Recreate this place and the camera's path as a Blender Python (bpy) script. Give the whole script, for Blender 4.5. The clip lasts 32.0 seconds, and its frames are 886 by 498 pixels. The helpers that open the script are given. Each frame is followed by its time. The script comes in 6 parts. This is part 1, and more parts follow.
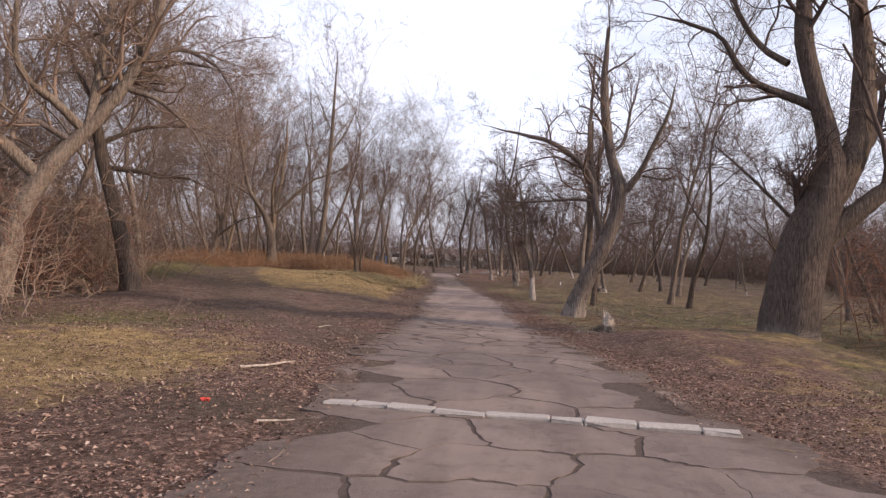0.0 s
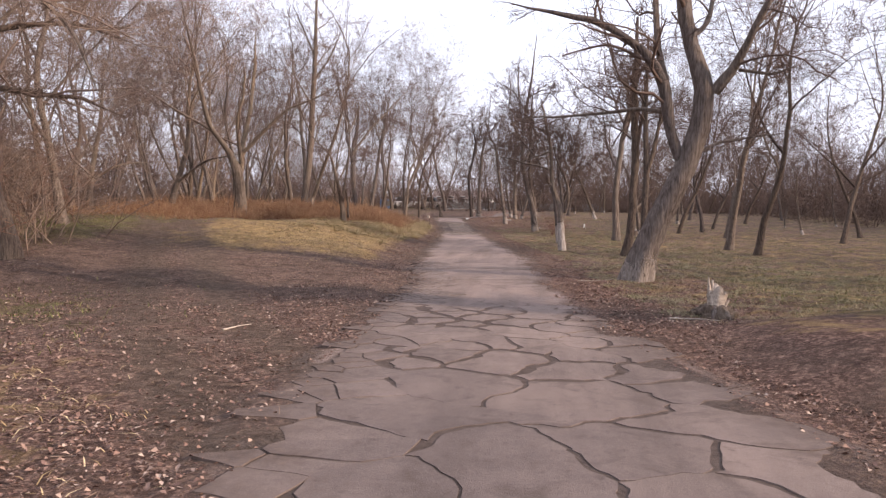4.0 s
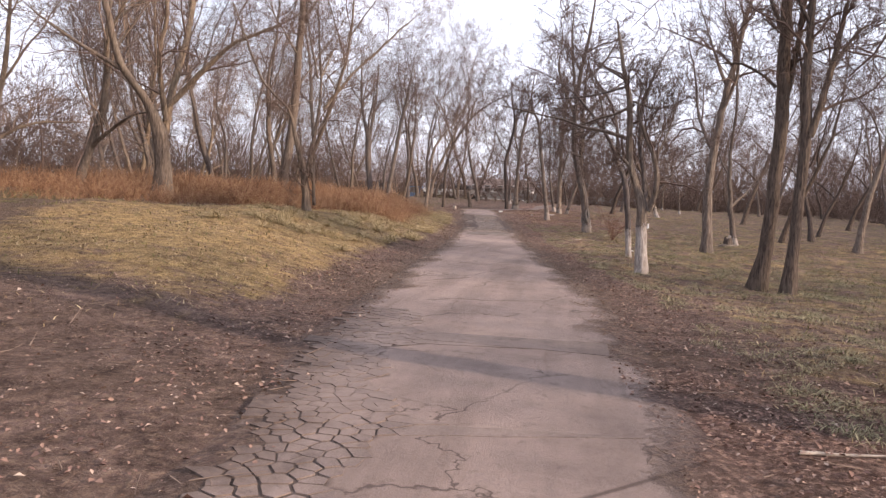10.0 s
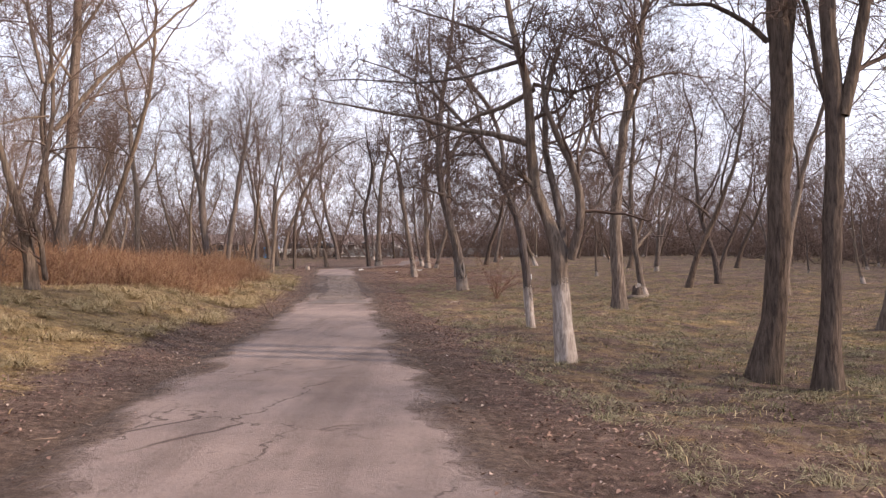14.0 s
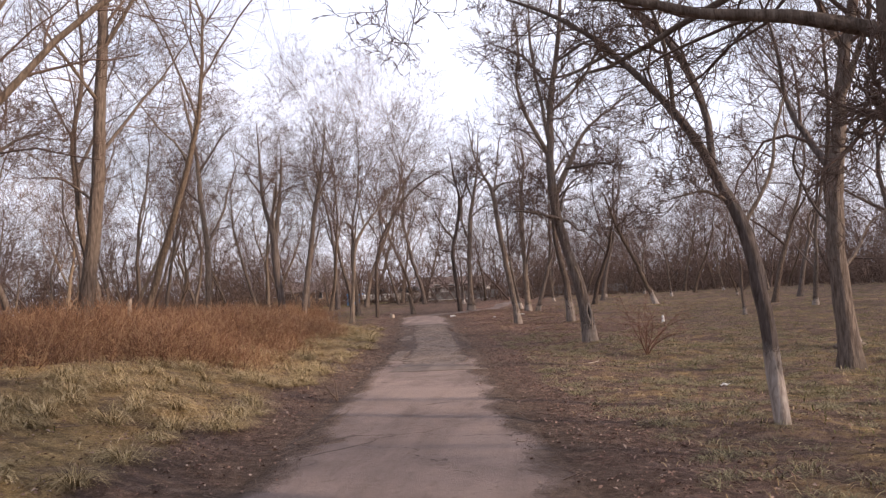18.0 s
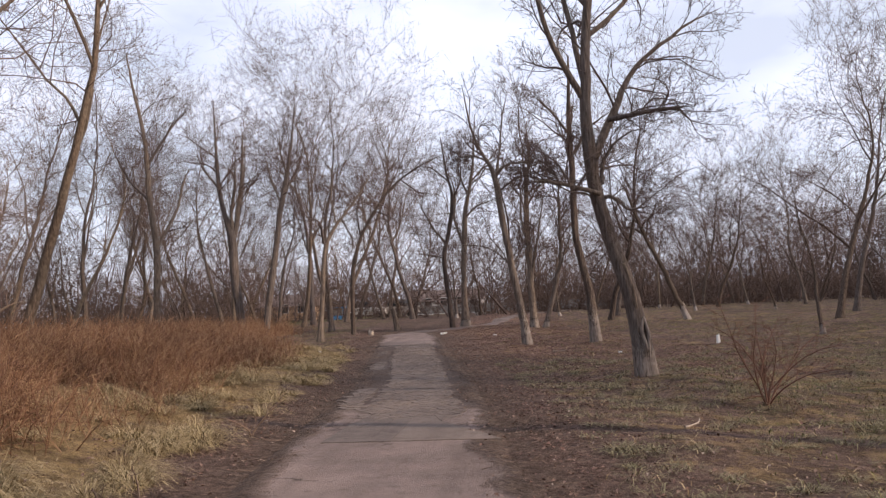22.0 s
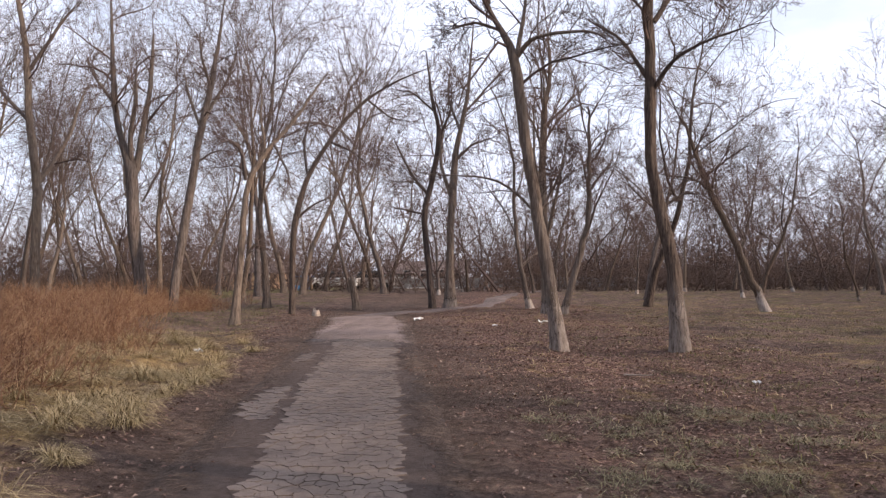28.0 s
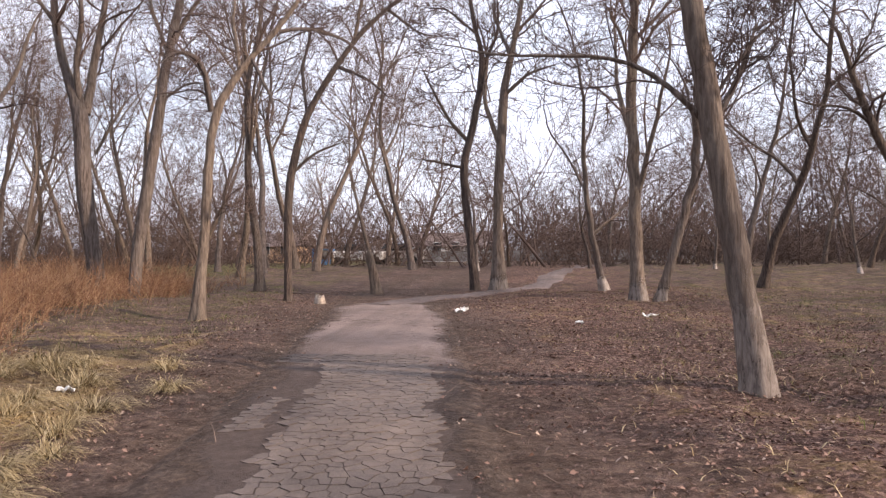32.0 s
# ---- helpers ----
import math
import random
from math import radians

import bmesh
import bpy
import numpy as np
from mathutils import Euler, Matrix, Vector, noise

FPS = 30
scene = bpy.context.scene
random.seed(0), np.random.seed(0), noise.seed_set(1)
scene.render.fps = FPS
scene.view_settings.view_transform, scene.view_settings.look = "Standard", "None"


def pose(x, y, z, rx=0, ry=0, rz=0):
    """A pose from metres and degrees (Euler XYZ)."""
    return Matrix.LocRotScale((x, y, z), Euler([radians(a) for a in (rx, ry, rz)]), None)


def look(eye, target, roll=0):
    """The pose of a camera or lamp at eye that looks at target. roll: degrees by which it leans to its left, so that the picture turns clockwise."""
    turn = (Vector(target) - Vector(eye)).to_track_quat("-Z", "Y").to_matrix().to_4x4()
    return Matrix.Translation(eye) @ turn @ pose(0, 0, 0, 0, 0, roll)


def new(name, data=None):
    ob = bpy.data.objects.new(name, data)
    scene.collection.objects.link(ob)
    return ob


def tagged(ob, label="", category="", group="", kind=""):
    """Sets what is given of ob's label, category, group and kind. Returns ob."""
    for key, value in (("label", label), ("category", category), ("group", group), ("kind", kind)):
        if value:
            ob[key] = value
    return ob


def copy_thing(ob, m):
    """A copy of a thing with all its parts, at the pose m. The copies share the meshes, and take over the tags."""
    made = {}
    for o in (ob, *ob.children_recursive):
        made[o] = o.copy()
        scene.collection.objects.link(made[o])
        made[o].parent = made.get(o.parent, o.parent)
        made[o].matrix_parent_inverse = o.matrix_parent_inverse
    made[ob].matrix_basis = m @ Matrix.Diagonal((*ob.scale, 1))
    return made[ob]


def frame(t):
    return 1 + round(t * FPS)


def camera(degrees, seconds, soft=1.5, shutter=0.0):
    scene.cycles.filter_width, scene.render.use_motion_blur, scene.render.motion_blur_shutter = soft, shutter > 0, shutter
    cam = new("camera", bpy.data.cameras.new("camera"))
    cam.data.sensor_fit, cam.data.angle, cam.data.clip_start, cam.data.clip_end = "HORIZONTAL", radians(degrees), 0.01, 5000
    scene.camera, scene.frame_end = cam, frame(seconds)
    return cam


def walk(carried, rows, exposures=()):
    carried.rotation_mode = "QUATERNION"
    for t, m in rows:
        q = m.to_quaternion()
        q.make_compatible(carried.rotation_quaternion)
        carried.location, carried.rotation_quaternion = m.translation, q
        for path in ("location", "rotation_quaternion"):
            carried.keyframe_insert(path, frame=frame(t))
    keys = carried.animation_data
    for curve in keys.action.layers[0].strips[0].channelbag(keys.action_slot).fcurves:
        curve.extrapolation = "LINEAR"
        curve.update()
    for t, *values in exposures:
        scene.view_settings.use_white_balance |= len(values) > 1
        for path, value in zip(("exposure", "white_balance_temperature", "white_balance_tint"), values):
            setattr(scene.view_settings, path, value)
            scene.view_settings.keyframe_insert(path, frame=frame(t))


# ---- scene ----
cam = camera(59.4, 32.0, soft=1.3)
PATH = [
    (0, (3.435, -7.537, 1.291), (3.196, -5.552, 1.328), 2.3),
    (0.5, (3.328, -6.813, 1.322), (3.055, -4.832, 1.291), 4.6),
    (1, (3.226, -6.004, 1.34), (2.894, -4.033, 1.264), 4.3),
    (1.5, (3.152, -5.191, 1.324), (2.777, -3.229, 1.224), 4.2),
    (2, (3.106, -4.344, 1.34), (2.756, -2.379, 1.211), 3.0),
    (2.5, (3.063, -3.56, 1.319), (2.743, -1.592, 1.172), 2.9),
    (4.5, (2.729, -0.154, 1.35), (2.479, 1.828, 1.255), 0.4),
    (5, (2.724, 0.721, 1.345), (2.449, 2.7, 1.256), 2.0),
    (5.5, (2.79, 1.525, 1.328), (2.591, 3.512, 1.235), 2.0),
    (6, (2.744, 2.341, 1.327), (2.567, 4.331, 1.221), 3.1),
    (6.5, (2.729, 3.122, 1.323), (2.582, 5.113, 1.206), 2.1),
    (7, (2.651, 3.96, 1.34), (2.424, 5.942, 1.2), 3.0),
    (7.5, (2.592, 4.753, 1.328), (2.302, 6.727, 1.177), 2.7),
    (8, (2.489, 5.57, 1.346), (2.115, 7.529, 1.196), 3.5),
    (8.5, (2.441, 6.37, 1.337), (2.086, 8.333, 1.192), 1.3),
    (9, (2.344, 7.201, 1.349), (1.995, 9.166, 1.213), 1.6),
    (9.5, (2.283, 8.02, 1.321), (1.955, 9.989, 1.199), 0.7),
    (10, (2.201, 8.844, 1.306), (1.845, 10.807, 1.164), 2.8),
    (10.5, (2.155, 9.674, 1.299), (1.817, 11.639, 1.152), 1.4),
    (11, (2.104, 10.523, 1.287), (1.751, 12.488, 1.168), 2.1),
    (11.5, (2.076, 11.376, 1.287), (1.757, 13.348, 1.188), 0.9),
    (12, (2.051, 12.246, 1.28), (1.729, 14.218, 1.202), 1.0),
    (12.5, (2.043, 13.064, 1.262), (1.831, 15.052, 1.21), -1.1),
    (13, (2.052, 13.904, 1.243), (1.941, 15.901, 1.207), -0.4),
    (13.5, (2.061, 14.662, 1.243), (2.042, 16.662, 1.23), -0.2),
    (15.5, (1.642, 16.93, 1.268), (1.502, 18.923, 1.358), -0.8),
    (16, (1.572, 17.69, 1.295), (1.374, 19.677, 1.414), -0.1),
    (16.5, (1.526, 18.374, 1.285), (1.268, 20.353, 1.416), -1.6),
    (17, (1.403, 19.2, 1.289), (1.113, 21.175, 1.425), -1.3),
    (17.5, (1.3, 19.917, 1.269), (1.007, 21.891, 1.407), -2.1),
    (18, (1.102, 20.629, 1.328), (0.861, 22.611, 1.449), -2.8),
    (18.5, (0.977, 21.383, 1.293), (0.723, 23.363, 1.42), -2.2),
    (19, (0.903, 22.19, 1.342), (0.68, 24.174, 1.456), -2.8),
    (19.5, (0.809, 22.899, 1.33), (0.608, 24.883, 1.485), -1.6),
    (20, (0.733, 23.726, 1.313), (0.585, 25.713, 1.48), -2.1),
    (20.5, (0.633, 24.455, 1.293), (0.449, 26.44, 1.456), -1.1),
    (21, (0.571, 25.306, 1.3), (0.382, 27.291, 1.455), -1.9),
    (21.5, (0.491, 26.09, 1.273), (0.245, 28.069, 1.429), -1.5),
    (22, (0.457, 26.862, 1.255), (0.237, 28.844, 1.413), -2.6),
    (22.5, (0.399, 27.629, 1.25), (0.173, 29.608, 1.428), -1.1),
    (23, (0.382, 28.425, 1.248), (0.265, 30.416, 1.403), -2.0),
    (23.5, (0.294, 29.204, 1.254), (0.229, 31.197, 1.403), -2.0),
    (24, (0.311, 30.005, 1.233), (0.305, 32.001, 1.358), -1.9),
    (24.5, (0.249, 30.78, 1.264), (0.224, 32.776, 1.391), -1.1),
    (25, (0.2, 31.564, 1.253), (0.191, 33.56, 1.368), -1.7),
    (25.5, (0.099, 32.416, 1.279), (0.039, 34.411, 1.413), 0.5),
    (26, (0.019, 33.284, 1.245), (-0.063, 35.28, 1.356), -0.4),
    (26.5, (-0.119, 34.102, 1.294), (-0.245, 36.095, 1.39), -0.8),
    (28.5, (-0.572, 36.806, 1.292), (-0.755, 38.796, 1.377), -0.3),
    (29, (-0.722, 37.537, 1.268), (-0.9, 39.528, 1.325), -0.7),
    (29.5, (-0.853, 38.34, 1.302), (-1.033, 40.331, 1.338), -1.3),
    (30, (-0.957, 39.103, 1.311), (-1.154, 41.093, 1.335), -0.9),
    (30.5, (-1.049, 39.887, 1.356), (-1.225, 41.879, 1.375), -0.5),
    (31, (-1.183, 40.658, 1.342), (-1.369, 42.65, 1.364), -0.4),
    (31.5, (-1.308, 41.434, 1.36), (-1.505, 43.425, 1.379), -1.0),
    (32, (-1.465, 42.178, 1.354), (-1.717, 44.162, 1.374), -0.6),
]
walk(cam, [(t, look(eye, target, roll)) for t, eye, target, roll in PATH],
     exposures=[(0, 0.0, 6550, 17), (2.5, 0.28, 6550, 18), (5, 0.4, 6550, 18), (9, 0.53, 6550, 17), (13, 0.5, 6550, 18), (16, 0.26, 6700, 19), (18, 0.1, 6700, 19), (20, -0.12, 6550, 17), (24, -0.14, 6450, 16), (27, 0.02, 6400, 16), (32, 0.42, 6450, 17)])

# ---- light ----
SUN_AZ, SUN_EL = radians(105), radians(20)
world = bpy.data.worlds.new("World")
scene.world = world
world.use_nodes = True
wn, wl = world.node_tree.nodes, world.node_tree.links
wn.clear()
sky = wn.new("ShaderNodeTexSky")
sky.sky_type, sky.sun_disc = "NISHITA", False
sky.sun_elevation, sky.sun_rotation = SUN_EL, SUN_AZ
sky.air_density, sky.dust_density = 1.0, 2.5
wtc, wmap, wnoise, wramp, wmix = (wn.new("ShaderNode" + k) for k in ("TexCoord", "Mapping", "TexNoise", "ValToRGB", "Mix"))
wmap.inputs["Scale"].default_value = (1.6, 1.6, 4.0)
wnoise.inputs["Scale"].default_value, wnoise.inputs["Detail"].default_value = 2.2, 6.0
wramp.color_ramp.elements[0].position, wramp.color_ramp.elements[1].position = 0.38, 0.66
wramp.color_ramp.elements[0].color, wramp.color_ramp.elements[1].color = (0.6, 0.6, 0.6, 1), (1.0, 1.0, 1.0, 1)
wmix.data_type = "RGBA"
wmix.inputs[7].default_value = (7.9, 8.5, 9.7, 1)
wback, wout = wn.new("ShaderNodeBackground"), wn.new("ShaderNodeOutputWorld")
wback.inputs["Strength"].default_value = 0.15
wl.new(wtc.outputs["Generated"], wmap.inputs["Vector"])
wl.new(wmap.outputs["Vector"], wnoise.inputs["Vector"])
wl.new(wnoise.outputs["Fac"], wramp.inputs["Fac"])
wl.new(wramp.outputs["Color"], wmix.inputs[0])
wl.new(sky.outputs["Color"], wmix.inputs[6])
wl.new(wmix.outputs[2], wback.inputs["Color"])
wl.new(wback.outputs["Background"], wout.inputs["Surface"])

sun = new("sun", bpy.data.lights.new("sun", "SUN"))
sun.data.energy, sun.data.angle, sun.data.color = 5.0, radians(1.2), (1.0, 0.82, 0.63)
sun_dir = Vector((math.sin(SUN_AZ) * math.cos(SUN_EL), math.cos(SUN_AZ) * math.cos(SUN_EL), math.sin(SUN_EL)))
sun.matrix_world = Matrix.Translation((20, 20, 30)) @ sun_dir.to_track_quat("Z", "Y").to_matrix().to_4x4()


# ---- materials ----
class Nodes:
    """A short hand for node materials."""

    def __init__(self, name, rough=0.9, spec=0.2):
        self.mat = bpy.data.materials.new(name)
        self.mat.use_nodes = True
        self.n, self.l = self.mat.node_tree.nodes, self.mat.node_tree.links
        self.bsdf = self.n["Principled BSDF"]
        self.bsdf.inputs["Roughness"].default_value = rough
        self.bsdf.inputs["Specular IOR Level"].default_value = spec

    def put(self, target, value):
        if hasattr(value, "is_linked"):
            self.l.new(value, target)
        else:
            target.default_value = value

    def coords(self, scale=(1, 1, 1), world=False):
        c, m = self.n.new("ShaderNodeTexCoord"), self.n.new("ShaderNodeMapping")
        m.inputs["Scale"].default_value = scale
        if world:
            g = self.n.new("ShaderNodeNewGeometry")
            self.l.new(g.outputs["Position"], m.inputs["Vector"])
        else:
            self.l.new(c.outputs["Object"], m.inputs["Vector"])
        return m.outputs["Vector"]

    def noise(self, vec, scale, detail=4.0, rough=0.6, distort=0.0):
        t = self.n.new("ShaderNodeTexNoise")
        self.l.new(vec, t.inputs["Vector"])
        t.inputs["Scale"].default_value, t.inputs["Detail"].default_value = scale, detail
        t.inputs["Roughness"].default_value, t.inputs["Distortion"].default_value = rough, distort
        return t.outputs["Fac"]

    def voronoi(self, vec, scale, feature="F1", out="Distance"):
        t = self.n.new("ShaderNodeTexVoronoi")
        t.feature = feature
        self.l.new(vec, t.inputs["Vector"])
        t.inputs["Scale"].default_value = scale
        return t.outputs[out]

    def ramp(self, fac, *stops):
        r = self.n.new("ShaderNodeValToRGB")
        while len(r.color_ramp.elements) < len(stops):
            r.color_ramp.elements.new(0.5)
        for e, (p, c) in zip(r.color_ramp.elements, stops):
            e.position, e.color = p, (*c, 1) if len(c) == 3 else c
        self.l.new(fac, r.inputs["Fac"])
        return r.outputs["Color"]

    def grey(self, fac, a, b):
        return self.ramp(fac, (a, (0, 0, 0)), (b, (1, 1, 1)))

    def mix(self, fac, a, b, kind="MIX"):
        m = self.n.new("ShaderNodeMix")
        m.data_type, m.blend_type = "RGBA", kind
        self.put(m.inputs[0], fac)
        for s, v in ((m.inputs[6], a), (m.inputs[7], b)):
            self.put(s, (*v, 1) if isinstance(v, tuple) and len(v) == 3 else v)
        return m.outputs[2]

    def math(self, op, a, b=0.0):
        m = self.n.new("ShaderNodeMath")
        m.operation = op
        self.put(m.inputs[0], a)
        self.put(m.inputs[1], b)
        return m.outputs[0]

    def attribute(self, name):
        a = self.n.new("ShaderNodeAttribute")
        a.attribute_name = name
        return a.outputs["Fac"]

    def own_random(self):
        return self.n.new("ShaderNodeObjectInfo").outputs["Random"]

    def island(self):
        return self.n.new("ShaderNodeNewGeometry").outputs["Random Per Island"]

    def finish(self, colour, height=None, strength=0.5, distance=0.02):
        self.put(self.bsdf.inputs["Base Color"], (*colour, 1) if isinstance(colour, tuple) else colour)
        if height is not None:
            b = self.n.new("ShaderNodeBump")
            b.inputs["Strength"].default_value, b.inputs["Distance"].default_value = strength, distance
            self.l.new(height, b.inputs["Height"])
            self.l.new(b.outputs["Normal"], self.bsdf.inputs["Normal"])
        return self.mat


def bark_material(name, dark, light, streak=9.0):
    k = Nodes(name, 0.95, 0.1)
    v = k.coords((1, 1, 0.16))
    fine = k.noise(v, streak * 3, 6.0, 0.65, 0.4)
    ridge = k.voronoi(v, streak * 1.6)
    base = k.mix(k.grey(fine, 0.35, 0.7), dark, light)
    blotch = k.noise(k.coords((1, 1, 0.6)), 1.7, 3.0)
    base = k.mix(k.math("MULTIPLY", k.grey(blotch, 0.45, 0.75), 0.45), base, (light[0] * 0.86, light[1] * 0.92, light[2] * 0.90))
    tint = k.ramp(k.own_random(), (0.0, (0.78, 0.78, 0.82)), (1.0, (1.18, 1.12, 1.02)))
    base = k.mix(1.0, base, tint, "MULTIPLY")
    h = k.math("ADD", k.math("MULTIPLY", ridge, 0.8), fine)
    return k.finish(base, h, 0.9, 0.03)


def whitewash_material(name, low, high):
    """Limewash that flakes off towards its upper edge (the wear of each point)."""
    k = Nodes(name, 0.9, 0.15)
    fine = k.noise(k.coords((1, 1, 0.2)), 26, 6.0, 0.7, 0.5)
    worn = k.noise(k.coords((1, 1, 0.5)), 5.0, 5.0, 0.65)
    base = k.mix(k.grey(fine, 0.38, 0.62), low, high)
    base = k.mix(k.math("MULTIPLY", k.grey(worn, 0.5, 0.7), 0.5), base, (low[0] * 0.8, low[1] * 0.78, low[2] * 0.75))
    low_cut, high_cut = (0.05, 0.42) if high[0] > 0.4 else (0.0, 0.9)
    left = k.math("SUBTRACT", k.math("ADD", k.math("MULTIPLY", worn, 1.15), k.math("MULTIPLY", fine, 0.35)), k.math("MULTIPLY", k.attribute("wear"), 1.1))
    k.put(k.bsdf.inputs["Alpha"], k.grey(left, low_cut, high_cut))
    return k.finish(base, fine, 0.5, 0.02)


def twig_material(name, a, b):
    k = Nodes(name, 0.85, 0.15)
    c = k.mix(k.noise(k.coords(), 0.9, 2.0), a, b)
    tint = k.ramp(k.own_random(), (0.0, (0.8, 0.8, 0.85)), (1.0, (1.2, 1.12, 1.05)))
    return k.finish(k.mix(1.0, c, tint, "MULTIPLY"))


def soil_nodes(k):
    """Soil with humus, fallen leaves, dry and green grass, by the zones of the sheet: its colour and relief."""
    v = k.coords(world=True)
    big, mid_n, fine, grit = k.noise(v, 0.35, 4), k.noise(v, 2.2, 5, 0.65), k.noise(v, 14, 6, 0.7), k.noise(v, 60, 3, 0.7)
    soil = k.mix(k.grey(mid_n, 0.35, 0.68), (0.074, 0.049, 0.043), (0.188, 0.128, 0.108))
    soil = k.mix(k.math("MULTIPLY", k.grey(fine, 0.45, 0.68), 0.8), soil, (0.25, 0.175, 0.132))
    soil = k.mix(k.math("MULTIPLY", k.grey(grit, 0.55, 0.75), 0.5), soil, (0.38, 0.30, 0.23))
    cell = k.voronoi(v, 38, out="Color")
    litter = k.mix(k.ramp(cell, (0.25, (0, 0, 0)), (0.8, (1, 1, 1))), (0.108, 0.063, 0.053), (0.40, 0.263, 0.208))
    litter = k.mix(k.grey(fine, 0.38, 0.62), (0.104, 0.065, 0.054), litter)
    blade = k.noise(k.coords((1, 2.5, 1), True), 30, 4, 0.75, 1.5)
    straw = k.mix(k.grey(blade, 0.32, 0.66), (0.135, 0.086, 0.045), (0.55, 0.395, 0.19))
    straw = k.mix(k.math("MULTIPLY", k.grey(k.noise(v, 4.5, 4, 0.7), 0.48, 0.62), 0.6), straw, (0.13, 0.082, 0.052))
    green = k.mix(k.grey(blade, 0.34, 0.70), (0.050, 0.045, 0.024), (0.26, 0.222, 0.105))
    c = soil
    for name, colour, lo, hi, at in (("litter", litter, 0.42, 0.66, 3.1), ("green", green, 0.40, 0.66, 7.7), ("straw", straw, 0.42, 0.66, 12.3)):
        patch = k.noise(k.coords((1, 1, 1), True), 1.1 + at * 0.05, 6, 0.7, 0.6)
        m = k.math("ADD", k.attribute(name), k.math("MULTIPLY", k.math("SUBTRACT", patch, 0.5), 1.5))
        c = k.mix(k.grey(m, lo - 0.06, hi), c, colour)
    track = k.mix(k.grey(fine, 0.3, 0.7), (0.072, 0.052, 0.042), (0.190, 0.140, 0.110))
    m = k.math("ADD", k.attribute("track"), k.math("MULTIPLY", k.math("SUBTRACT", mid_n, 0.5), 1.6))
    c = k.mix(k.math("MULTIPLY", k.grey(m, 0.25, 0.85), 0.9), c, track)
    c = k.mix(k.math("MULTIPLY", k.grey(big, 0.42, 0.68), 0.45), c, (0.085, 0.064, 0.050))
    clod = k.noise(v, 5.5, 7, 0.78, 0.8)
    # Relief shading put into the colour: clod hollows darkened, crests brightened.
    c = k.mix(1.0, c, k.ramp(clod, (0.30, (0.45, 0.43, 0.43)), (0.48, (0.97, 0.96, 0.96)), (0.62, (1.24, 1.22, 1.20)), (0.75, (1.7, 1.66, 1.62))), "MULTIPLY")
    fleck = k.grey(k.noise(v, 34, 2, 0.5), 0.66, 0.72)
    c = k.mix(k.math("MULTIPLY", fleck, 0.22), c, (0.42, 0.34, 0.28))
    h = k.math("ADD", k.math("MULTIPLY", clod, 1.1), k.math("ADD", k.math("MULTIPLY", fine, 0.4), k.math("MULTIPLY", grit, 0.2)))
    return c, h, mid_n, fine


def ground_material():
    k = Nodes("ground_soil", 1.0, 0.05)
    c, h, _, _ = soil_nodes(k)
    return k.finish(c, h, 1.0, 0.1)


def asphalt_nodes(k, dark, light, dust):
    v = k.coords(world=True)
    wide, mid_n, fine, grit = k.noise(v, 0.5, 3), k.noise(v, 3.0, 5, 0.65), k.noise(v, 25, 4, 0.7), k.noise(v, 160, 2, 0.6)
    c = k.mix(k.grey(mid_n, 0.3, 0.7), dark, light)
    c = k.mix(k.math("MULTIPLY", k.grey(fine, 0.4, 0.75), 0.5), c, light)
    c = k.mix(k.math("MULTIPLY", k.grey(wide, 0.4, 0.62), 0.8), c, dust)
    worn = k.noise(k.coords((1.5, 0.14, 1), True), 1.0, 5, 0.6)
    c = k.mix(k.math("MULTIPLY", k.grey(worn, 0.46, 0.66), 0.6), c, (dark[0] * 0.8, dark[1] * 0.78, dark[2] * 0.76))
    spots = k.noise(v, 9.0, 4, 0.7)
    c = k.mix(k.math("MULTIPLY", k.grey(spots, 0.58, 0.70), 0.5), c, (dark[0] * 0.6, dark[1] * 0.57, dark[2] * 0.56))
    c = k.mix(k.math("MULTIPLY", k.grey(grit, 0.52, 0.7), 0.4), c, (0.36, 0.30, 0.26))
    c = k.mix(k.math("MULTIPLY", k.math("SUBTRACT", 1.0, k.grey(grit, 0.3, 0.45)), 0.4), c, (0.07, 0.055, 0.05))
    h = k.math("ADD", fine, k.math("MULTIPLY", grit, 0.6))
    return c, h


def asphalt_material(name, dark, light, dust):
    k = Nodes(name, 0.92, 0.2)
    c, h = asphalt_nodes(k, dark, light, dust)
    mud = k.grey(k.noise(k.coords(world=True), 2.6, 6, 0.72, 0.6), 0.52, 0.68)
    c = k.mix(k.math("MULTIPLY", mud, 0.6), c, (0.082, 0.060, 0.050))
    c = k.mix(1.0, c, k.ramp(k.island(), (0.0, (0.90, 0.90, 0.91)), (1.0, (1.07, 1.06, 1.05))), "MULTIPLY")
    w = k.coords(world=True)
    rag = k.math("ADD", k.math("MULTIPLY", k.math("SUBTRACT", k.noise(w, 2.2, 5, 0.7), 0.5), 0.9), k.math("MULTIPLY", k.math("SUBTRACT", k.noise(w, 14, 5, 0.7), 0.5), 0.4))
    dirt = k.mix(k.grey(k.noise(w, 14, 6, 0.7), 0.3, 0.7), (0.062, 0.044, 0.038), (0.150, 0.108, 0.088))
    c = k.mix(k.grey(k.math("ADD", k.attribute("edge"), rag), 0.66, 0.98), c, dirt)
    return k.finish(c, h, 0.6, 0.015)


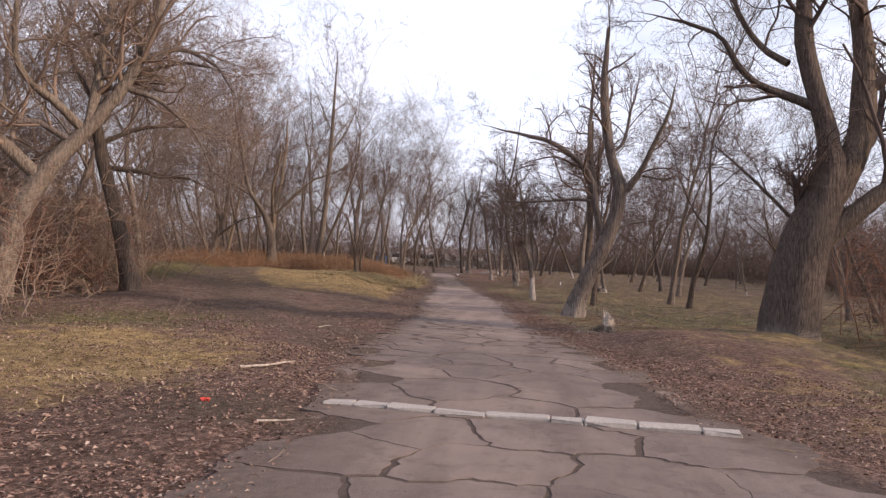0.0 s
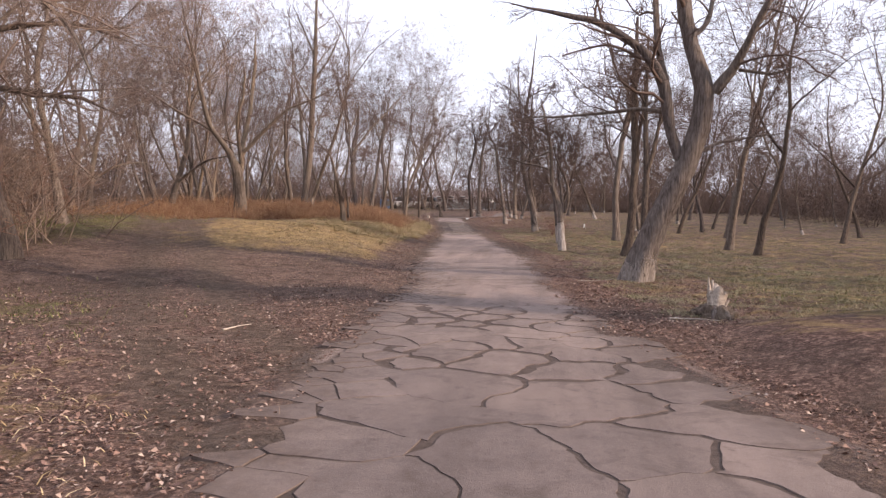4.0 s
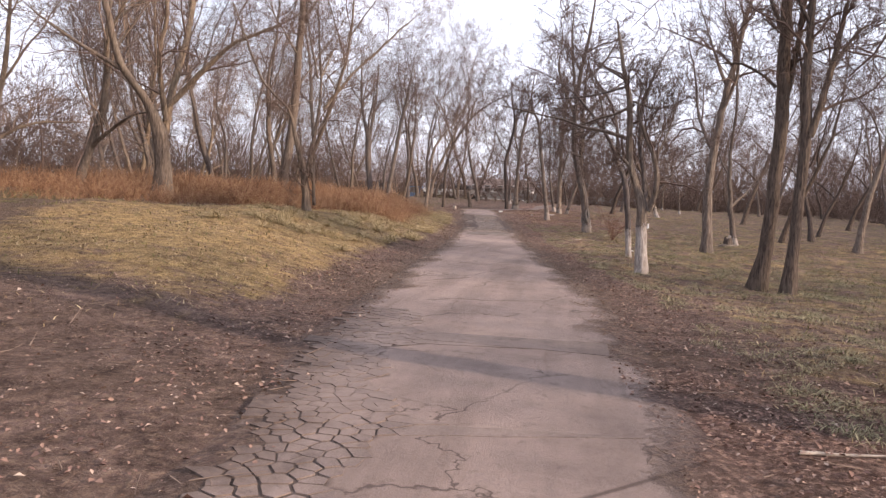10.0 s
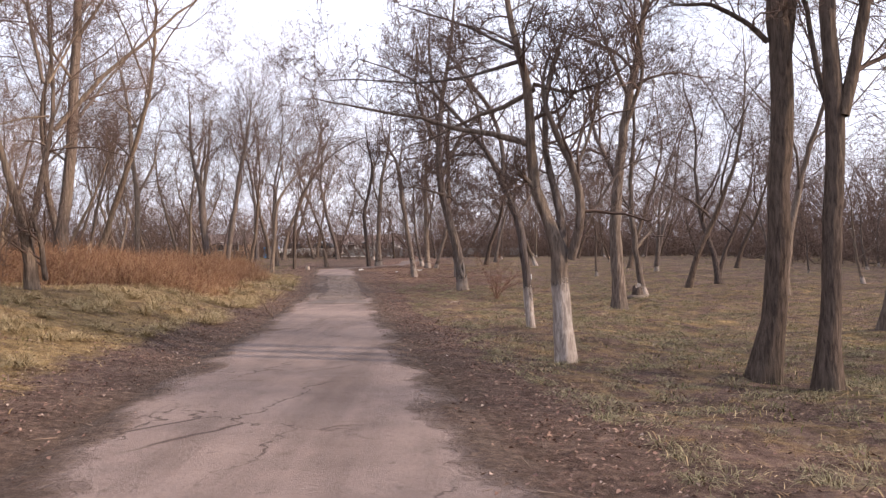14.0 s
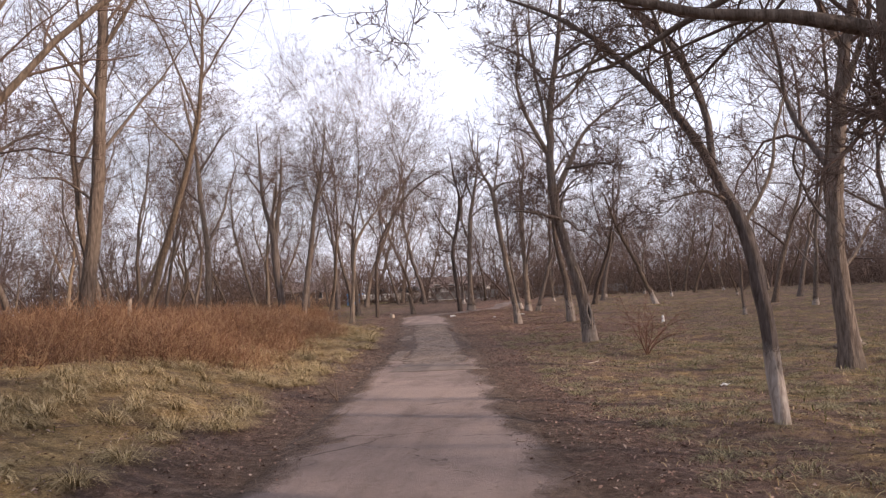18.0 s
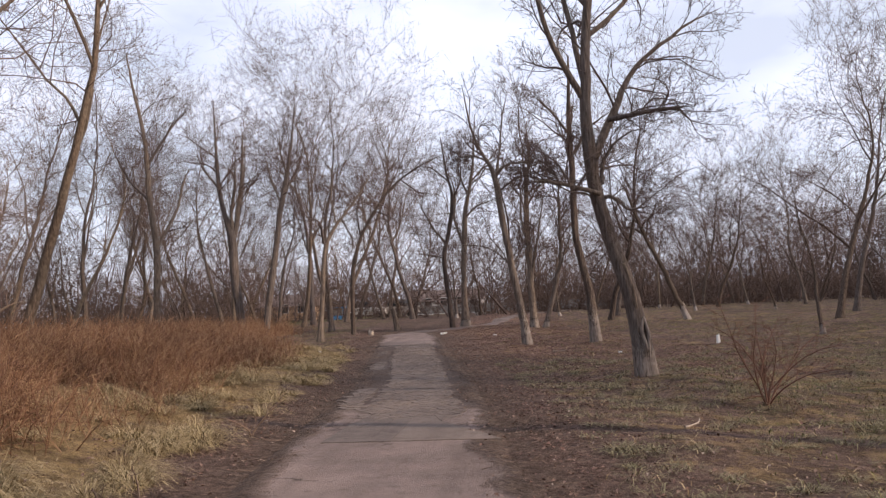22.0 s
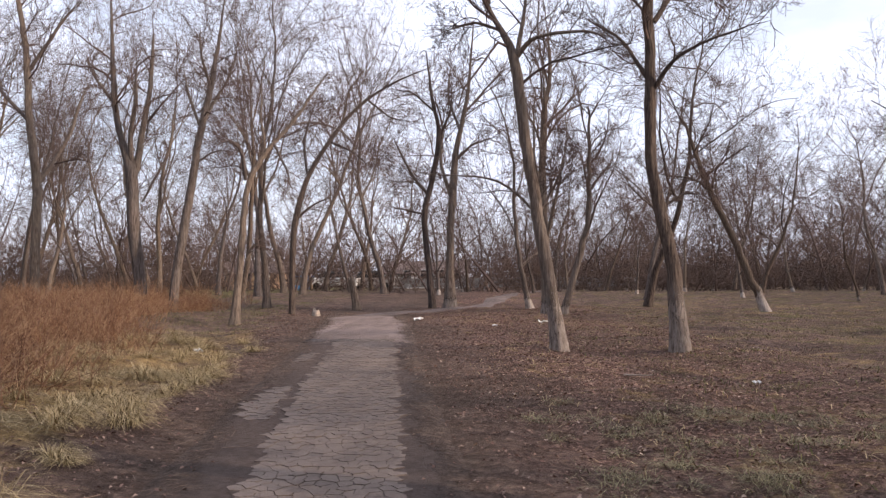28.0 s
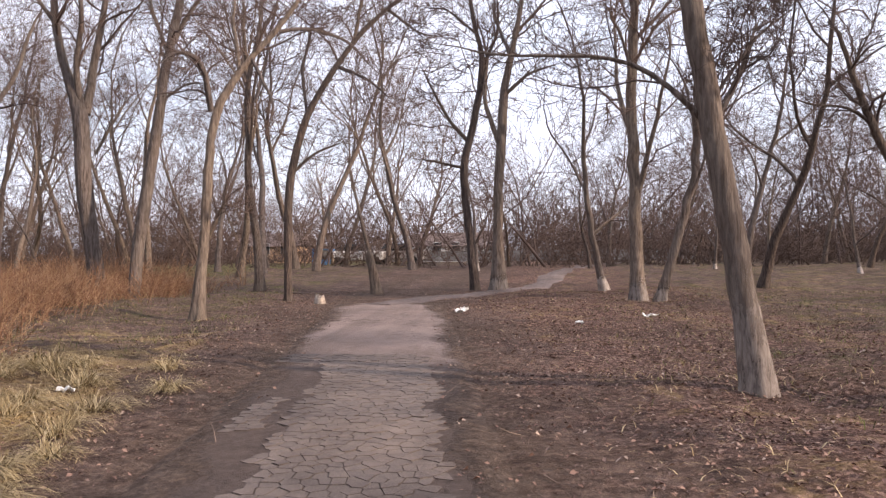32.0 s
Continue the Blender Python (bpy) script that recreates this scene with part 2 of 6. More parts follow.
def road_material(dark, light, dust):
    """The road's sheet: asphalt that runs out into the soil at its edges, and bare dirt bed under the broken plates."""
    k = Nodes("road_sheet", 0.95, 0.12)
    soil, soil_h, mid_n, fine = soil_nodes(k)
    tar, tar_h = asphalt_nodes(k, dark, light, dust)
    bed = k.mix(k.grey(fine, 0.3, 0.7), (0.066, 0.048, 0.041), (0.125, 0.094, 0.080))
    crack = k.noise(k.coords((1, 1, 1), True), 2.4, 4, 0.6)
    shift = k.n.new("ShaderNodeVectorMath")
    shift.operation = "ADD"
    k.l.new(k.coords((1, 0.7, 1), True), shift.inputs[0])
    k.l.new(k.ramp(crack, (0.0, (0, 0, 0)), (1.0, (0.9, 0.7, 0))), shift.inputs[1])
    line = k.voronoi(shift.outputs["Vector"], 0.8, "DISTANCE_TO_EDGE")
    some = k.grey(k.noise(k.coords((1, 1, 1), True), 0.45, 3), 0.46, 0.56)
    tar = k.mix(k.math("MULTIPLY", k.math("MULTIPLY", k.math("SUBTRACT", 1.0, k.grey(line, 0.003, 0.014)), some), 0.85), tar, (0.075, 0.055, 0.047))
    dirt = k.grey(k.noise(k.coords((2.2, 0.35, 1), True), 1.3, 5, 0.7, 0.5), 0.60, 0.74)
    tar = k.mix(k.math("MULTIPLY", dirt, 0.55), tar, (0.125, 0.088, 0.070))
    ragged = k.math("ADD", k.attribute("bed"), k.math("MULTIPLY", k.math("SUBTRACT", mid_n, 0.5), 1.1))
    c = k.mix(k.grey(ragged, 0.3, 0.75), tar, bed)
    rag = k.math("ADD", k.math("MULTIPLY", k.math("SUBTRACT", mid_n, 0.5), 0.55), k.math("MULTIPLY", k.math("SUBTRACT", fine, 0.5), 0.25))
    m = k.grey(k.math("ADD", k.attribute("edge"), rag), 0.82, 1.12)
    return k.finish(k.mix(m, c, soil), k.mix(m, k.math("MULTIPLY", tar_h, 0.2), soil_h), 1.0, 0.1)


def speckled(name, a, b, scale=30.0, rough=0.9, bump=0.4):
    k = Nodes(name, rough, 0.2)
    v = k.coords()
    f, g = k.noise(v, scale, 5, 0.65), k.noise(v, scale * 0.15, 3)
    c = k.mix(k.grey(f, 0.3, 0.7), a, b)
    c = k.mix(k.math("MULTIPLY", k.grey(g, 0.45, 0.7), 0.4), c, a)
    return k.finish(c, f, bump, 0.01)


def island_material(name, *stops):
    k = Nodes(name, 0.8, 0.15)
    return k.finish(k.ramp(k.island(), *stops))


BARK = bark_material("bark_grey_brown", (0.070, 0.054, 0.046), (0.218, 0.181, 0.160))
BARK_DARK = bark_material("bark_dark", (0.042, 0.032, 0.028), (0.150, 0.118, 0.101), 12)
BARK_PALE = bark_material("bark_pale", (0.080, 0.060, 0.048), (0.255, 0.200, 0.158))
WHITE = whitewash_material("whitewash", (0.21, 0.172, 0.152), (0.45, 0.395, 0.355))
FADED = whitewash_material("faded_whitewash", (0.140, 0.112, 0.098), (0.32, 0.272, 0.240))
TWIG = twig_material("twig_brown", (0.072, 0.052, 0.044), (0.148, 0.108, 0.090))
TWIG_DARK = twig_material("twig_dark", (0.062, 0.045, 0.039), (0.135, 0.099, 0.084))
# Paler and pinker than TWIG: the distance haze is mixed into this colour.
TWIG_FAR = twig_material("twig_far_haze_tint", (0.090, 0.067, 0.059), (0.162, 0.123, 0.108))
TWIG_TAN = twig_material("twig_tan", (0.135, 0.098, 0.077), (0.265, 0.198, 0.154))
TWIG_RED = twig_material("twig_red", (0.110, 0.058, 0.042), (0.220, 0.125, 0.088))
GROUND = ground_material()
ASPHALT = asphalt_material("worn_asphalt", (0.098, 0.073, 0.066), (0.168, 0.127, 0.113), (0.215, 0.160, 0.138))
FINE = asphalt_material("finely_cracked_asphalt", (0.112, 0.084, 0.075), (0.188, 0.142, 0.125), (0.238, 0.178, 0.152))
CRAZED = asphalt_material("crazed_asphalt", (0.108, 0.084, 0.073), (0.182, 0.143, 0.123), (0.225, 0.172, 0.140))
ROAD_SHEET = road_material((0.158, 0.119, 0.105), (0.262, 0.198, 0.176), (0.33, 0.247, 0.213))
CONCRETE = speckled("old_concrete", (0.24, 0.21, 0.19), (0.40, 0.36, 0.33), 40)
DEADWOOD = speckled("dead_wood", (0.20, 0.155, 0.125), (0.48, 0.405, 0.335), 24)
# Near-black, so that the split's inner shade is in the colour.
HOLLOW_SHADE = speckled("hollow_shade", (0.012, 0.009, 0.008), (0.035, 0.026, 0.022), 20)
LEAVES = island_material("fallen_leaf", (0.0, (0.095, 0.055, 0.045)), (0.4, (0.190, 0.112, 0.088)), (0.85, (0.275, 0.178, 0.137)), (1.0, (0.40, 0.305, 0.245)))
STRAW = island_material("dry_grass_blade", (0.0, (0.16, 0.100, 0.055)), (0.5, (0.32, 0.218, 0.112)), (1.0, (0.54, 0.42, 0.25)))
GRASS = island_material("green_grass_blade", (0.0, (0.055, 0.065, 0.020)), (0.6, (0.125, 0.130, 0.040)), (1.0, (0.27, 0.23, 0.09)))
RED_STEM = island_material("red_brush_stem", (0.0, (0.095, 0.046, 0.030)), (0.5, (0.20, 0.104, 0.060)), (1.0, (0.37, 0.238, 0.138)))
WISP = island_material("faded_grass_blade", (0.0, (0.095, 0.080, 0.048)), (0.5, (0.185, 0.158, 0.090)), (1.0, (0.34, 0.295, 0.175)))
TUFT = island_material("tuft_blade", (0.0, (0.13, 0.090, 0.046)), (0.35, (0.26, 0.190, 0.092)), (0.7, (0.38, 0.285, 0.148)), (1.0, (0.56, 0.44, 0.265)))
PAPER = speckled("white_litter", (0.62, 0.62, 0.60), (0.85, 0.85, 0.84), 50)
RED_PAPER = speckled("red_litter", (0.45, 0.05, 0.04), (0.65, 0.10, 0.08), 50)
PLASTER_WHITE = speckled("plaster_white", (0.55, 0.54, 0.52), (0.75, 0.74, 0.72), 3)
PLASTER_TAN = speckled("plaster_tan", (0.42, 0.27, 0.17), (0.55, 0.38, 0.26), 3)
BLUE_PAINT = speckled("blue_paint", (0.07, 0.22, 0.48), (0.12, 0.32, 0.62), 6)
ROOFING = speckled("roof_sheet", (0.16, 0.12, 0.11), (0.28, 0.22, 0.20), 5)
DARK_GLASS = speckled("dark_glass", (0.03, 0.035, 0.04), (0.05, 0.055, 0.06), 4, 0.15, 0.0)
FENCE_PAINT = speckled("fence_grey", (0.14, 0.135, 0.135), (0.24, 0.235, 0.235), 6)
RUBBER = speckled("rubber", (0.015, 0.015, 0.015), (0.03, 0.03, 0.03), 20)


# ---- meshes ----
def mesh_of(name, verts, faces, material, smooth=False):
    """A mesh from arrays of vertices and of faces with one number of corners."""
    verts, faces = np.asarray(verts, np.float32), np.asarray(faces, np.int32)
    if faces.shape[1] == 4 and (faces[:, 3] < 0).any():
        solid = faces[faces[:, 3] >= 0]
        faces = np.concatenate([solid[:, [0, 1, 2]], solid[:, [0, 2, 3]], faces[faces[:, 3] < 0][:, :3]])
    me = bpy.data.meshes.new(name)
    n, c = faces.shape
    me.vertices.add(len(verts))
    me.vertices.foreach_set("co", verts.ravel())
    me.loops.add(n * c)
    me.loops.foreach_set("vertex_index", faces.ravel())
    me.polygons.add(n)
    me.polygons.foreach_set("loop_start", np.arange(0, n * c, c, dtype=np.int32))
    me.polygons.foreach_set("loop_total", np.full(n, c, np.int32))
    if smooth:
        me.polygons.foreach_set("use_smooth", np.ones(n, bool))
    me.materials.append(material)
    me.update(calc_edges=True)
    return me


def under(ob, parent):
    ob.parent = parent
    return ob


def part(name, bm, material, parent=None, label="", smooth=False):
    me = bpy.data.meshes.new(name)
    bm.to_mesh(me)
    bm.free()
    if smooth:
        for p in me.polygons:
            p.use_smooth = True
    me.materials.append(material)
    ob = new(name, me)
    if parent is not None:
        ob.parent = parent
    return tagged(ob, label) if label else ob


def block(sx, sy, sz, bevel=0.01, at=(0, 0, 0), rz=0.0):
    """A bevelled block that stands on at."""
    bm = bmesh.new()
    bmesh.ops.create_cube(bm, size=1, matrix=pose(at[0], at[1], at[2] + sz / 2, 0, 0, rz) @ Matrix.Diagonal((sx, sy, sz, 1)))
    if bevel:
        bmesh.ops.bevel(bm, geom=bm.edges[:], offset=bevel, segments=1, affect="EDGES")
    return bm


def tubes(pts, rad, sides, ridge=0.0, rng=None):
    """Tapered tubes round N lines of K points: their vertices and quads."""
    n, k, _ = pts.shape
    tan = np.gradient(pts, axis=1)
    tan /= np.linalg.norm(tan, axis=2, keepdims=True) + 1e-9
    ref = np.where(np.abs(tan[:, :1, 2:3]) > 0.9, np.array([1.0, 0, 0]), np.array([0, 0, 1.0]))
    u = np.cross(tan, np.broadcast_to(ref, tan.shape))
    u /= np.linalg.norm(u, axis=2, keepdims=True) + 1e-9
    w = np.cross(tan, u)
    a = np.arange(sides) * 2 * math.pi / sides
    r = np.broadcast_to(rad[:, :, None], (n, k, sides)).copy()
    if ridge:
        wob = 1 + ridge * (rng.standard_normal((n, 1, sides)) + 0.6 * rng.standard_normal((n, k, sides)))
        r = r * wob
    v = pts[:, :, None] + r[..., None] * (np.cos(a)[None, None, :, None] * u[:, :, None] + np.sin(a)[None, None, :, None] * w[:, :, None])
    idx = np.arange(n * k * sides).reshape(n, k, sides)
    nxt = np.roll(idx, -1, axis=2)
    f = np.stack([idx[:, :-1], nxt[:, :-1], nxt[:, 1:], idx[:, 1:]], -1).reshape(-1, 4)
    return v.reshape(-1, 3), f


def spikes(pts, rad):
    """Pointed twigs of three faces along straight lines; the faces end in -1."""
    n = len(pts)
    a, b = pts[:, 0], pts[:, -1]
    d = unit(b - a)
    u = unit(np.cross(d, np.where(np.abs(d[:, 2:3]) > 0.9, np.array([1.0, 0, 0]), np.array([0, 0, 1.0]))))
    w = np.cross(d, u)
    r = rad[:, :1]
    v = np.stack([a + r * u, a + r * (-0.5 * u + 0.87 * w), a + r * (-0.5 * u - 0.87 * w), b], 1).reshape(-1, 3)
    i = 4 * np.arange(n)[:, None]
    return v, np.concatenate([i + [0, 1, 3, -1], i + [1, 2, 3, -1], i + [2, 0, 3, -1]]) * np.array([1, 1, 1, 0]) - np.array([0, 0, 0, 1])


def joined(pieces):
    vs, fs, o = [], [], 0
    for v, f in pieces:
        vs.append(v)
        fs.append(np.where(f < 0, -1, f + o))
        o += len(v)
    return np.concatenate(vs), np.concatenate(fs)


def unit(v):
    return v / (np.linalg.norm(v, axis=-1, keepdims=True) + 1e-9)


def grow(start, way, length, radius, k, wiggle, up, rng, tip=0.25):
    """Lines of k steps that wander and bend upwards (up < 0: droop), with their radii."""
    n = len(start)
    p, d = start.copy(), unit(way)
    turn = wiggle * rng.standard_normal((n, 3)) if k > 1 else np.zeros((n, 3))
    out = [p.copy()]
    for _ in range(k):
        d = unit(d + wiggle * rng.standard_normal((n, 3)) + turn + np.array([0, 0, up]))
        turn = 0.75 * turn + 0.6 * wiggle * rng.standard_normal((n, 3))
        p = p + d * (length / k)[:, None]
        out.append(p.copy())
    t = np.linspace(0, 1, k + 1)
    return np.stack(out, 1), radius[:, None] * (1 - (1 - tip) * t[None] ** 0.85)


def sprout(pts, rad, count, lo, angle, ratio, lengths, rng, thick=0.6, least=0.004, rise=0.12):
    """Starts, ways, lengths and radii of count new branches on each line."""
    n, k, _ = pts.shape
    t = lo + (1 - lo) * ((np.arange(count)[None] + rng.random((n, count))) / count)
    s = t * (k - 1) * 0.999
    i = s.astype(int)
    fr = (s - i)[..., None]
    rows = np.arange(n)[:, None]
    a, b = pts[rows, i], pts[rows, np.minimum(i + 1, k - 1)]
    start = a + (b - a) * fr
    tan = unit(b - a)
    side = unit(np.cross(tan, rng.standard_normal((n, count, 3))))
    ang = np.radians(angle) * (0.65 + 0.7 * rng.random((n, count)))[..., None]
    way = unit(np.cos(ang) * tan + np.sin(ang) * side + np.array([0, 0, rise]))
    ln = lengths[:, None] * ratio * (1.15 - 0.65 * t) * (0.7 + 0.6 * rng.random((n, count)))
    r = np.maximum((rad[rows, i]) * thick * (0.75 + 0.35 * rng.random((n, count))), least)
    return start.reshape(-1, 3), way.reshape(-1, 3), ln.ravel(), r.ravel()


def bent(points, k):
    """k + 1 points evenly along a smooth line through a few."""
    p = np.array(points, float)
    t = np.r_[0, np.cumsum(np.linalg.norm(np.diff(p, axis=0), axis=1))]
    u = np.linspace(0, t[-1], k + 1)
    q = np.stack([np.interp(u, t, p[:, j]) for j in range(3)], 1)
    for _ in range(2):
        q[1:-1] = 0.25 * q[:-2] + 0.5 * q[1:-1] + 0.25 * q[2:]
    return q


# ---- plan: road, bank and rise ----
ROAD_Y = np.array([-14, -3.2, -0.8, 3.4, 6, 8, 12.4, 15, 19.3, 23.5, 27, 32.5, 36, 41, 48, 53.3, 58, 61])
ROAD_X = np.array([5.9, 3.95, 3.35, 2.8, 2.42, 2.05, 1.76, 1.35, 1.0, 0.38, 0.0, -0.75, -1.15, -1.75, -2.95, -3.8, -4.6, -5.0])
ROAD_H = np.array([3.4, 2.25, 1.75, 1.85, 1.62, 1.42, 1.22, 1.36, 1.43, 1.25, 1.1, 1.0, 1.0, 0.95, 0.95, 1.0, 1.0, 0.8])


def mid(y):
    return np.interp(y, ROAD_Y, ROAD_X)


def half(y):
    return np.interp(y, ROAD_Y, ROAD_H)


def smooth(a, b, x):
    u = np.clip((x - a) / (b - a), 0, 1)
    return u * u * (3 - 2 * u)


def height(x, y):
    x, y = np.asarray(x, float), np.asarray(y, float)
    z = 0.022 * (np.clip(y, 40, 75) - 40)
    left = mid(y) - half(y) - x
    rise = 0.68 * smooth(0.0, 3.9, left) + 0.02 * np.clip(left - 3.0, 0, 9)
    z = z + rise * smooth(9, 24, y) * (1 - 0.33 * smooth(30, 38, y) - 0.58 * smooth(40, 52, y))
    right = x - mid(y) - half(y)
    return z - 0.04 * np.clip(right - 0.5, 0, 5) * smooth(14, 22, y) * (1 - smooth(28, 42, y))


def lumps(x, y):
    """Small unevenness off the road."""
    off = np.clip((np.abs(x - mid(y)) - half(y)) / 1.5, 0, 1)
    return off * 0.032 * (0.7 * np.sin(3.7 * x + 2.1 * y) * np.sin(3.1 * y - 1.3 * x) + np.sin(1.9 * x + 0.7 * y) + np.sin(2.3 * y - 1.1 * x + 1.3) * 0.8 + np.sin(0.8 * x - 0.5 * y) * 1.1)


def track_distance(x, y):
    """How far a place lies from the dirt track that forks off to the woods."""
    pts = np.array([(1.3, 3.5), (-1.4, 7.6), (-4.6, 13.8), (-7.4, 19.4), (-10.8, 25.0), (-17.0, 33.0), (-30, 48)])
    best = np.full(np.shape(x), 1e9)
    for a, b in zip(pts[:-1], pts[1:]):
        d = b - a
        t = np.clip(((x - a[0]) * d[0] + (y - a[1]) * d[1]) / (d @ d), 0, 1)
        best = np.minimum(best, np.hypot(x - a[0] - t * d[0], y - a[1] - t * d[1]))
    return best


def blob(x, y, cx, cy, rx, ry):
    return np.clip(1.25 - np.hypot((x - cx) / rx, (y - cy) / ry), 0, 1)


def zones(x, y):
    """How much dry straw, green grass, fallen leaves and bare track cover a place."""
    left, right = mid(y) - half(y) - x, x - mid(y) - half(y)
    straw = 0.95 * blob(x, y, -2.6, 1.0, 3.2, 4.5) + smooth(0.5, 1.5, left) * (1 - smooth(4.8, 9.0, left)) * smooth(13.5, 18, y) * (1 - smooth(46, 60, y)) * 0.70
    straw = straw + smooth(0.5, 1.6, right) * (0.38 - 0.08 * smooth(38, 44, y))
    green = smooth(1.2, 4.0, right) * (0.50 - 0.08 * smooth(14, 20, y) - 0.10 * smooth(38, 44, y) * (1 - smooth(5, 9, right))) + 0.6 * blob(x, y, -4.5, 6.5, 3.5, 4.0) + 0.35 * smooth(7, 10, left)
    green = green + 0.36 * smooth(1.0, 2.5, left) * smooth(15, 19, y) * (1 - smooth(24, 30, y)) + 0.4 * smooth(0.8, 2.0, left) * smooth(48, 54, y)
    litter = 0.68 * smooth(-0.55, -0.05, left) * (1 - smooth(2.5, 6, y)) + 0.52 * smooth(-0.55, -0.05, left) * smooth(2.5, 6, y) * (1 - smooth(7, 14, y))
    litter = litter + smooth(-0.55, -0.05, right) * (0.62 * (1 - smooth(2.0, 4.0, right)) * (1 - smooth(13, 18, y)) + 0.36 * (1 - smooth(0.8, 2.0, right)) * smooth(13, 18, y))
    litter = litter + 0.72 * smooth(36, 44, y) * smooth(0.8, 2.0, right) * (1 - smooth(4.5, 8, right))
    litter = litter + 0.32 * smooth(-0.55, -0.05, left) * (1 - smooth(0.8, 2.0, left)) * smooth(10, 16, y)
    far = track_distance(x, y)
    lane = np.clip(1.5 - far / 1.1, 0, 1) * (0.62 + 0.38 * np.cos((far - 0.62) * 4.6)) * (1 - smooth(20, 32, y))
    verge = np.clip(1 - np.minimum(np.abs(left), np.abs(right)) / 1.1, 0, 1) * smooth(12, 22, y)
    return np.clip(straw, 0, 1), np.clip(green, 0, 1), np.clip(litter, 0, 1), np.clip(np.maximum(lane, 0.8 * verge) + 0.9 * blob(x, y, 1.0, -1.3, 0.9, 1.0), 0, 1)


def build_ground():
    """One sheet, fine near the walk and coarse towards the horizon."""
    def steps(lo, hi, fine):
        inner = np.arange(lo, hi + 1e-6, fine)
        out = [1.5, 4, 9, 18, 35, 70, 140, 300, 700, 1600]
        return np.r_[[lo - o for o in out[::-1]], inner, [hi + o for o in out]]
    xs, ys = steps(-26, 26, 0.3), steps(-16, 90, 0.3)
    gx, gy = np.meshgrid(xs, ys)
    z = height(gx, gy) + lumps(gx, gy)
    inside = np.abs(gx - mid(gy)) < half(gy) + 0.25
    z = np.where(inside & (gy > -14) & (gy < 58.4), z - 0.02, z)
    pit = np.hypot(gx - 0.95, gy - 48.9)
    z = z - 0.14 * np.exp(-((pit / 0.35) ** 2))
    bank = blob(gx, gy, 6.8, 6.2, 2.2, 3.0)
    z = z + 0.25 * smooth(0.1, 0.8, bank)
    idx = np.arange(gx.size).reshape(gx.shape)
    f = np.stack([idx[:-1, :-1], idx[:-1, 1:], idx[1:, 1:], idx[1:, :-1]], -1).reshape(-1, 4)
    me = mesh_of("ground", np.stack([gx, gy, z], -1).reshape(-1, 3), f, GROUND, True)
    for name, values in zip(("straw", "green", "litter", "track"), zones(gx, gy)):
        me.attributes.new(name, "FLOAT", "POINT").data.foreach_set("value", values.ravel().astype(np.float32))
    return tagged(new("ground", me), "bare soil with dry grass and fallen leaves", "ground", kind="structure")


build_ground()


# ---- road ----
def bed_share(x, y):
    """Where the sheet lies bare under broken plates."""
    u = (x - mid(y)) / half(y)
    start = (1 - smooth(8.6, 9.6, y)) * (1 - smooth(0.88, 0.98, np.abs(u)))
    rag = u + 0.09 * np.sin(2.3 * y) + 0.07 * np.sin(5.1 * y + 1) + 0.04 * np.sin(11 * y)
    crazed = smooth(8.0, 9.0, y) * (1 - smooth(15.5, 18, y)) * (1 - smooth(-0.5, -0.4, rag)) * smooth(-1.06, -0.95, u)
    end = smooth(34.5, 39, y) * (1 - smooth(48.5, 52, y)) * (1 - smooth(1.2, 1.35, np.abs(u)))
    return np.clip(start + crazed + end, 0, 1)


def build_road():
    ys = np.arange(-14, 58.41, 0.12)
    across = np.linspace(-1.35, 1.35, 41)
    gx = mid(ys)[:, None] + half(ys)[:, None] * across[None]
    gy = np.repeat(ys[:, None], 41, 1)
    u = np.abs(np.repeat(across[None], len(ys), 0))
    z = height(gx, gy) + 0.012 - 0.055 * smooth(0.92, 1.28, u)
    z[-3:] -= np.array([[0.01], [0.03], [0.06]])
    idx = np.arange(gx.size).reshape(gx.shape)
    f = np.stack([idx[:-1, :-1], idx[:-1, 1:], idx[1:, 1:], idx[1:, :-1]], -1).reshape(-1, 4)
    me = mesh_of("road", np.stack([gx, gy, z], -1).reshape(-1, 3), f, ROAD_SHEET, True)
    for name, values in zip(("straw", "green", "litter", "track", "edge", "bed"), (*zones(gx, gy), u + 0.07 * np.sin(1.7 * gy + 2 * gx) + 0.06 * np.sin(4.3 * gy - gx) + 0.4 * smooth(56.8, 58.4, gy), bed_share(gx, gy))):
        me.attributes.new(name, "FLOAT", "POINT").data.foreach_set("value", values.ravel().astype(np.float32))
    return tagged(new("road", me), "narrow old park road of cracked asphalt, dirt in its cracks", "road", kind="structure")


def clipped(poly, px, py, nx, ny):
    """A convex outline cut to the side of the line through (px, py) against the normal."""
    out = []
    for i, a in enumerate(poly):
        b = poly[(i + 1) % len(poly)]
        da, db = (a[0] - px) * nx + (a[1] - py) * ny, (b[0] - px) * nx + (b[1] - py) * ny
        if da <= 0:
            out.append(a)
        if (da < 0 < db) or (db < 0 < da):
            t = da / (da - db)
            out.append((a[0] + t * (b[0] - a[0]), a[1] + t * (b[1] - a[1])))
    return out


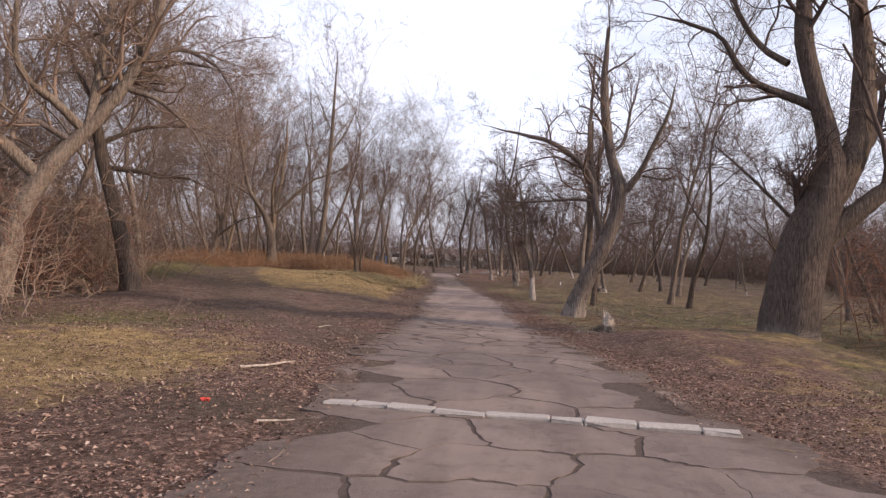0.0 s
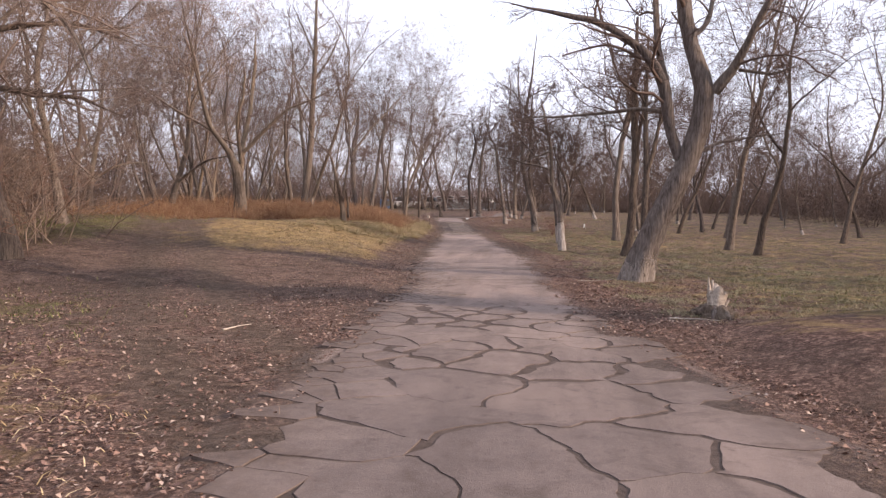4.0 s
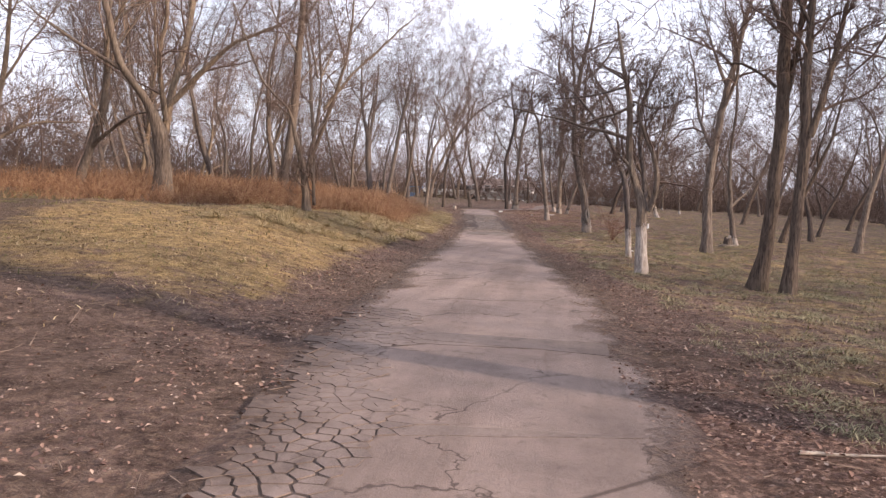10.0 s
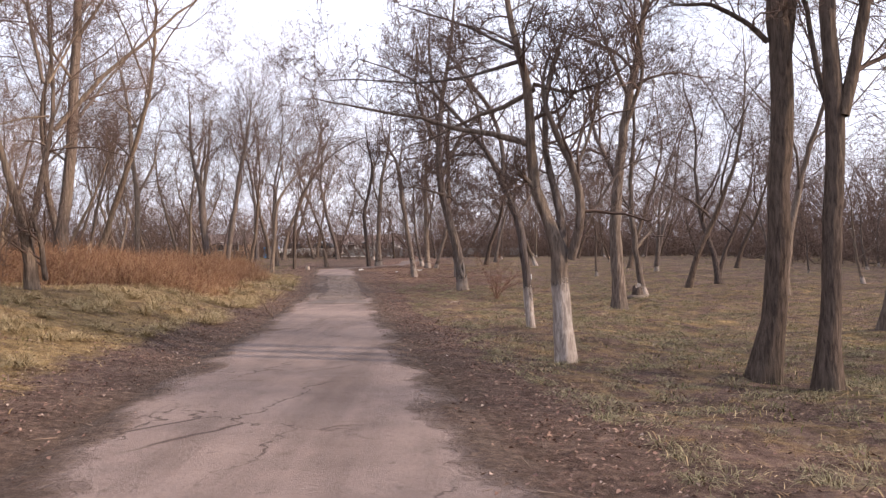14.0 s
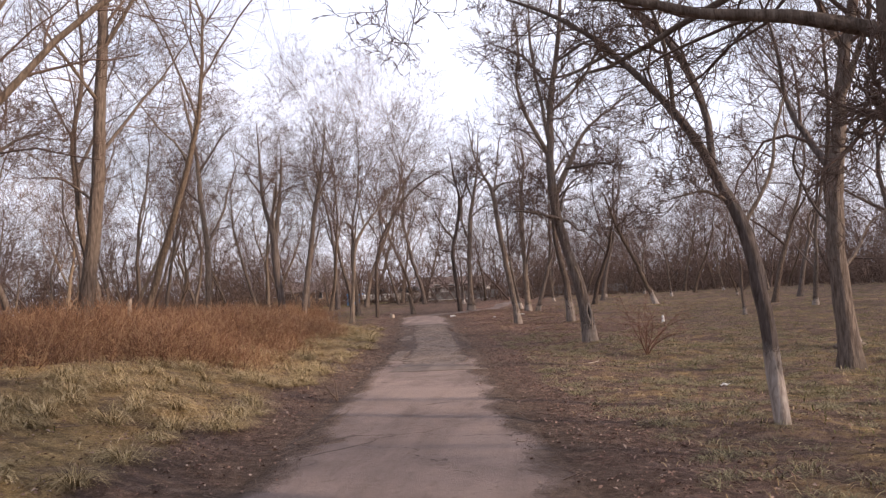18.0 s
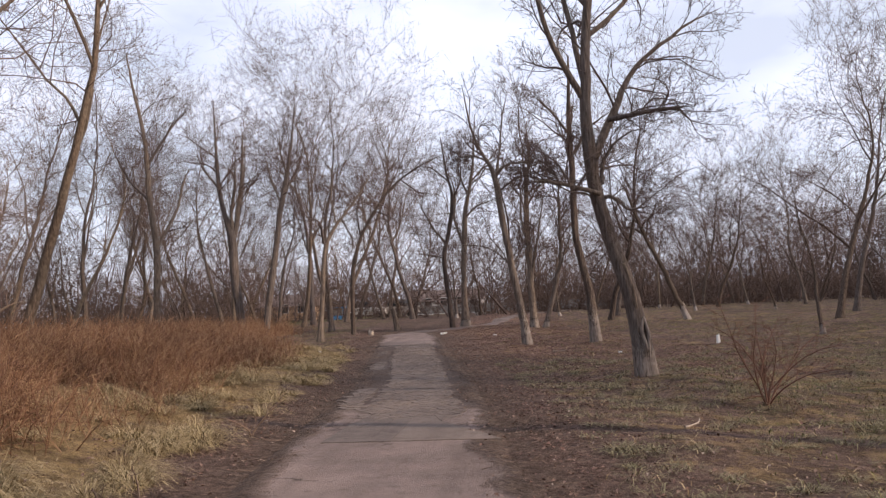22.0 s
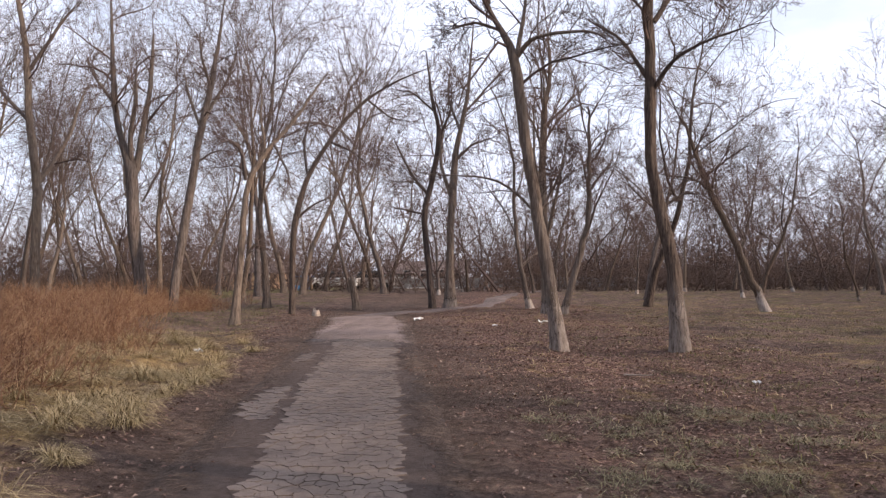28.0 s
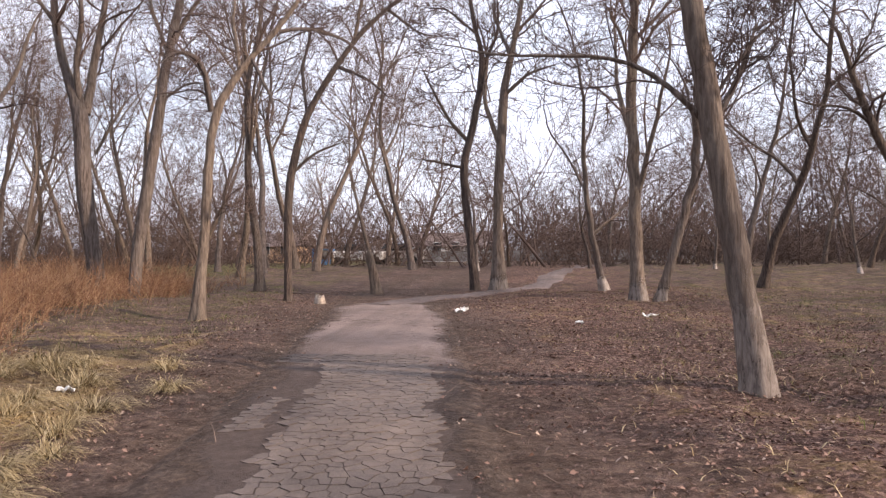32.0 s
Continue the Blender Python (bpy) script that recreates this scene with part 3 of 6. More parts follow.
def cells(seeds, reach):
    """The cell of each seed, as an outline."""
    s = np.array(seeds)
    for i, (x, y) in enumerate(s):
        r = reach(y)
        poly = [(x - r, y - r), (x + r, y - r), (x + r, y + r), (x - r, y + r)]
        d = np.hypot(s[:, 0] - x, s[:, 1] - y)
        for j in np.argsort(d)[1:26]:
            if d[j] > 2 * r:
                break
            poly = clipped(poly, (x + s[j, 0]) / 2, (y + s[j, 1]) / 2, s[j, 0] - x, s[j, 1] - y)
            if len(poly) < 3:
                break
        edge_n = 1.0
        for side in (-1, 1):
            h = half(y) * 1.06
            slope = (mid(y + 0.5) - mid(y - 0.5)) + side * (half(y + 0.5) - half(y - 0.5))
            poly = clipped(poly, mid(y) + side * h, y, side * edge_n, -side * slope)
            if len(poly) < 3:
                break
        if len(poly) >= 3:
            yield (x, y), poly


def plate_seeds(rng):
    """Where the pieces of broken asphalt sit: coarse, crumbling along the edges, with fine crazing in places."""
    def pitch(x, y):
        u = (x - mid(y)) / half(y)
        if u < -0.7 and 2.5 < y < 9.5:
            return 0.24
        if y < 9.5:
            return 0.95 - 0.42 * float(smooth(3.5, 6.5, y)) + 0.5 * noise.noise((x * 0.6, y * 0.6, 11))
        if y < 19 and u < -0.3:
            return 0.13 - 0.03 * float(smooth(9, 13, y))
        return 0.9 if y < 36 else 0.088
    out, grid = [], {}
    for _ in range(170000):
        y = -9 + 69.5 * rng.random()
        x = mid(y) + half(y) * (2 * rng.random() - 1)
        p = max(0.08, pitch(x, y))
        cx, cy = int(x // 1.3), int(y // 1.3)
        near = [q for i in (-1, 0, 1) for j in (-1, 0, 1) for q in grid.get((cx + i, cy + j), ())]
        if all((q[0] - x) ** 2 + (q[1] - y) ** 2 > (0.42 * (p + q[2])) ** 2 for q in near):
            grid.setdefault((cx, cy), []).append((x, y, p))
            out.append((x, y, p))
    return out


def build_plates(road):
    rng = np.random.default_rng(8)
    seeds = plate_seeds(rng)
    lookup = {(s[0], s[1]): s[2] for s in seeds}
    big = np.array([s[:2] for s in seeds if s[2] > 0.3])
    heart = np.stack([3.8 * rng.random(46) - 1.9 + 2.8, -9 + 19 * rng.random(46)], 1)
    clan = np.argmin(np.hypot(big[:, None, 0] - heart[None, :, 0], big[:, None, 1] - heart[None, :, 1]), 1)
    rests, made = {ASPHALT: ([], []), FINE: ([], []), CRAZED: ([], [])}, 0
    for (x, y), poly in cells([(s[0], s[1]) for s in seeds], lambda y: 1.6):
        p = lookup[(x, y)]
        u = (x - mid(y)) / half(y)
        if float(bed_share(x, y)) < 0.25 and not (38 < y < 50 and u < -0.5):
            continue
        limit = (1.06 if p > 0.3 else 0.97) + 0.1 * noise.noise((y * 0.8, 4.0 * (1 if u > 0 else -1), 2.0)) + 0.1 * noise.noise((x * 3, y * 3, 2.0))
        if y > 32:
            limit = 0.58 + 0.25 * noise.noise((y * 0.5, 4.0 * (1 if u > 0 else -1), 2.0)) + 0.12 * noise.noise((x * 3, y * 3, 2.0))
            if abs(u - 0.1) > limit and not (-0.95 < u < -0.6 and noise.noise((x * 0.8, y * 0.35, 8.0)) > 0.1):
                continue
        elif abs(u) > limit:
            continue
        line = []
        n = len(poly)
        c = np.mean(poly, axis=0)
        for i in range(n):
            a, b = np.array(poly[i]), np.array(poly[(i + 1) % n])
            cuts = max(1, int(np.hypot(*(b - a)) / (0.07 if p > 0.3 else 0.09)))
            for k in range(cuts):
                q = a + (b - a) * k / cuts
                d = c - q
                far = np.hypot(*d) + 1e-6
                if p < 0.3:
                    gap, bow = (0.006 if p > 0.1 else 0.002) + (0.009 if p > 0.1 else 0.005) * (0.5 + 0.5 * noise.noise((q[0] * 1.5, q[1] * 1.5, 3))), np.array((0.02 * noise.noise((q[0] * 9, q[1] * 9, 5.0)), 0.02 * noise.noise((q[0] * 9, q[1] * 9, 8.0))))
                else:
                    two = np.argpartition((big[:, 0] - q[0]) ** 2 + (big[:, 1] - q[1]) ** 2, 1)[:2]
                    open_ = float(smooth(-0.3, 0.3, noise.noise((q[0] * 0.8, q[1] * 0.8, 3))))
                    gap = 0.001 + 0.003 * open_ if clan[two[0]] == clan[two[1]] and not (q[1] > 4.5 and open_ > 0.4) else 0.010 + 0.008 * float(smooth(3, 5, q[1])) + (0.022 + 0.026 * float(smooth(3, 5, q[1]))) * open_
                    bow = np.array((0.17 * noise.noise((q[0] * 2.0, q[1] * 2.0, 1.0)) + 0.045 * noise.noise((q[0] * 11, q[1] * 11, 5.0)), 0.17 * noise.noise((q[0] * 2.0, q[1] * 2.0, 9.0)) + 0.045 * noise.noise((q[0] * 11, q[1] * 11, 8.0))))
                q = q + bow + d / far * min(gap, far * 0.4)
                line.append(q)
        line = np.array(line)
        if len(line) < 3:
            continue
        top = height(line[:, 0], line[:, 1]) + 0.018 + (0.002 if p < 0.3 else 0.0003) * rng.standard_normal()
        low = top - 0.03
        n = len(line)
        if made < 290 and p > 0.3:
            bm = bmesh.new()
            o = Vector((x, y, float(height(x, y))))
            tv = [bm.verts.new(Vector((q[0], q[1], t)) - o) for q, t in zip(line, top)]
            lv = [bm.verts.new(Vector((q[0] * 1.0, q[1], t)) - o) for q, t in zip(line, low)]
            bm.faces.new(tv)
            for i in range(n):
                bm.faces.new((lv[i], lv[(i + 1) % n], tv[(i + 1) % n], tv[i]))
            bm.normal_update()
            ob = part("asphalt_plate", bm, ASPHALT if y < 6.5 else FINE, road)
            share = np.abs(line[:, 0] - mid(line[:, 1])) / half(line[:, 1])
            ob.data.attributes.new("edge", "FLOAT", "POINT").data.foreach_set("value", np.r_[share, share].astype(np.float32))
            ob.location = o
            made += 1
        else:
            rest_v, rest_f = rests[ASPHALT if y < 6.5 else FINE if y < 30 else CRAZED]
            o = len(rest_v)
            rest_v += [(q[0], q[1], t) for q, t in zip(line, top)] + [(q[0], q[1], t) for q, t in zip(line, low)]
            rest_f.append(list(range(o, o + n)))
            rest_f += [(o + n + i, o + n + (i + 1) % n, o + (i + 1) % n, o + i) for i in range(n)]
    for material, (v, f) in rests.items():
        me = bpy.data.meshes.new("crazed_asphalt")
        me.from_pydata(v, [], f)
        me.materials.append(material)
        at = np.array(v)
        me.attributes.new("edge", "FLOAT", "POINT").data.foreach_set("value", (np.abs(at[:, 0] - mid(at[:, 1])) / half(at[:, 1]) * (at[:, 1] < 30)).astype(np.float32))
        under(tagged(new("crazed_asphalt", me), "finely crazed asphalt", kind="stuff"), road)


def build_kerb():
    """Old kerb stones let into the road across it."""
    base = new("kerb_strip")
    base.location = (1.62, -0.78, 0)
    tagged(base, "pale worn concrete kerb stones set flush across the road", "kerb")
    rng = np.random.default_rng(3)
    x, k = 0.0, 0
    slope = math.atan2(-0.32, 3.4)
    while x < 3.35:
        ln = 0.26 + 0.3 * rng.random()
        bm = block(ln - 0.012, 0.17 + 0.02 * rng.random(), 0.075, 0.012, (0, 0, -0.03))
        for v in bm.verts:
            v.co += 0.006 * Vector(rng.standard_normal(3))
        ob = part("kerb_stone", bm, CONCRETE, base)
        ob.location = ((x + ln / 2) * math.cos(slope), (x + ln / 2) * math.sin(slope) + 0.01 * rng.standard_normal(), 0.006 * rng.standard_normal())
        ob.rotation_euler = (0, 0, slope + 0.02 * rng.standard_normal())
        x += ln
        k += 1


# ---- trees ----
def crown_mesh(name, limbs, limb_r, rng, material, levels, up=0.05, droop=0.0, least=0.005):
    """Branches and twigs on the given limbs. levels: rows of count, lowest place, angle, length ratio, steps, sides."""
    pieces, pts, rad = [], limbs, limb_r
    lengths = np.linalg.norm(np.diff(pts, axis=1), axis=2).sum(1)
    lengths = 0.55 * lengths + 0.4 * lengths.max()
    for n, (count, lo, angle, ratio, k, sides) in enumerate(levels):
        s, w, ln, r = sprout(pts, rad, count, lo, angle, ratio, lengths, rng, 0.44 if levels in (TRACED, TRACED_FAR) and n == 0 else 0.55, least)
        lift = up if n < len(levels) - 1 else up - droop
        pts, rad = grow(s, w, ln, r, k, 0.2 + 0.04 * n, lift, rng, 0.35 if n < len(levels) - 1 else 0.3)
        lengths = ln
        pieces.append(tubes(pts, rad, sides) if sides else spikes(pts, rad))
    v, f = joined(pieces)
    return mesh_of(name, v, f, material)


def trunk_mesh(name, line, radii, material, rng, sides=18, flare=1.5, ridge=0.035):
    k = len(line)
    t = np.linspace(0, 1, k)
    r = np.interp(t, np.linspace(0, 1, len(radii)), radii)
    h = np.r_[0, np.cumsum(np.linalg.norm(np.diff(line, axis=0), axis=1))]
    r = r * (1 + (flare - 1) * np.exp(-h / (2.2 * radii[0] + 0.05)))
    v, f = tubes(line[None], r[None], sides, ridge, rng)
    # root swellings near the foot
    v = v.reshape(k, sides, 3)
    lobes = 1 + 0.22 * np.exp(-h / (1.6 * radii[0] + 0.04))[:, None] * np.sin(np.arange(sides) * 2 * math.pi / sides * 5 + rng.random() * 6)[None]
    v = line[:, None] + (v - line[:, None]) * lobes[..., None]
    return mesh_of(name, v.reshape(-1, 3), f, material, True), r, v


def tree(x, y, axis, radii, limbs, seed, label, bark=None, twigs=None, white=0.0, levels=None, group="park trees", flare=1.5, sink=0.12, up=0.05, droop=0.0, name="tree", paint=None, sides=18):
    """A bare tree. axis: the trunk's line from its foot, in metres; limbs: rows of a place on the trunk (0 to 1), a way, a length, a share of the trunk's girth."""
    rng = np.random.default_rng(seed)
    bark, twigs = bark or BARK, twigs or TWIG
    base = new(name)
    base.location = (x, y, float(height(x, y)))
    tagged(base, label, "tree", group)
    traced = isinstance(axis, np.ndarray)
    if traced:
        line, radii = along(np.vstack([axis[0] - (0, 0, sink, 0), axis]), 30)
        line[3:-1, :2] += 0.006 * rng.standard_normal((len(line) - 4, 2))
    else:
        line = bent([(axis[0][0], axis[0][1], axis[0][2] - sink), *axis[0:]] if axis[0][2] == 0 else axis, 22)
        kink = np.cumsum(0.022 * rng.standard_normal((len(line) - 4, 2)), 0)
        line[3:-1, :2] += 0.015 * rng.standard_normal((len(line) - 4, 2)) + kink * np.minimum(1, np.arange(len(kink)) / 6)[:, None]
    me, r, shell = trunk_mesh("trunk", line, radii, bark, rng, sides, flare)
    trunk = under(new("trunk", me), base)
    if white:
        n = max(3, int(np.searchsorted(line[:, 2], white)))
        n = min(n, len(line))
        sleeve = line[:n, None] + (shell[:n] - line[:n, None]) * (1 + 0.006 / r[:n, None, None])
        top = rng.standard_normal(shell.shape[1]) * 0.05
        sleeve[-1, :, 2] += top
        idx = np.arange(n * shell.shape[1]).reshape(n, shell.shape[1])
        nx = np.roll(idx, -1, 1)
        f = np.stack([idx[:-1], nx[:-1], nx[1:], idx[1:]], -1).reshape(-1, 4)
        coat = mesh_of("whitewash", sleeve.reshape(-1, 3), f, paint or WHITE, True)
        wear = np.repeat(np.clip((line[:n, 2] - 0.35 * white) / (0.65 * white), 0, 1) ** (0.9 if paint else 1.6), shell.shape[1])
        coat.attributes.new("wear", "FLOAT", "POINT").data.foreach_set("value", wear.astype(np.float32))
        under(tagged(new("whitewash", coat), "flaking white limewash"), trunk)
    all_l, all_r = [], []
    for row in limbs:
        if traced:
            p, q = along(row, 14)
            size = np.linalg.norm(p[-1] - p[0]) * 0.006
            p[1:] += np.cumsum(size * rng.standard_normal((14, 3)), 0) * np.linspace(0.3, 1, 14)[:, None]
            q[-4:] *= np.array([0.9, 0.7, 0.45, 0.2])
            p, q = p[None], q[None]
            under(new("limb", mesh_of("limb", *tubes(p, q, 10, 0.03, rng), bark, True)), base)
            all_l.append(p)
            all_r.append(q)
            continue
        place, way, length, share = row
        i = min(int(place * (len(line) - 1)), len(line) - 1)
        p, q = grow(line[i][None], np.array([way], float), np.array([length]), np.array([r[i] * share * 0.88]), 12, 0.085, up, rng, 0.2)
        under(new("limb", mesh_of("limb", *tubes(p, q, sides // 2, 0.03, rng), bark, True)), base)
        all_l.append(p)
        all_r.append(q)
    # the leader carries branches too
    k = all_l[0].shape[1] - 1
    all_l.append(bent(line[int(len(line) * 0.5):], k)[None])
    all_r.append(np.linspace(r[len(line) // 2], r[-1], k + 1)[None])
    levels = levels or HERO
    under(new("crown", crown_mesh("crown", np.concatenate(all_l), np.concatenate(all_r), rng, twigs, levels, up, droop, 0.0065 if levels in (FAR, DENSE, TRACED_FAR) else 0.0036 if levels is TRACED else 0.0045)), base)
    return base


HERO = [(9, 0.15, 46, 0.55, 6, 5), (8, 0.1, 42, 0.5, 4, 3), (5, 0.1, 40, 0.55, 2, 3), (3, 0.2, 36, 0.6, 1, 0)]
WILLOW = [(10, 0.1, 52, 0.6, 6, 4), (8, 0.1, 46, 0.56, 3, 3), (5, 0.1, 42, 0.7, 2, 3), (2, 0.1, 36, 0.95, 2, 3)]
TRACED = [(9, 0.15, 46, 0.42, 6, 4), (8, 0.1, 44, 0.5, 4, 3), (5, 0.1, 40, 0.55, 2, 3), (3, 0.15, 36, 0.6, 1, 0)]
TRACED_FAR = [(8, 0.15, 46, 0.42, 5, 4), (7, 0.1, 46, 0.55, 3, 3), (4, 0.1, 40, 0.7, 1, 0)]
LIGHT = [(8, 0.15, 44, 0.55, 5, 4), (8, 0.1, 42, 0.52, 3, 3), (4, 0.1, 38, 0.6, 2, 3), (3, 0.2, 36, 0.6, 1, 0)]
FAR = [(6, 0.2, 56, 0.58, 4, 3), (6, 0.1, 52, 0.58, 2, 3), (5, 0.1, 44, 0.95, 1, 0)]
DENSE = [(8, 0.15, 54, 0.6, 4, 3), (7, 0.1, 50, 0.58, 2, 3), (5, 0.1, 42, 0.95, 1, 0)]


def stem(*points):
    """A trunk's line and girth from places (x, y, z, radius) along it."""
    return np.array(points)


def bough(*points):
    """A limb's line and girth from places (x, y, z, radius) along it."""
    return np.array(points)


def along(points, k):
    """k + 1 smooth places along a stem or bough, and their radii."""
    t = np.r_[0, np.cumsum(np.linalg.norm(np.diff(points[:, :3], axis=0), axis=1))]
    return bent(points[:, :3], k), np.interp(np.linspace(0, t[-1], k + 1), t, points[:, 3])


def fork(n, length, lean, rng, lo=0.55, share=0.62):
    """n limbs fanned round a trunk's upper part."""
    rows, turn = [], rng.random() * 6
    for i in range(n):
        a = turn + i * 2.4 + 0.5 * rng.standard_normal()
        rows.append((lo + (0.98 - lo) * i / max(1, n - 1), (math.cos(a) * lean, math.sin(a) * lean, 1.0), length * (0.75 + 0.5 * rng.random()), share * (0.8 + 0.3 * rng.random())))
    return rows


def pattern(seed, height_m, girth, lean=0.1, lo=0.3, limbs=5, spread=0.6, bark=None, twigs=None, white=0.0, levels=None, label="bare grey-brown park tree in winter"):
    """A tree to be copied; it stands at the origin until placed."""
    rng = np.random.default_rng(seed)
    a = rng.random() * 6.28
    dx, dy = lean * math.cos(a), lean * math.sin(a)
    axis, at, tilt = [(0, 0, 0)], np.array([0.0, 0.0]), np.array([dx, dy]) / 5
    for i in range(1, 9):
        tilt = 0.6 * tilt + 0.25 * np.array([dx, dy]) / 5 + (0.03 + 0.022 * i) * rng.standard_normal(2)
        at = at + tilt * height_m / 8 * 1.6
        axis.append((at[0], at[1], height_m * i / 8))
    return tree(0, -60, axis, [girth, girth * 0.78, girth * 0.5, girth * 0.28, girth * 0.1], fork(limbs, height_m * 0.46, spread, rng, lo, 0.7), seed, label, bark, twigs, white, levels or FAR, sides=10, paint=FADED if seed == 44 else None)


build_road_ob = build_road()
build_kerb()


# ---- the trees along the walk ----
tree(4.45, 13.75, stem((0, 0, 0, 0.281), (0.22, -0.03, 0.75, 0.221), (0.63, -0.08, 1.63, 0.208), (0.93, -0.12, 2.31, 0.192), (1.14, -0.14, 3.07, 0.185), (1.16, -0.14, 3.64, 0.175), (0.89, -0.11, 4.22, 0.132), (0.74, -0.09, 4.99, 0.137), (0.62, -0.08, 6.13, 0.11), (0.68, -0.08, 7.81, 0.041)), None,
     [bough((1.31, -0.16, 3.45, 0.108), (1.66, -0.39, 3.87, 0.076), (1.89, -0.62, 4.41, 0.064), (2.1, -0.78, 4.77, 0.056), (2.36, -1.08, 5.45, 0.037), (2.55, -1.41, 6.25, 0.014)),
      bough((0.8, -0.1, 2.12, 0.101), (0.54, -0.17, 2.74, 0.096), (0.48, -0.26, 3.39, 0.103), (0.45, -0.32, 3.79, 0.095), (0.01, -0.37, 4.23, 0.075), (-0.7, -0.41, 4.66, 0.064), (-1.4, -0.44, 4.86, 0.048), (-2.07, -0.46, 4.94, 0.029), (-2.84, -0.5, 5.16, 0.011)),
      bough((0.52, -0.06, 3.42, 0.07), (0.33, 0.22, 4.3, 0.063), (0.26, 0.46, 5.15, 0.056), (0.23, 0.81, 6.46, 0.033), (0.15, 1.2, 7.93, 0.013)),
      bough((0.5, -0.06, 3.09, 0.05), (0.1, 0.12, 3.21, 0.043), (-0.36, 0.32, 3.16, 0.036), (-1.34, 0.74, 3.12, 0.024), (-2.41, 1.18, 3.11, 0.012)),
      bough((1.02, -0.13, 2.36, 0.039), (1.42, -0.01, 2.56, 0.031), (2.01, 0.13, 2.66, 0.02), (2.71, 0.29, 2.77, 0.012)),
      bough((1.71, -0.21, 3.83, 0.035), (2.24, -0.53, 3.7, 0.027), (2.49, -0.69, 3.82, 0.015)),
      bough((0.8, -0.1, 4.42, 0.054), (1.2, 0.09, 4.64, 0.047), (1.37, 0.52, 5.53, 0.037), (1.67, 1.11, 6.81, 0.017))],
     11, "large leaning grey-barked tree, whitewash faded at its foot", BARK, TWIG_DARK, 0.75, TRACED, flare=1.12, paint=FADED)
tree(8.15, 7.8, stem((0, 0, 0, 0.488), (0.11, -0.03, 1.2, 0.461), (0.35, -0.11, 2.26, 0.408), (0.69, -0.21, 3.06, 0.322), (0.63, -0.19, 3.84, 0.193), (0.43, -0.13, 4.59, 0.166), (0.12, -0.04, 5.68, 0.175), (0.14, -0.04, 6.54, 0.14), (0.19, -0.06, 8.15, 0.084), (0.06, -0.02, 9.79, 0.028)), None,
     [bough((0.54, -0.17, 2.56, 0.257), (0.87, -0.15, 3.07, 0.259), (1.2, -0.14, 3.5, 0.252), (1.43, 0.02, 4.64, 0.228), (1.4, 0.29, 6, 0.185), (1.37, 0.57, 7.41, 0.141), (1.56, 0.93, 9.71, 0.048)),
      bough((0.38, -0.12, 4.49, 0.098), (-0.32, -0.06, 4.81, 0.079), (-0.83, -0.03, 5.03, 0.065), (-1.27, -0.04, 5.56, 0.056), (-1.24, -0.12, 5.86, 0.043), (-2.23, -0.04, 6.16, 0.034), (-2.97, 0.01, 6.34, 0.017)),
      bough((-0.1, 0.03, 5.35, 0.075), (-0.45, 0.29, 5.66, 0.063), (-0.81, 0.63, 6.32, 0.054), (-0.89, 0.8, 6.83, 0.046), (-1.05, 1.22, 8.15, 0.023)),
      bough((0.21, -0.06, 2.47, 0.115), (0.11, -0.12, 2.89, 0.079), (0.02, -0.17, 3.2, 0.062)),
      bough((0.37, -0.11, 1.74, 0.195), (0.85, -0.11, 2.28, 0.197), (1.33, -0.13, 2.71, 0.18), (1.89, -0.17, 3.15, 0.15), (2.83, -0.15, 4.42, 0.093), (3.78, -0.1, 6, 0.038)),
      bough((0.17, -0.05, 2.26, 0.044), (-0.37, -0.11, 2.77, 0.031), (-1.13, -0.19, 3.38, 0.021), (-1.67, -0.25, 3.79, 0.013))],
     12, "thick old willow with a knotted trunk and drooping twigs", BARK_DARK, TWIG, 0.45, TRACED, flare=1.1, droop=0.1, paint=FADED)
tree(-9.4, 9.7, stem((0, 0, 0, 0.349), (0.06, 0.05, 0.96, 0.32), (0.27, 0.2, 1.94, 0.283), (0.63, 0.47, 2.95, 0.238), (1.21, 0.9, 3.95, 0.197), (1.61, 1.2, 4.52, 0.171), (2.12, 1.58, 5.49, 0.164), (2.48, 1.84, 6.46, 0.153), (2.72, 2.03, 7.57, 0.121), (3.02, 2.25, 9.17, 0.061)), None,
     [bough((0.63, 0.47, 3.02, 0.178), (0.02, 0.22, 3.6, 0.168), (-0.47, 0.03, 4.11, 0.145), (-1.23, -0.22, 5.14, 0.085), (-1.86, -0.3, 6.77, 0.031)),
      bough((1.51, 1.12, 4.43, 0.143), (1.43, 1.65, 6.1, 0.121), (1.39, 2.02, 7.26, 0.099), (1.39, 2.6, 9.02, 0.05)),
      bough((1.35, 1.01, 4.33, 0.119), (1.01, 0.42, 4.91, 0.106), (0.69, -0.02, 5.08, 0.093), (0.5, -0.4, 5.52, 0.081), (0.77, -0.67, 6.64, 0.057), (1.06, -0.98, 7.84, 0.028)),
      bough((1.21, 0.9, 3.95, 0.083), (0.59, 0.18, 4.43, 0.071), (-0.02, -0.55, 3.8, 0.047), (-0.42, -1.09, 3.11, 0.023)),
      bough((2.12, 1.58, 5.49, 0.083), (2.96, 1.77, 5.25, 0.053), (4.02, 1.91, 4.41, 0.029), (4.77, 1.73, 3.08, 0.017)),
      bough((2.43, 1.81, 6.3, 0.083), (3.08, 2.7, 6.87, 0.06), (3.71, 3.53, 6.64, 0.037), (4.13, 4.29, 5.69, 0.019))],
     13, "old sprawling willow with tan hanging twigs by the road fork", BARK, TWIG_TAN, levels=WILLOW, droop=0.34, flare=1.2)
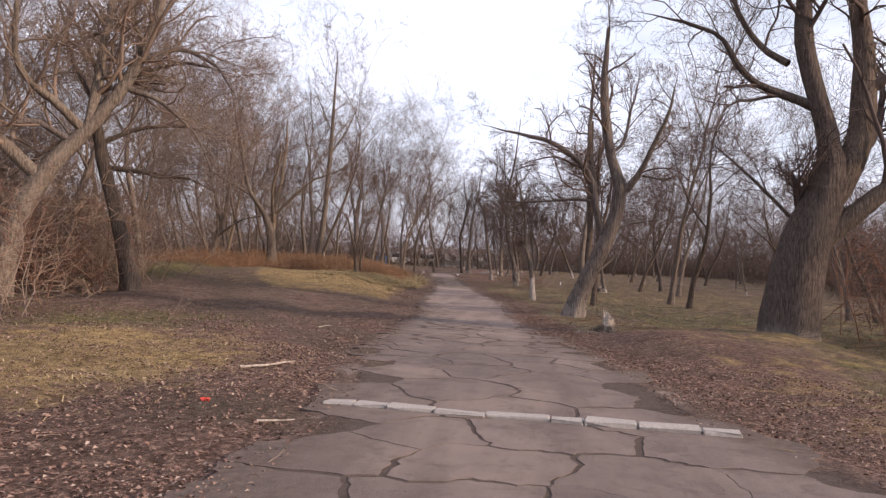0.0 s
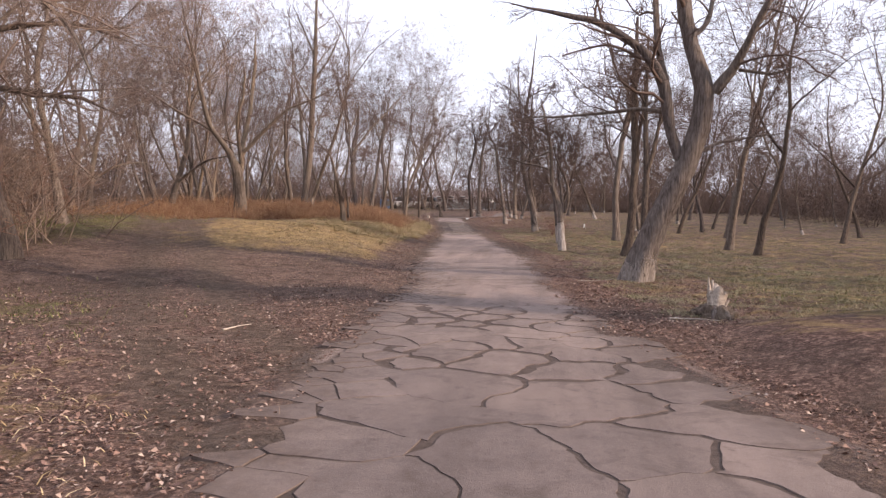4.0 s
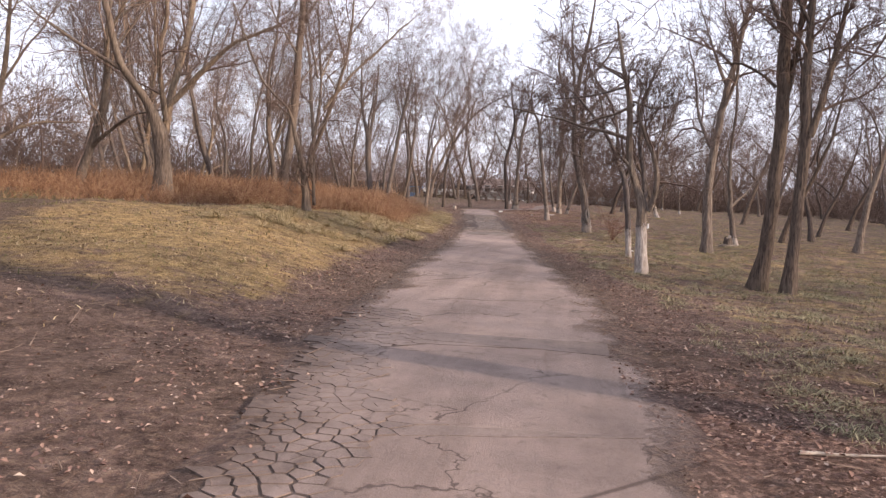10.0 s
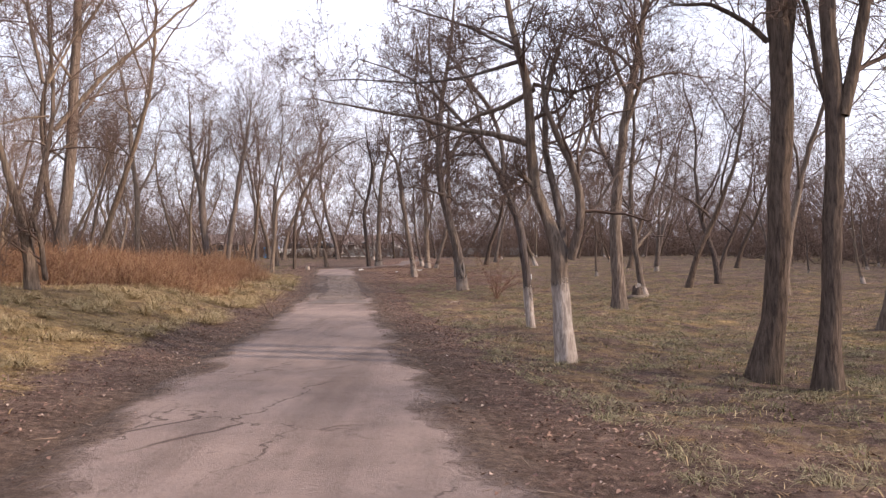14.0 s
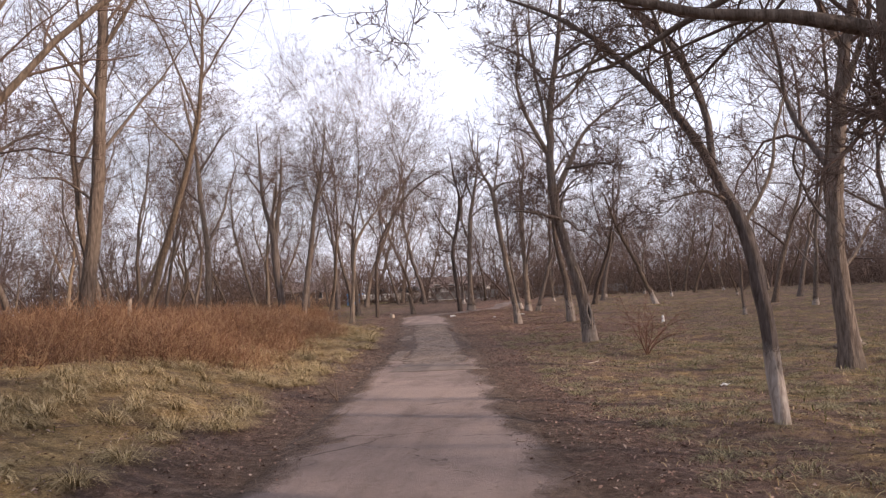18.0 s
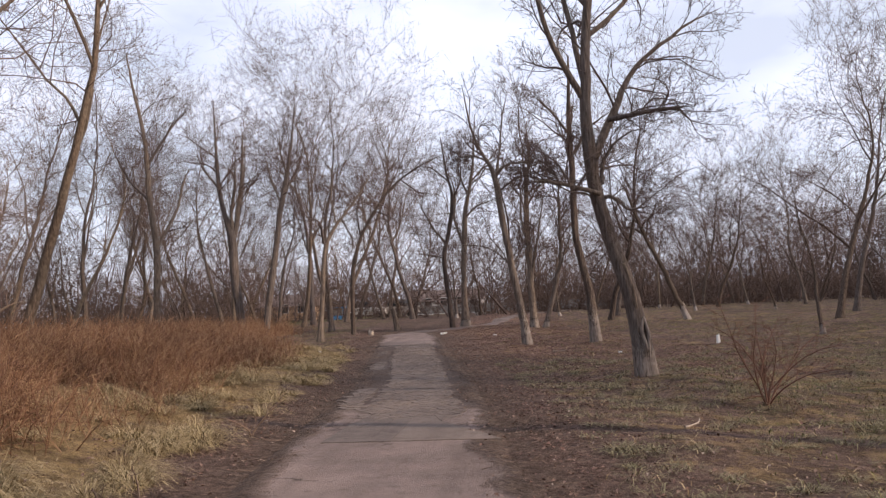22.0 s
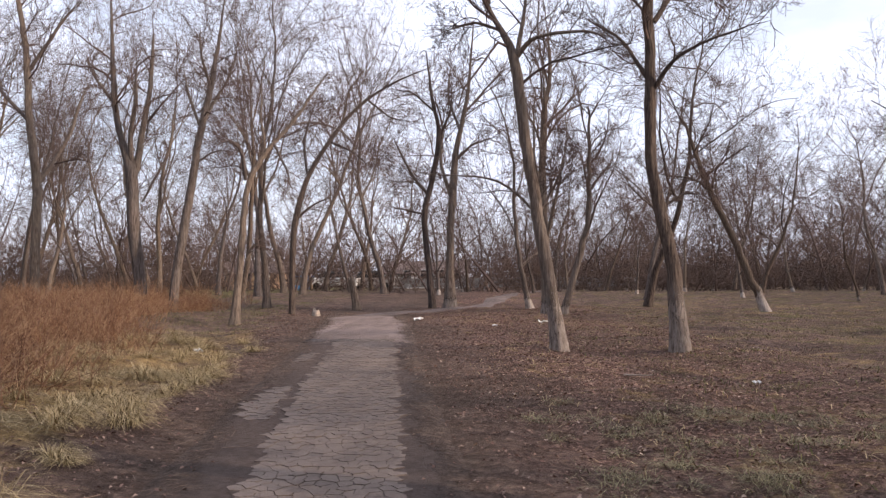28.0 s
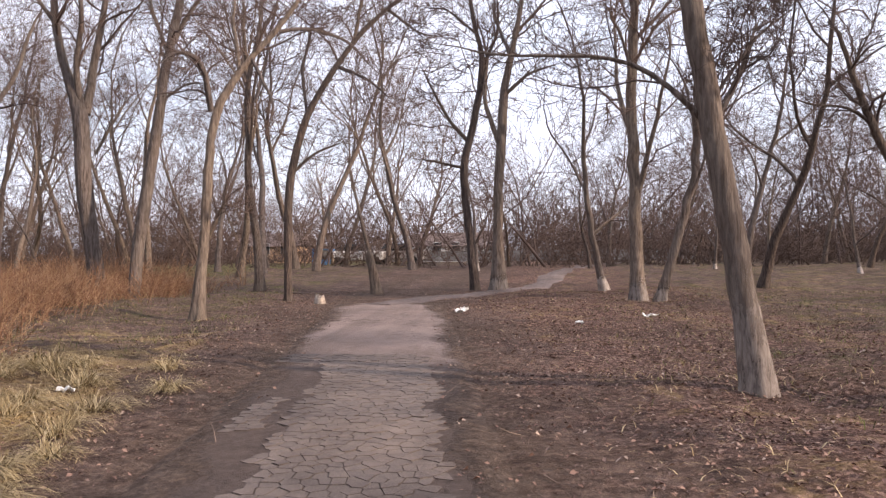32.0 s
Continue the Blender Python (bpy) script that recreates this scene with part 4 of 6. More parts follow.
tree(-7.9, 13.3, stem((0, 0, 0, 0.256), (-0.25, -0.13, 1.27, 0.208), (-0.55, -0.3, 2.53, 0.186), (-0.78, -0.43, 3.46, 0.175), (-0.95, -0.51, 4.4, 0.162), (-1.11, -0.6, 5.33, 0.124), (-0.91, -0.49, 6.63, 0.082), (-0.83, -0.45, 7.92, 0.055), (-0.76, -0.41, 9.54, 0.021)), None,
     [bough((-0.78, -0.43, 3.46, 0.079), (0.28, -0.2, 3.36, 0.065), (1.51, 0.04, 3.26, 0.038), (2.46, 0.2, 2.82, 0.019)),
      bough((-0.87, -0.47, 4.09, 0.079), (-0.15, 0.17, 4.7, 0.066), (0.81, 0.98, 5.04, 0.047), (2, 1.97, 4.73, 0.027)),
      bough((-0.96, -0.52, 4.71, 0.079), (-1.85, -0.67, 4.2, 0.066), (-2.75, -0.79, 3.52, 0.04), (-3.35, -0.87, 3.02, 0.02)),
      bough((-1, -0.54, 5.03, 0.079), (-0.04, -0.49, 6, 0.064), (1.32, -0.26, 6.55, 0.044), (2.71, -0, 6.31, 0.025)),
      bough((-1.08, -0.59, 5.25, 0.066), (-1.93, -0.47, 6.47, 0.054), (-2.55, -0.17, 8.02, 0.034), (-3.05, -0.01, 9.07, 0.021))],
     14, "sprawling willow leaning back over a thicket, twigs hanging low", BARK_DARK, TWIG_TAN, levels=WILLOW, droop=0.36, flare=1.2)
tree(3.35, 24.7, stem((0, 0, 0, 0.123), (-0.04, 0.01, 0.58, 0.105), (-0.06, 0.01, 1.14, 0.101), (-0.1, 0.02, 1.47, 0.088), (-0.23, 0.05, 1.76, 0.065), (-0.35, 0.08, 2.1, 0.068), (-0.4, 0.09, 2.45, 0.068), (-0.39, 0.09, 2.85, 0.056), (-0.43, 0.1, 3.37, 0.055), (-0.53, 0.12, 3.78, 0.046), (-0.63, 0.14, 4.21, 0.039), (-0.76, 0.17, 4.93, 0.016)), None,
     [bough((-0.02, 0, 1.25, 0.061), (-0.01, 0.12, 1.7, 0.054), (-0.08, 0.25, 2.17, 0.047), (-0.18, 0.38, 2.61, 0.041), (-0.2, 0.52, 3.18, 0.036), (-0.01, 0.62, 3.81, 0.029), (0.19, 0.67, 4.19, 0.023), (0.53, 0.75, 4.84, 0.01)),
      bough((0.07, -0.02, 1.22, 0.061), (0.22, -0.17, 1.76, 0.052), (0.11, -0.24, 2.19, 0.048), (-0.01, -0.28, 2.48, 0.042), (-0.24, -0.34, 2.94, 0.032), (-0.35, -0.41, 3.33, 0.023), (-0.23, -0.51, 3.61, 0.019), (-0.05, -0.64, 3.93, 0.01)),
      bough((-0.4, 0.09, 2.62, 0.045), (-0.7, 0.11, 2.77, 0.038), (-1.26, 0.16, 2.82, 0.03), (-1.66, 0.19, 3.02, 0.022), (-2.25, 0.25, 3.08, 0.017), (-2.86, 0.3, 3.18, 0.011), (-3.6, 0.36, 3.28, 0.008)),
      bough((-0.34, 0.08, 3.3, 0.034), (-0.67, 0.27, 3.13, 0.029), (-1.06, 0.49, 3.07, 0.023), (-1.3, 0.62, 2.96, 0.02), (-1.73, 0.85, 2.83, 0.014), (-2.19, 1.09, 2.79, 0.008)),
      bough((-0.48, 0.11, 3.66, 0.028), (-1.08, 0.08, 3.47, 0.019), (-1.66, 0.05, 3.4, 0.015), (-2.35, 0.01, 3.47, 0.009), (-3.26, -0.06, 3.45, 0.008)),
      bough((0.2, -0.04, 1.57, 0.026), (0.47, 0.08, 1.97, 0.017), (0.7, 0.18, 2.32, 0.014), (1.3, 0.27, 2.55, 0.008)),
      bough((-0.35, 0.08, 3.36, 0.026), (0.09, -0.18, 3.16, 0.019), (0.55, -0.45, 3.28, 0.013), (0.92, -0.71, 3.55, 0.008)),
      bough((-0.34, 0.07, 2.07, 0.038), (-0.5, -0.01, 2.23, 0.032), (-0.62, -0.06, 2.31, 0.022)),
      bough((-0.53, 0.12, 3.78, 0.025), (-0.93, 0.4, 4.08, 0.019), (-1.51, 0.8, 4.5, 0.014), (-2.17, 1.21, 4.83, 0.008)),
      bough((0.12, -0.03, 2.24, 0.023), (0.39, 0.21, 2.85, 0.018), (0.53, 0.47, 3.5, 0.014), (0.91, 0.69, 4.17, 0.008))],
     15, "forked fruit tree with a whitewashed trunk and wide dark branches", BARK, TWIG, 1.2, TRACED, flare=1.08)
tree(3.3, 28.3, stem((0, 0, 0, 0.067), (-0.06, 0.01, 0.62, 0.07), (-0.12, 0.02, 1.32, 0.07), (-0.18, 0.04, 1.84, 0.068), (-0.4, 0.08, 2.37, 0.05), (-0.6, 0.12, 2.85, 0.045), (-0.96, 0.2, 3.35, 0.036), (-1.39, 0.29, 3.88, 0.03), (-1.86, 0.39, 4.26, 0.022), (-2.41, 0.5, 4.56, 0.014), (-2.99, 0.62, 4.76, 0.008)), None,
     [bough((-0.46, 0.1, 2.5, 0.036), (-0.41, 0.3, 3.14, 0.037), (-0.57, 0.56, 3.84, 0.035), (-0.93, 0.85, 4.38, 0.03), (-1.25, 1.1, 4.87, 0.022), (-1.67, 1.43, 5.58, 0.011)),
      bough((-0.78, 0.16, 3.1, 0.023), (-0.84, -0.06, 3.61, 0.02), (-1.16, -0.34, 4.27, 0.014), (-1.34, -0.56, 4.72, 0.008)),
      bough((-0.21, 0.04, 1.97, 0.023), (0.1, 0.24, 2.43, 0.018), (0.24, 0.47, 3.01, 0.014), (0.5, 0.66, 3.52, 0.008)),
      bough((-1.33, 0.28, 3.81, 0.021), (-1.74, 0.54, 3.69, 0.016), (-2.24, 0.85, 3.73, 0.008)),
      bough((-0.32, 0.07, 2.17, 0.021), (-0.58, -0.02, 2.3, 0.015), (-0.97, -0.14, 2.23, 0.008))],
     16, "slim bent tree with a whitewashed foot", BARK, TWIG, 0.95, TRACED, flare=1.1)
tree(5.3, 23.6, stem((0, 0, 0, 0.18), (0.1, -0.04, 0.63, 0.129), (0.15, -0.06, 1.27, 0.116), (0.17, -0.06, 2.17, 0.116), (0.2, -0.07, 3.13, 0.119), (0.16, -0.06, 4.1, 0.111), (0.13, -0.05, 5.38, 0.089), (0.16, -0.06, 7.29, 0.039)), None,
     [bough((0.07, -0.03, 3.59, 0.032), (-0.13, -0.04, 3.78, 0.026), (-0.51, -0.04, 3.98, 0.021), (-1.08, -0.02, 3.96, 0.008)),
      bough((0.21, -0.08, 3.26, 0.063), (0.34, -0, 3.86, 0.059), (0.45, 0.12, 4.67, 0.046), (0.67, 0.33, 6.22, 0.019)),
      bough((0.16, -0.06, 4.48, 0.042), (-0.06, 0.35, 5.3, 0.027), (-0.41, 0.74, 5.89, 0.011)),
      bough((0.14, -0.05, 5.25, 0.042), (0.34, -0.46, 5.8, 0.025), (0.61, -0.8, 6.09, 0.01))],
     17, "tall dark straight trunk of a twin tree", BARK_DARK, TWIG_DARK, 0.0, TRACED, flare=1.1)
tree(5.68, 23, stem((0, 0, 0, 0.143), (0.03, -0.01, 0.56, 0.098), (0.05, -0.02, 1.23, 0.09), (0.08, -0.03, 2.14, 0.09), (0.1, -0.04, 2.74, 0.09), (0.05, -0.02, 3.47, 0.074), (0.03, -0.01, 3.95, 0.069), (0.03, -0.01, 5.16, 0.056), (0.05, -0.02, 6.66, 0.024)), None,
     [bough((0.15, -0.07, 2.7, 0.07), (0.27, -0.07, 3.15, 0.061), (0.37, -0.06, 3.64, 0.056), (0.47, -0.04, 4.24, 0.046), (0.69, -0.01, 5.46, 0.021)),
      bough((0.08, -0.03, 2.62, 0.03), (0.01, 0.39, 3.57, 0.026), (0.03, 0.6, 4.14, 0.021), (-0.1, 0.95, 4.93, 0.011)),
      bough((0.03, -0.01, 4.56, 0.035), (-0.4, -0.2, 5.2, 0.022), (-0.74, -0.33, 5.6, 0.009)),
      bough((0.38, -0.16, 3.9, 0.03), (0.75, -0.14, 4.45, 0.023), (1.09, -0.17, 4.67, 0.01))],
     18, "tall dark forked trunk of a twin tree", BARK_DARK, TWIG_DARK, 0.0, TRACED, flare=1.1)
tree(5.9, 33.6, [(0, 0, 0), (-0.12, 0, 2.4), (0.05, 0, 4.4), (0.6, -0.1, 6.8), (0.9, -0.1, 8.6)], [0.15, 0.125, 0.10, 0.07, 0.03],
     [(0.4, (-0.5, 0.3, 1.0), 3.6, 0.7), (0.5, (0.6, -0.3, 1.0), 3.4, 0.7), (0.62, (-0.6, -0.4, 0.9), 3.0, 0.7), (0.75, (0.5, 0.6, 0.9), 2.6, 0.8)],
     19, "bare brown tree with an old nest of suckers at its foot", BARK, TWIG, 0.0, LIGHT)
hollow = tree(2.29, 40, stem((0, 0, 0, 0.191), (-0.05, 0.02, 0.45, 0.175), (-0.1, 0.04, 0.78, 0.162), (-0.12, 0.05, 1.07, 0.15), (-0.2, 0.08, 1.45, 0.144), (-0.31, 0.13, 1.87, 0.135), (-0.43, 0.17, 2.27, 0.129), (-0.55, 0.22, 2.68, 0.125), (-0.61, 0.25, 3, 0.127), (-0.68, 0.28, 3.32, 0.103), (-0.7, 0.07, 3.4, 0.13), (-0.75, 0.07, 4.25, 0.105), (-0.75, 0.07, 4.86, 0.09), (-0.69, 0.07, 5.59, 0.085), (-0.63, 0.06, 6.45, 0.075), (-0.44, 0.04, 7.17, 0.061), (-0.34, 0.03, 7.91, 0.052), (-0.22, 0.02, 9.16, 0.033), (-0.1, 0.01, 10.42, 0.014)), None,
     [bough((-0.58, 0.24, 3.01, 0.042), (-0.44, 0.12, 3.09, 0.035), (-0.26, -0.05, 2.9, 0.028), (-0.12, -0.19, 2.7, 0.02), (-0.02, -0.29, 2.79, 0.02), (0.21, -0.48, 2.69, 0.01)),
      bough((-0.69, 0.28, 3.05, 0.025), (-0.79, 0.38, 3.2, 0.02), (-1.02, 0.56, 3.19, 0.014), (-1.34, 0.83, 3.48, 0.015), (-1.74, 1.14, 3.64, 0.008)),
      bough((-0.66, 0.06, 3.7, 0.077), (-0.35, 0.25, 4.39, 0.069), (0.04, 0.48, 5.28, 0.042), (0.97, 0.72, 6.05, 0.028), (1.75, 0.87, 6.43, 0.014)),
      bough((-0.39, 0.04, 4.35, 0.045), (0.28, -0.38, 4.35, 0.035), (0.85, -0.76, 4.3, 0.017)),
      bough((-0.71, 0.07, 4.61, 0.059), (-1.18, -0.09, 5.45, 0.049), (-1.5, -0.25, 6.28, 0.04), (-1.34, -0.49, 7.28, 0.03), (-1.4, -0.74, 8.39, 0.013)),
      bough((-0.74, 0.07, 4.98, 0.05), (-0.93, 0.85, 6.72, 0.043), (-1.04, 1.5, 8.29, 0.034), (-1.1, 2.14, 9.98, 0.015)),
      bough((-0.48, 0.05, 7.05, 0.041), (0.2, -0.35, 7.35, 0.031), (0.75, -0.66, 7.43, 0.013)),
      bough((-0.59, 0.06, 3.1, 0.041), (-1.15, -0.07, 3.29, 0.036), (-1.86, -0.22, 3.36, 0.018)),
      bough((-0.65, 0.06, 5.83, 0.045), (-0.04, 0.23, 6.34, 0.037), (0.51, 0.46, 7.27, 0.028), (0.97, 0.73, 8.37, 0.014)),
      bough((-0.6, 0.06, 6.32, 0.041), (-1.21, 0.45, 7.37, 0.032), (-2.35, 0.92, 8.02, 0.014)),
      bough((-0.53, 0.22, 3.3, 0.039), (-0.54, 0.3, 3.51, 0.036), (-0.37, 0.39, 3.9, 0.026), (-0.04, 0.41, 4.17, 0.015), (0.39, 0.39, 4.24, 0.008))],
     20, "crooked old tree, its whitewashed foot split and hollow", BARK, TWIG, 1.15, TRACED, flare=1.03, paint=FADED)
tree(0.28, 48.8, stem((0, 0, 0, 0.139), (-0.08, 0.01, 0.65, 0.107), (-0.2, 0.01, 1.43, 0.104), (-0.32, 0.02, 2.12, 0.1), (-0.44, 0.03, 2.91, 0.09), (-0.56, 0.04, 3.8, 0.09), (-0.64, 0.05, 4.6, 0.087), (-0.7, 0.05, 5.01, 0.071), (-0.94, 0.07, 5.34, 0.044), (-1.11, 0.08, 5.62, 0.042), (-1.33, 0.09, 6.36, 0.031), (-1.5, 0.11, 7.47, 0.01)), None,
     [bough((-0.65, 0.05, 4.83, 0.053), (-0.38, -0.11, 5.12, 0.03), (0.29, -0.36, 5.14, 0.023), (0.91, -0.62, 4.95, 0.01)),
      bough((-0.65, 0.05, 4.78, 0.047), (-0.54, 0.23, 5.47, 0.03), (-0.44, 0.44, 6.28, 0.024), (-0.23, 0.75, 7.54, 0.011)),
      bough((-0.36, 0.03, 2.17, 0.027), (-0.04, 0.28, 2.68, 0.024), (0.26, 0.55, 3.25, 0.014)),
      bough((-0.38, 0.1, 2.27, 0.028), (-0.76, 0.11, 2.72, 0.022), (-1.17, 0.14, 2.89, 0.017), (-2.04, 0.23, 3, 0.011), (-2.86, 0.29, 3.21, 0.008)),
      bough((-0.37, 0.1, 2.3, 0.019), (-0.2, 0.12, 2.61, 0.015), (0.08, 0.13, 2.93, 0.012), (0.44, 0.12, 3.19, 0.008)),
      bough((-0.9, 0.06, 5.29, 0.03), (-1.35, 0.29, 5.52, 0.024), (-2.01, 0.59, 5.46, 0.01))],
     21, "grey leaning tree with furrowed pale foot beside a pit", BARK, TWIG_DARK, 1.5, TRACED, flare=1.1, paint=FADED)
tree(2.15, 48.7, stem((0, 0, 0, 0.163), (-0.03, 0.01, 0.67, 0.128), (-0.09, 0.02, 1.51, 0.109), (-0.24, 0.05, 2.11, 0.104), (-0.38, 0.09, 2.89, 0.092), (-0.39, 0.09, 3.75, 0.092), (-0.37, 0.09, 4.62, 0.085), (-0.38, 0.09, 5.49, 0.082), (-0.38, 0.09, 6.55, 0.06), (-0.3, 0.07, 8.13, 0.025)), None,
     [bough((-0.34, 0.08, 4.18, 0.04), (-0.11, -0.15, 4.63, 0.033), (0.38, -0.46, 4.85, 0.02), (1.11, -0.89, 4.92, 0.01)),
      bough((-0.4, 0.09, 4.36, 0.034), (-0.76, 0.41, 5.09, 0.027), (-1.41, 0.83, 5.71, 0.014)),
      bough((-0.3, 0.07, 5.31, 0.047), (0.16, 0.2, 6.04, 0.034), (0.86, 0.26, 6.48, 0.017)),
      bough((-0.38, 0.09, 5.84, 0.04), (-0.9, -0.1, 6.58, 0.026), (-1.42, -0.21, 6.99, 0.013)),
      bough((-0.27, 0.06, 2.28, 0.027), (0.18, 0.2, 2.55, 0.021), (0.53, 0.29, 2.51, 0.01))],
     22, "upright dark tree with a pale furrowed foot", BARK_DARK, TWIG_DARK, 1.6, TRACED, flare=1.1, paint=FADED)
tree(-9.1, 28.2, stem((0, 0, 0, 0.292), (0.02, 0.01, 0.92, 0.209), (-0.05, -0.03, 1.73, 0.208), (-0.39, -0.21, 2.68, 0.106), (-0.99, -0.54, 3.44, 0.094), (-1.25, -0.68, 4.68, 0.089), (-1.44, -0.79, 5.9, 0.068), (-1.7, -0.92, 7.1, 0.041), (-1.95, -1.06, 8.59, 0.021)), None,
     [bough((0.02, 0.01, 1.74, 0.119), (-0.01, 0.39, 2.91, 0.094), (0.07, 0.89, 4.31, 0.082), (0.12, 1.49, 6.11, 0.07), (-0.04, 1.95, 7.93, 0.028)),
      bough((0.13, 0.07, 2.56, 0.086), (1, 0.12, 3.46, 0.078), (1.85, 0.16, 4.34, 0.051), (2.96, 0.34, 4.69, 0.038), (4.08, 0.45, 5.49, 0.019)),
      bough((0.05, 0.02, 2.14, 0.079), (0.12, -0.51, 3.76, 0.065), (0.6, -0.77, 5.11, 0.051), (0.65, -1.17, 6.22, 0.025)),
      bough((-0.92, -0.5, 3.37, 0.06), (-2.18, -0.73, 4.04, 0.047), (-3.45, -0.94, 4.96, 0.021))],
     23, "low-forking bare tree with sunlit tan trunk on the grass bank", BARK_PALE, TWIG, 0.0, TRACED_FAR, flare=1.1)
tree(-4.8, 27.7, stem((0, 0, 0, 0.117), (-0.05, -0.03, 0.75, 0.094), (-0.11, -0.07, 1.11, 0.083), (-0.3, -0.18, 1.87, 0.057), (-0.4, -0.24, 2.51, 0.038), (-1.12, -0.39, 3.15, 0.028), (-1.41, -0.49, 3.89, 0.029), (-1.84, -0.64, 5.06, 0.015)), None,
     [bough((-0.03, -0.02, 0.95, 0.054), (0, 0.15, 1.58, 0.048), (0.07, 0.32, 2.18, 0.044), (0.06, 0.48, 2.89, 0.035), (-0.12, 0.6, 3.96, 0.027), (-0.27, 0.7, 4.88, 0.021), (-0.45, 0.89, 6.32, 0.009)),
      bough((0.16, 0.1, 0.18, 0.047), (0.21, -0.13, 0.9, 0.04), (0.17, -0.3, 1.29, 0.033)),
      bough((0.22, 0.13, 2.85, 0.019), (-0.06, -0.24, 2.74, 0.017), (-0.4, -0.71, 2.54, 0.008)),
      bough((0.21, 0.13, 3.39, 0.022), (0.36, 0.63, 4.3, 0.015), (0.51, 1.02, 4.97, 0.008)),
      bough((0.19, 0.11, 2.06, 0.019), (0.42, 0.53, 2.54, 0.015), (0.69, 0.88, 2.69, 0.008)),
      bough((0.32, 0.11, 2.61, 0.041), (0.96, 0.59, 3.6, 0.034), (1.77, 1.16, 4.63, 0.023), (2.6, 1.73, 5.69, 0.012)),
      bough((0.16, 0.06, 3.37, 0.03), (-0.27, 0.3, 4.64, 0.026), (-0.57, 0.62, 6.1, 0.015))],
     24, "old tree forking low above red-brown brush", BARK_PALE, TWIG, 0.0, TRACED, flare=1.1)
tree(-2.55, 62, stem((0, 0, 0, 0.196), (-0.02, -0, 1.2, 0.127), (0, 0, 2.64, 0.115), (0.12, 0.01, 4.08, 0.127), (0.17, 0.01, 5.09, 0.103), (0.43, 0.02, 6.24, 0.068), (0.66, 0.04, 7.39, 0.057), (0.74, 0.04, 8.54, 0.035), (0.83, 0.05, 9.7, 0.017)), None,
     [bough((0.07, 0, 3.65, 0.077), (-0.41, 0.35, 4.89, 0.056), (-0.27, 0.71, 6.16, 0.046), (-0.74, 1.06, 7.49, 0.023)),
      bough((0.17, 0.01, 4.95, 0.055), (0.78, -0.21, 5.45, 0.038), (1.62, -0.43, 5.64, 0.021)),
      bough((0.35, 0.02, 5.95, 0.049), (-0.09, 0.49, 7.28, 0.039), (0.04, 0.97, 8.64, 0.017)),
      bough((0.5, 0.03, 6.53, 0.038), (1.23, 0.4, 7.48, 0.028), (1.82, 0.68, 8.13, 0.017))],
     25, "tall tree of a pair beyond the road's end, root foot pale", BARK, TWIG, 0.6, TRACED_FAR, flare=1.3, paint=FADED)
tree(-3.2, 62.6, stem((0, 0, 0, 0.13), (-0.13, -0.01, 1.24, 0.107), (-0.27, -0.02, 2.58, 0.101), (-0.29, -0.02, 3.33, 0.106), (-0.03, -0, 4.22, 0.093), (0.13, 0.01, 5.11, 0.094), (0.29, 0.02, 6.01, 0.077), (0.07, 0.01, 6.76, 0.058), (-0.06, -0.01, 7.66, 0.047), (-0.2, -0.02, 8.87, 0.018)), None,
     [bough((-0.18, -0.02, 3.92, 0.057), (-0.71, 0.09, 4.48, 0.046), (-1.18, 0.24, 5.36, 0.035), (-1.65, 0.37, 6.18, 0.017)),
      bough((-0.23, -0.02, 3.18, 0.045), (-0.82, -0.33, 3.31, 0.034), (-1.51, -0.69, 3.43, 0.017)),
      bough((0.24, 0.02, 5.86, 0.051), (0.65, 0.35, 6.83, 0.04), (0.65, 0.71, 8.17, 0.018)),
      bough((0.07, 0.01, 6.76, 0.04), (-0.7, 0.23, 7.47, 0.029), (-1.49, 0.39, 7.56, 0.017))],
     26, "dark tree of a pair beyond the road's end", BARK_DARK, TWIG_DARK, 0.0, TRACED_FAR, flare=1.1)
tree(-6.9, 58.4, stem((0, 0, 0, 0.085), (-0.01, -0, 1.4, 0.085), (0.05, 0.02, 2.63, 0.089), (0.23, 0.08, 3.49, 0.082), (0.47, 0.16, 4.23, 0.071), (0.94, 0.31, 4.99, 0.063), (1.41, 0.47, 5.76, 0.055), (2.01, 0.67, 6.42, 0.045), (2.99, 1, 7.11, 0.03), (3.98, 1.33, 7.57, 0.011)), None,
     [bough((0.06, 0.02, 2.75, 0.038), (0.49, 0.48, 3.29, 0.029), (1.13, 1.02, 3.61, 0.015)),
      bough((0.41, 0.14, 4.11, 0.038), (0.19, 0.48, 5.19, 0.034), (0.37, 0.98, 6.35, 0.015)),
      bough((1.06, 0.35, 5.12, 0.043), (1.7, 0.29, 4.83, 0.028), (2.34, 0.17, 4.29, 0.014)),
      bough((1.41, 0.47, 5.76, 0.043), (1.48, 0.78, 6.74, 0.034), (2.03, 1.32, 7.81, 0.015)),
      bough((2.13, 0.71, 6.43, 0.038), (2.77, 0.68, 5.88, 0.023), (3.52, 0.68, 5.72, 0.014))],
     27, "dark arching tree that leans over the road", BARK_DARK, TWIG_DARK, 0.0, TRACED_FAR, flare=1.2)
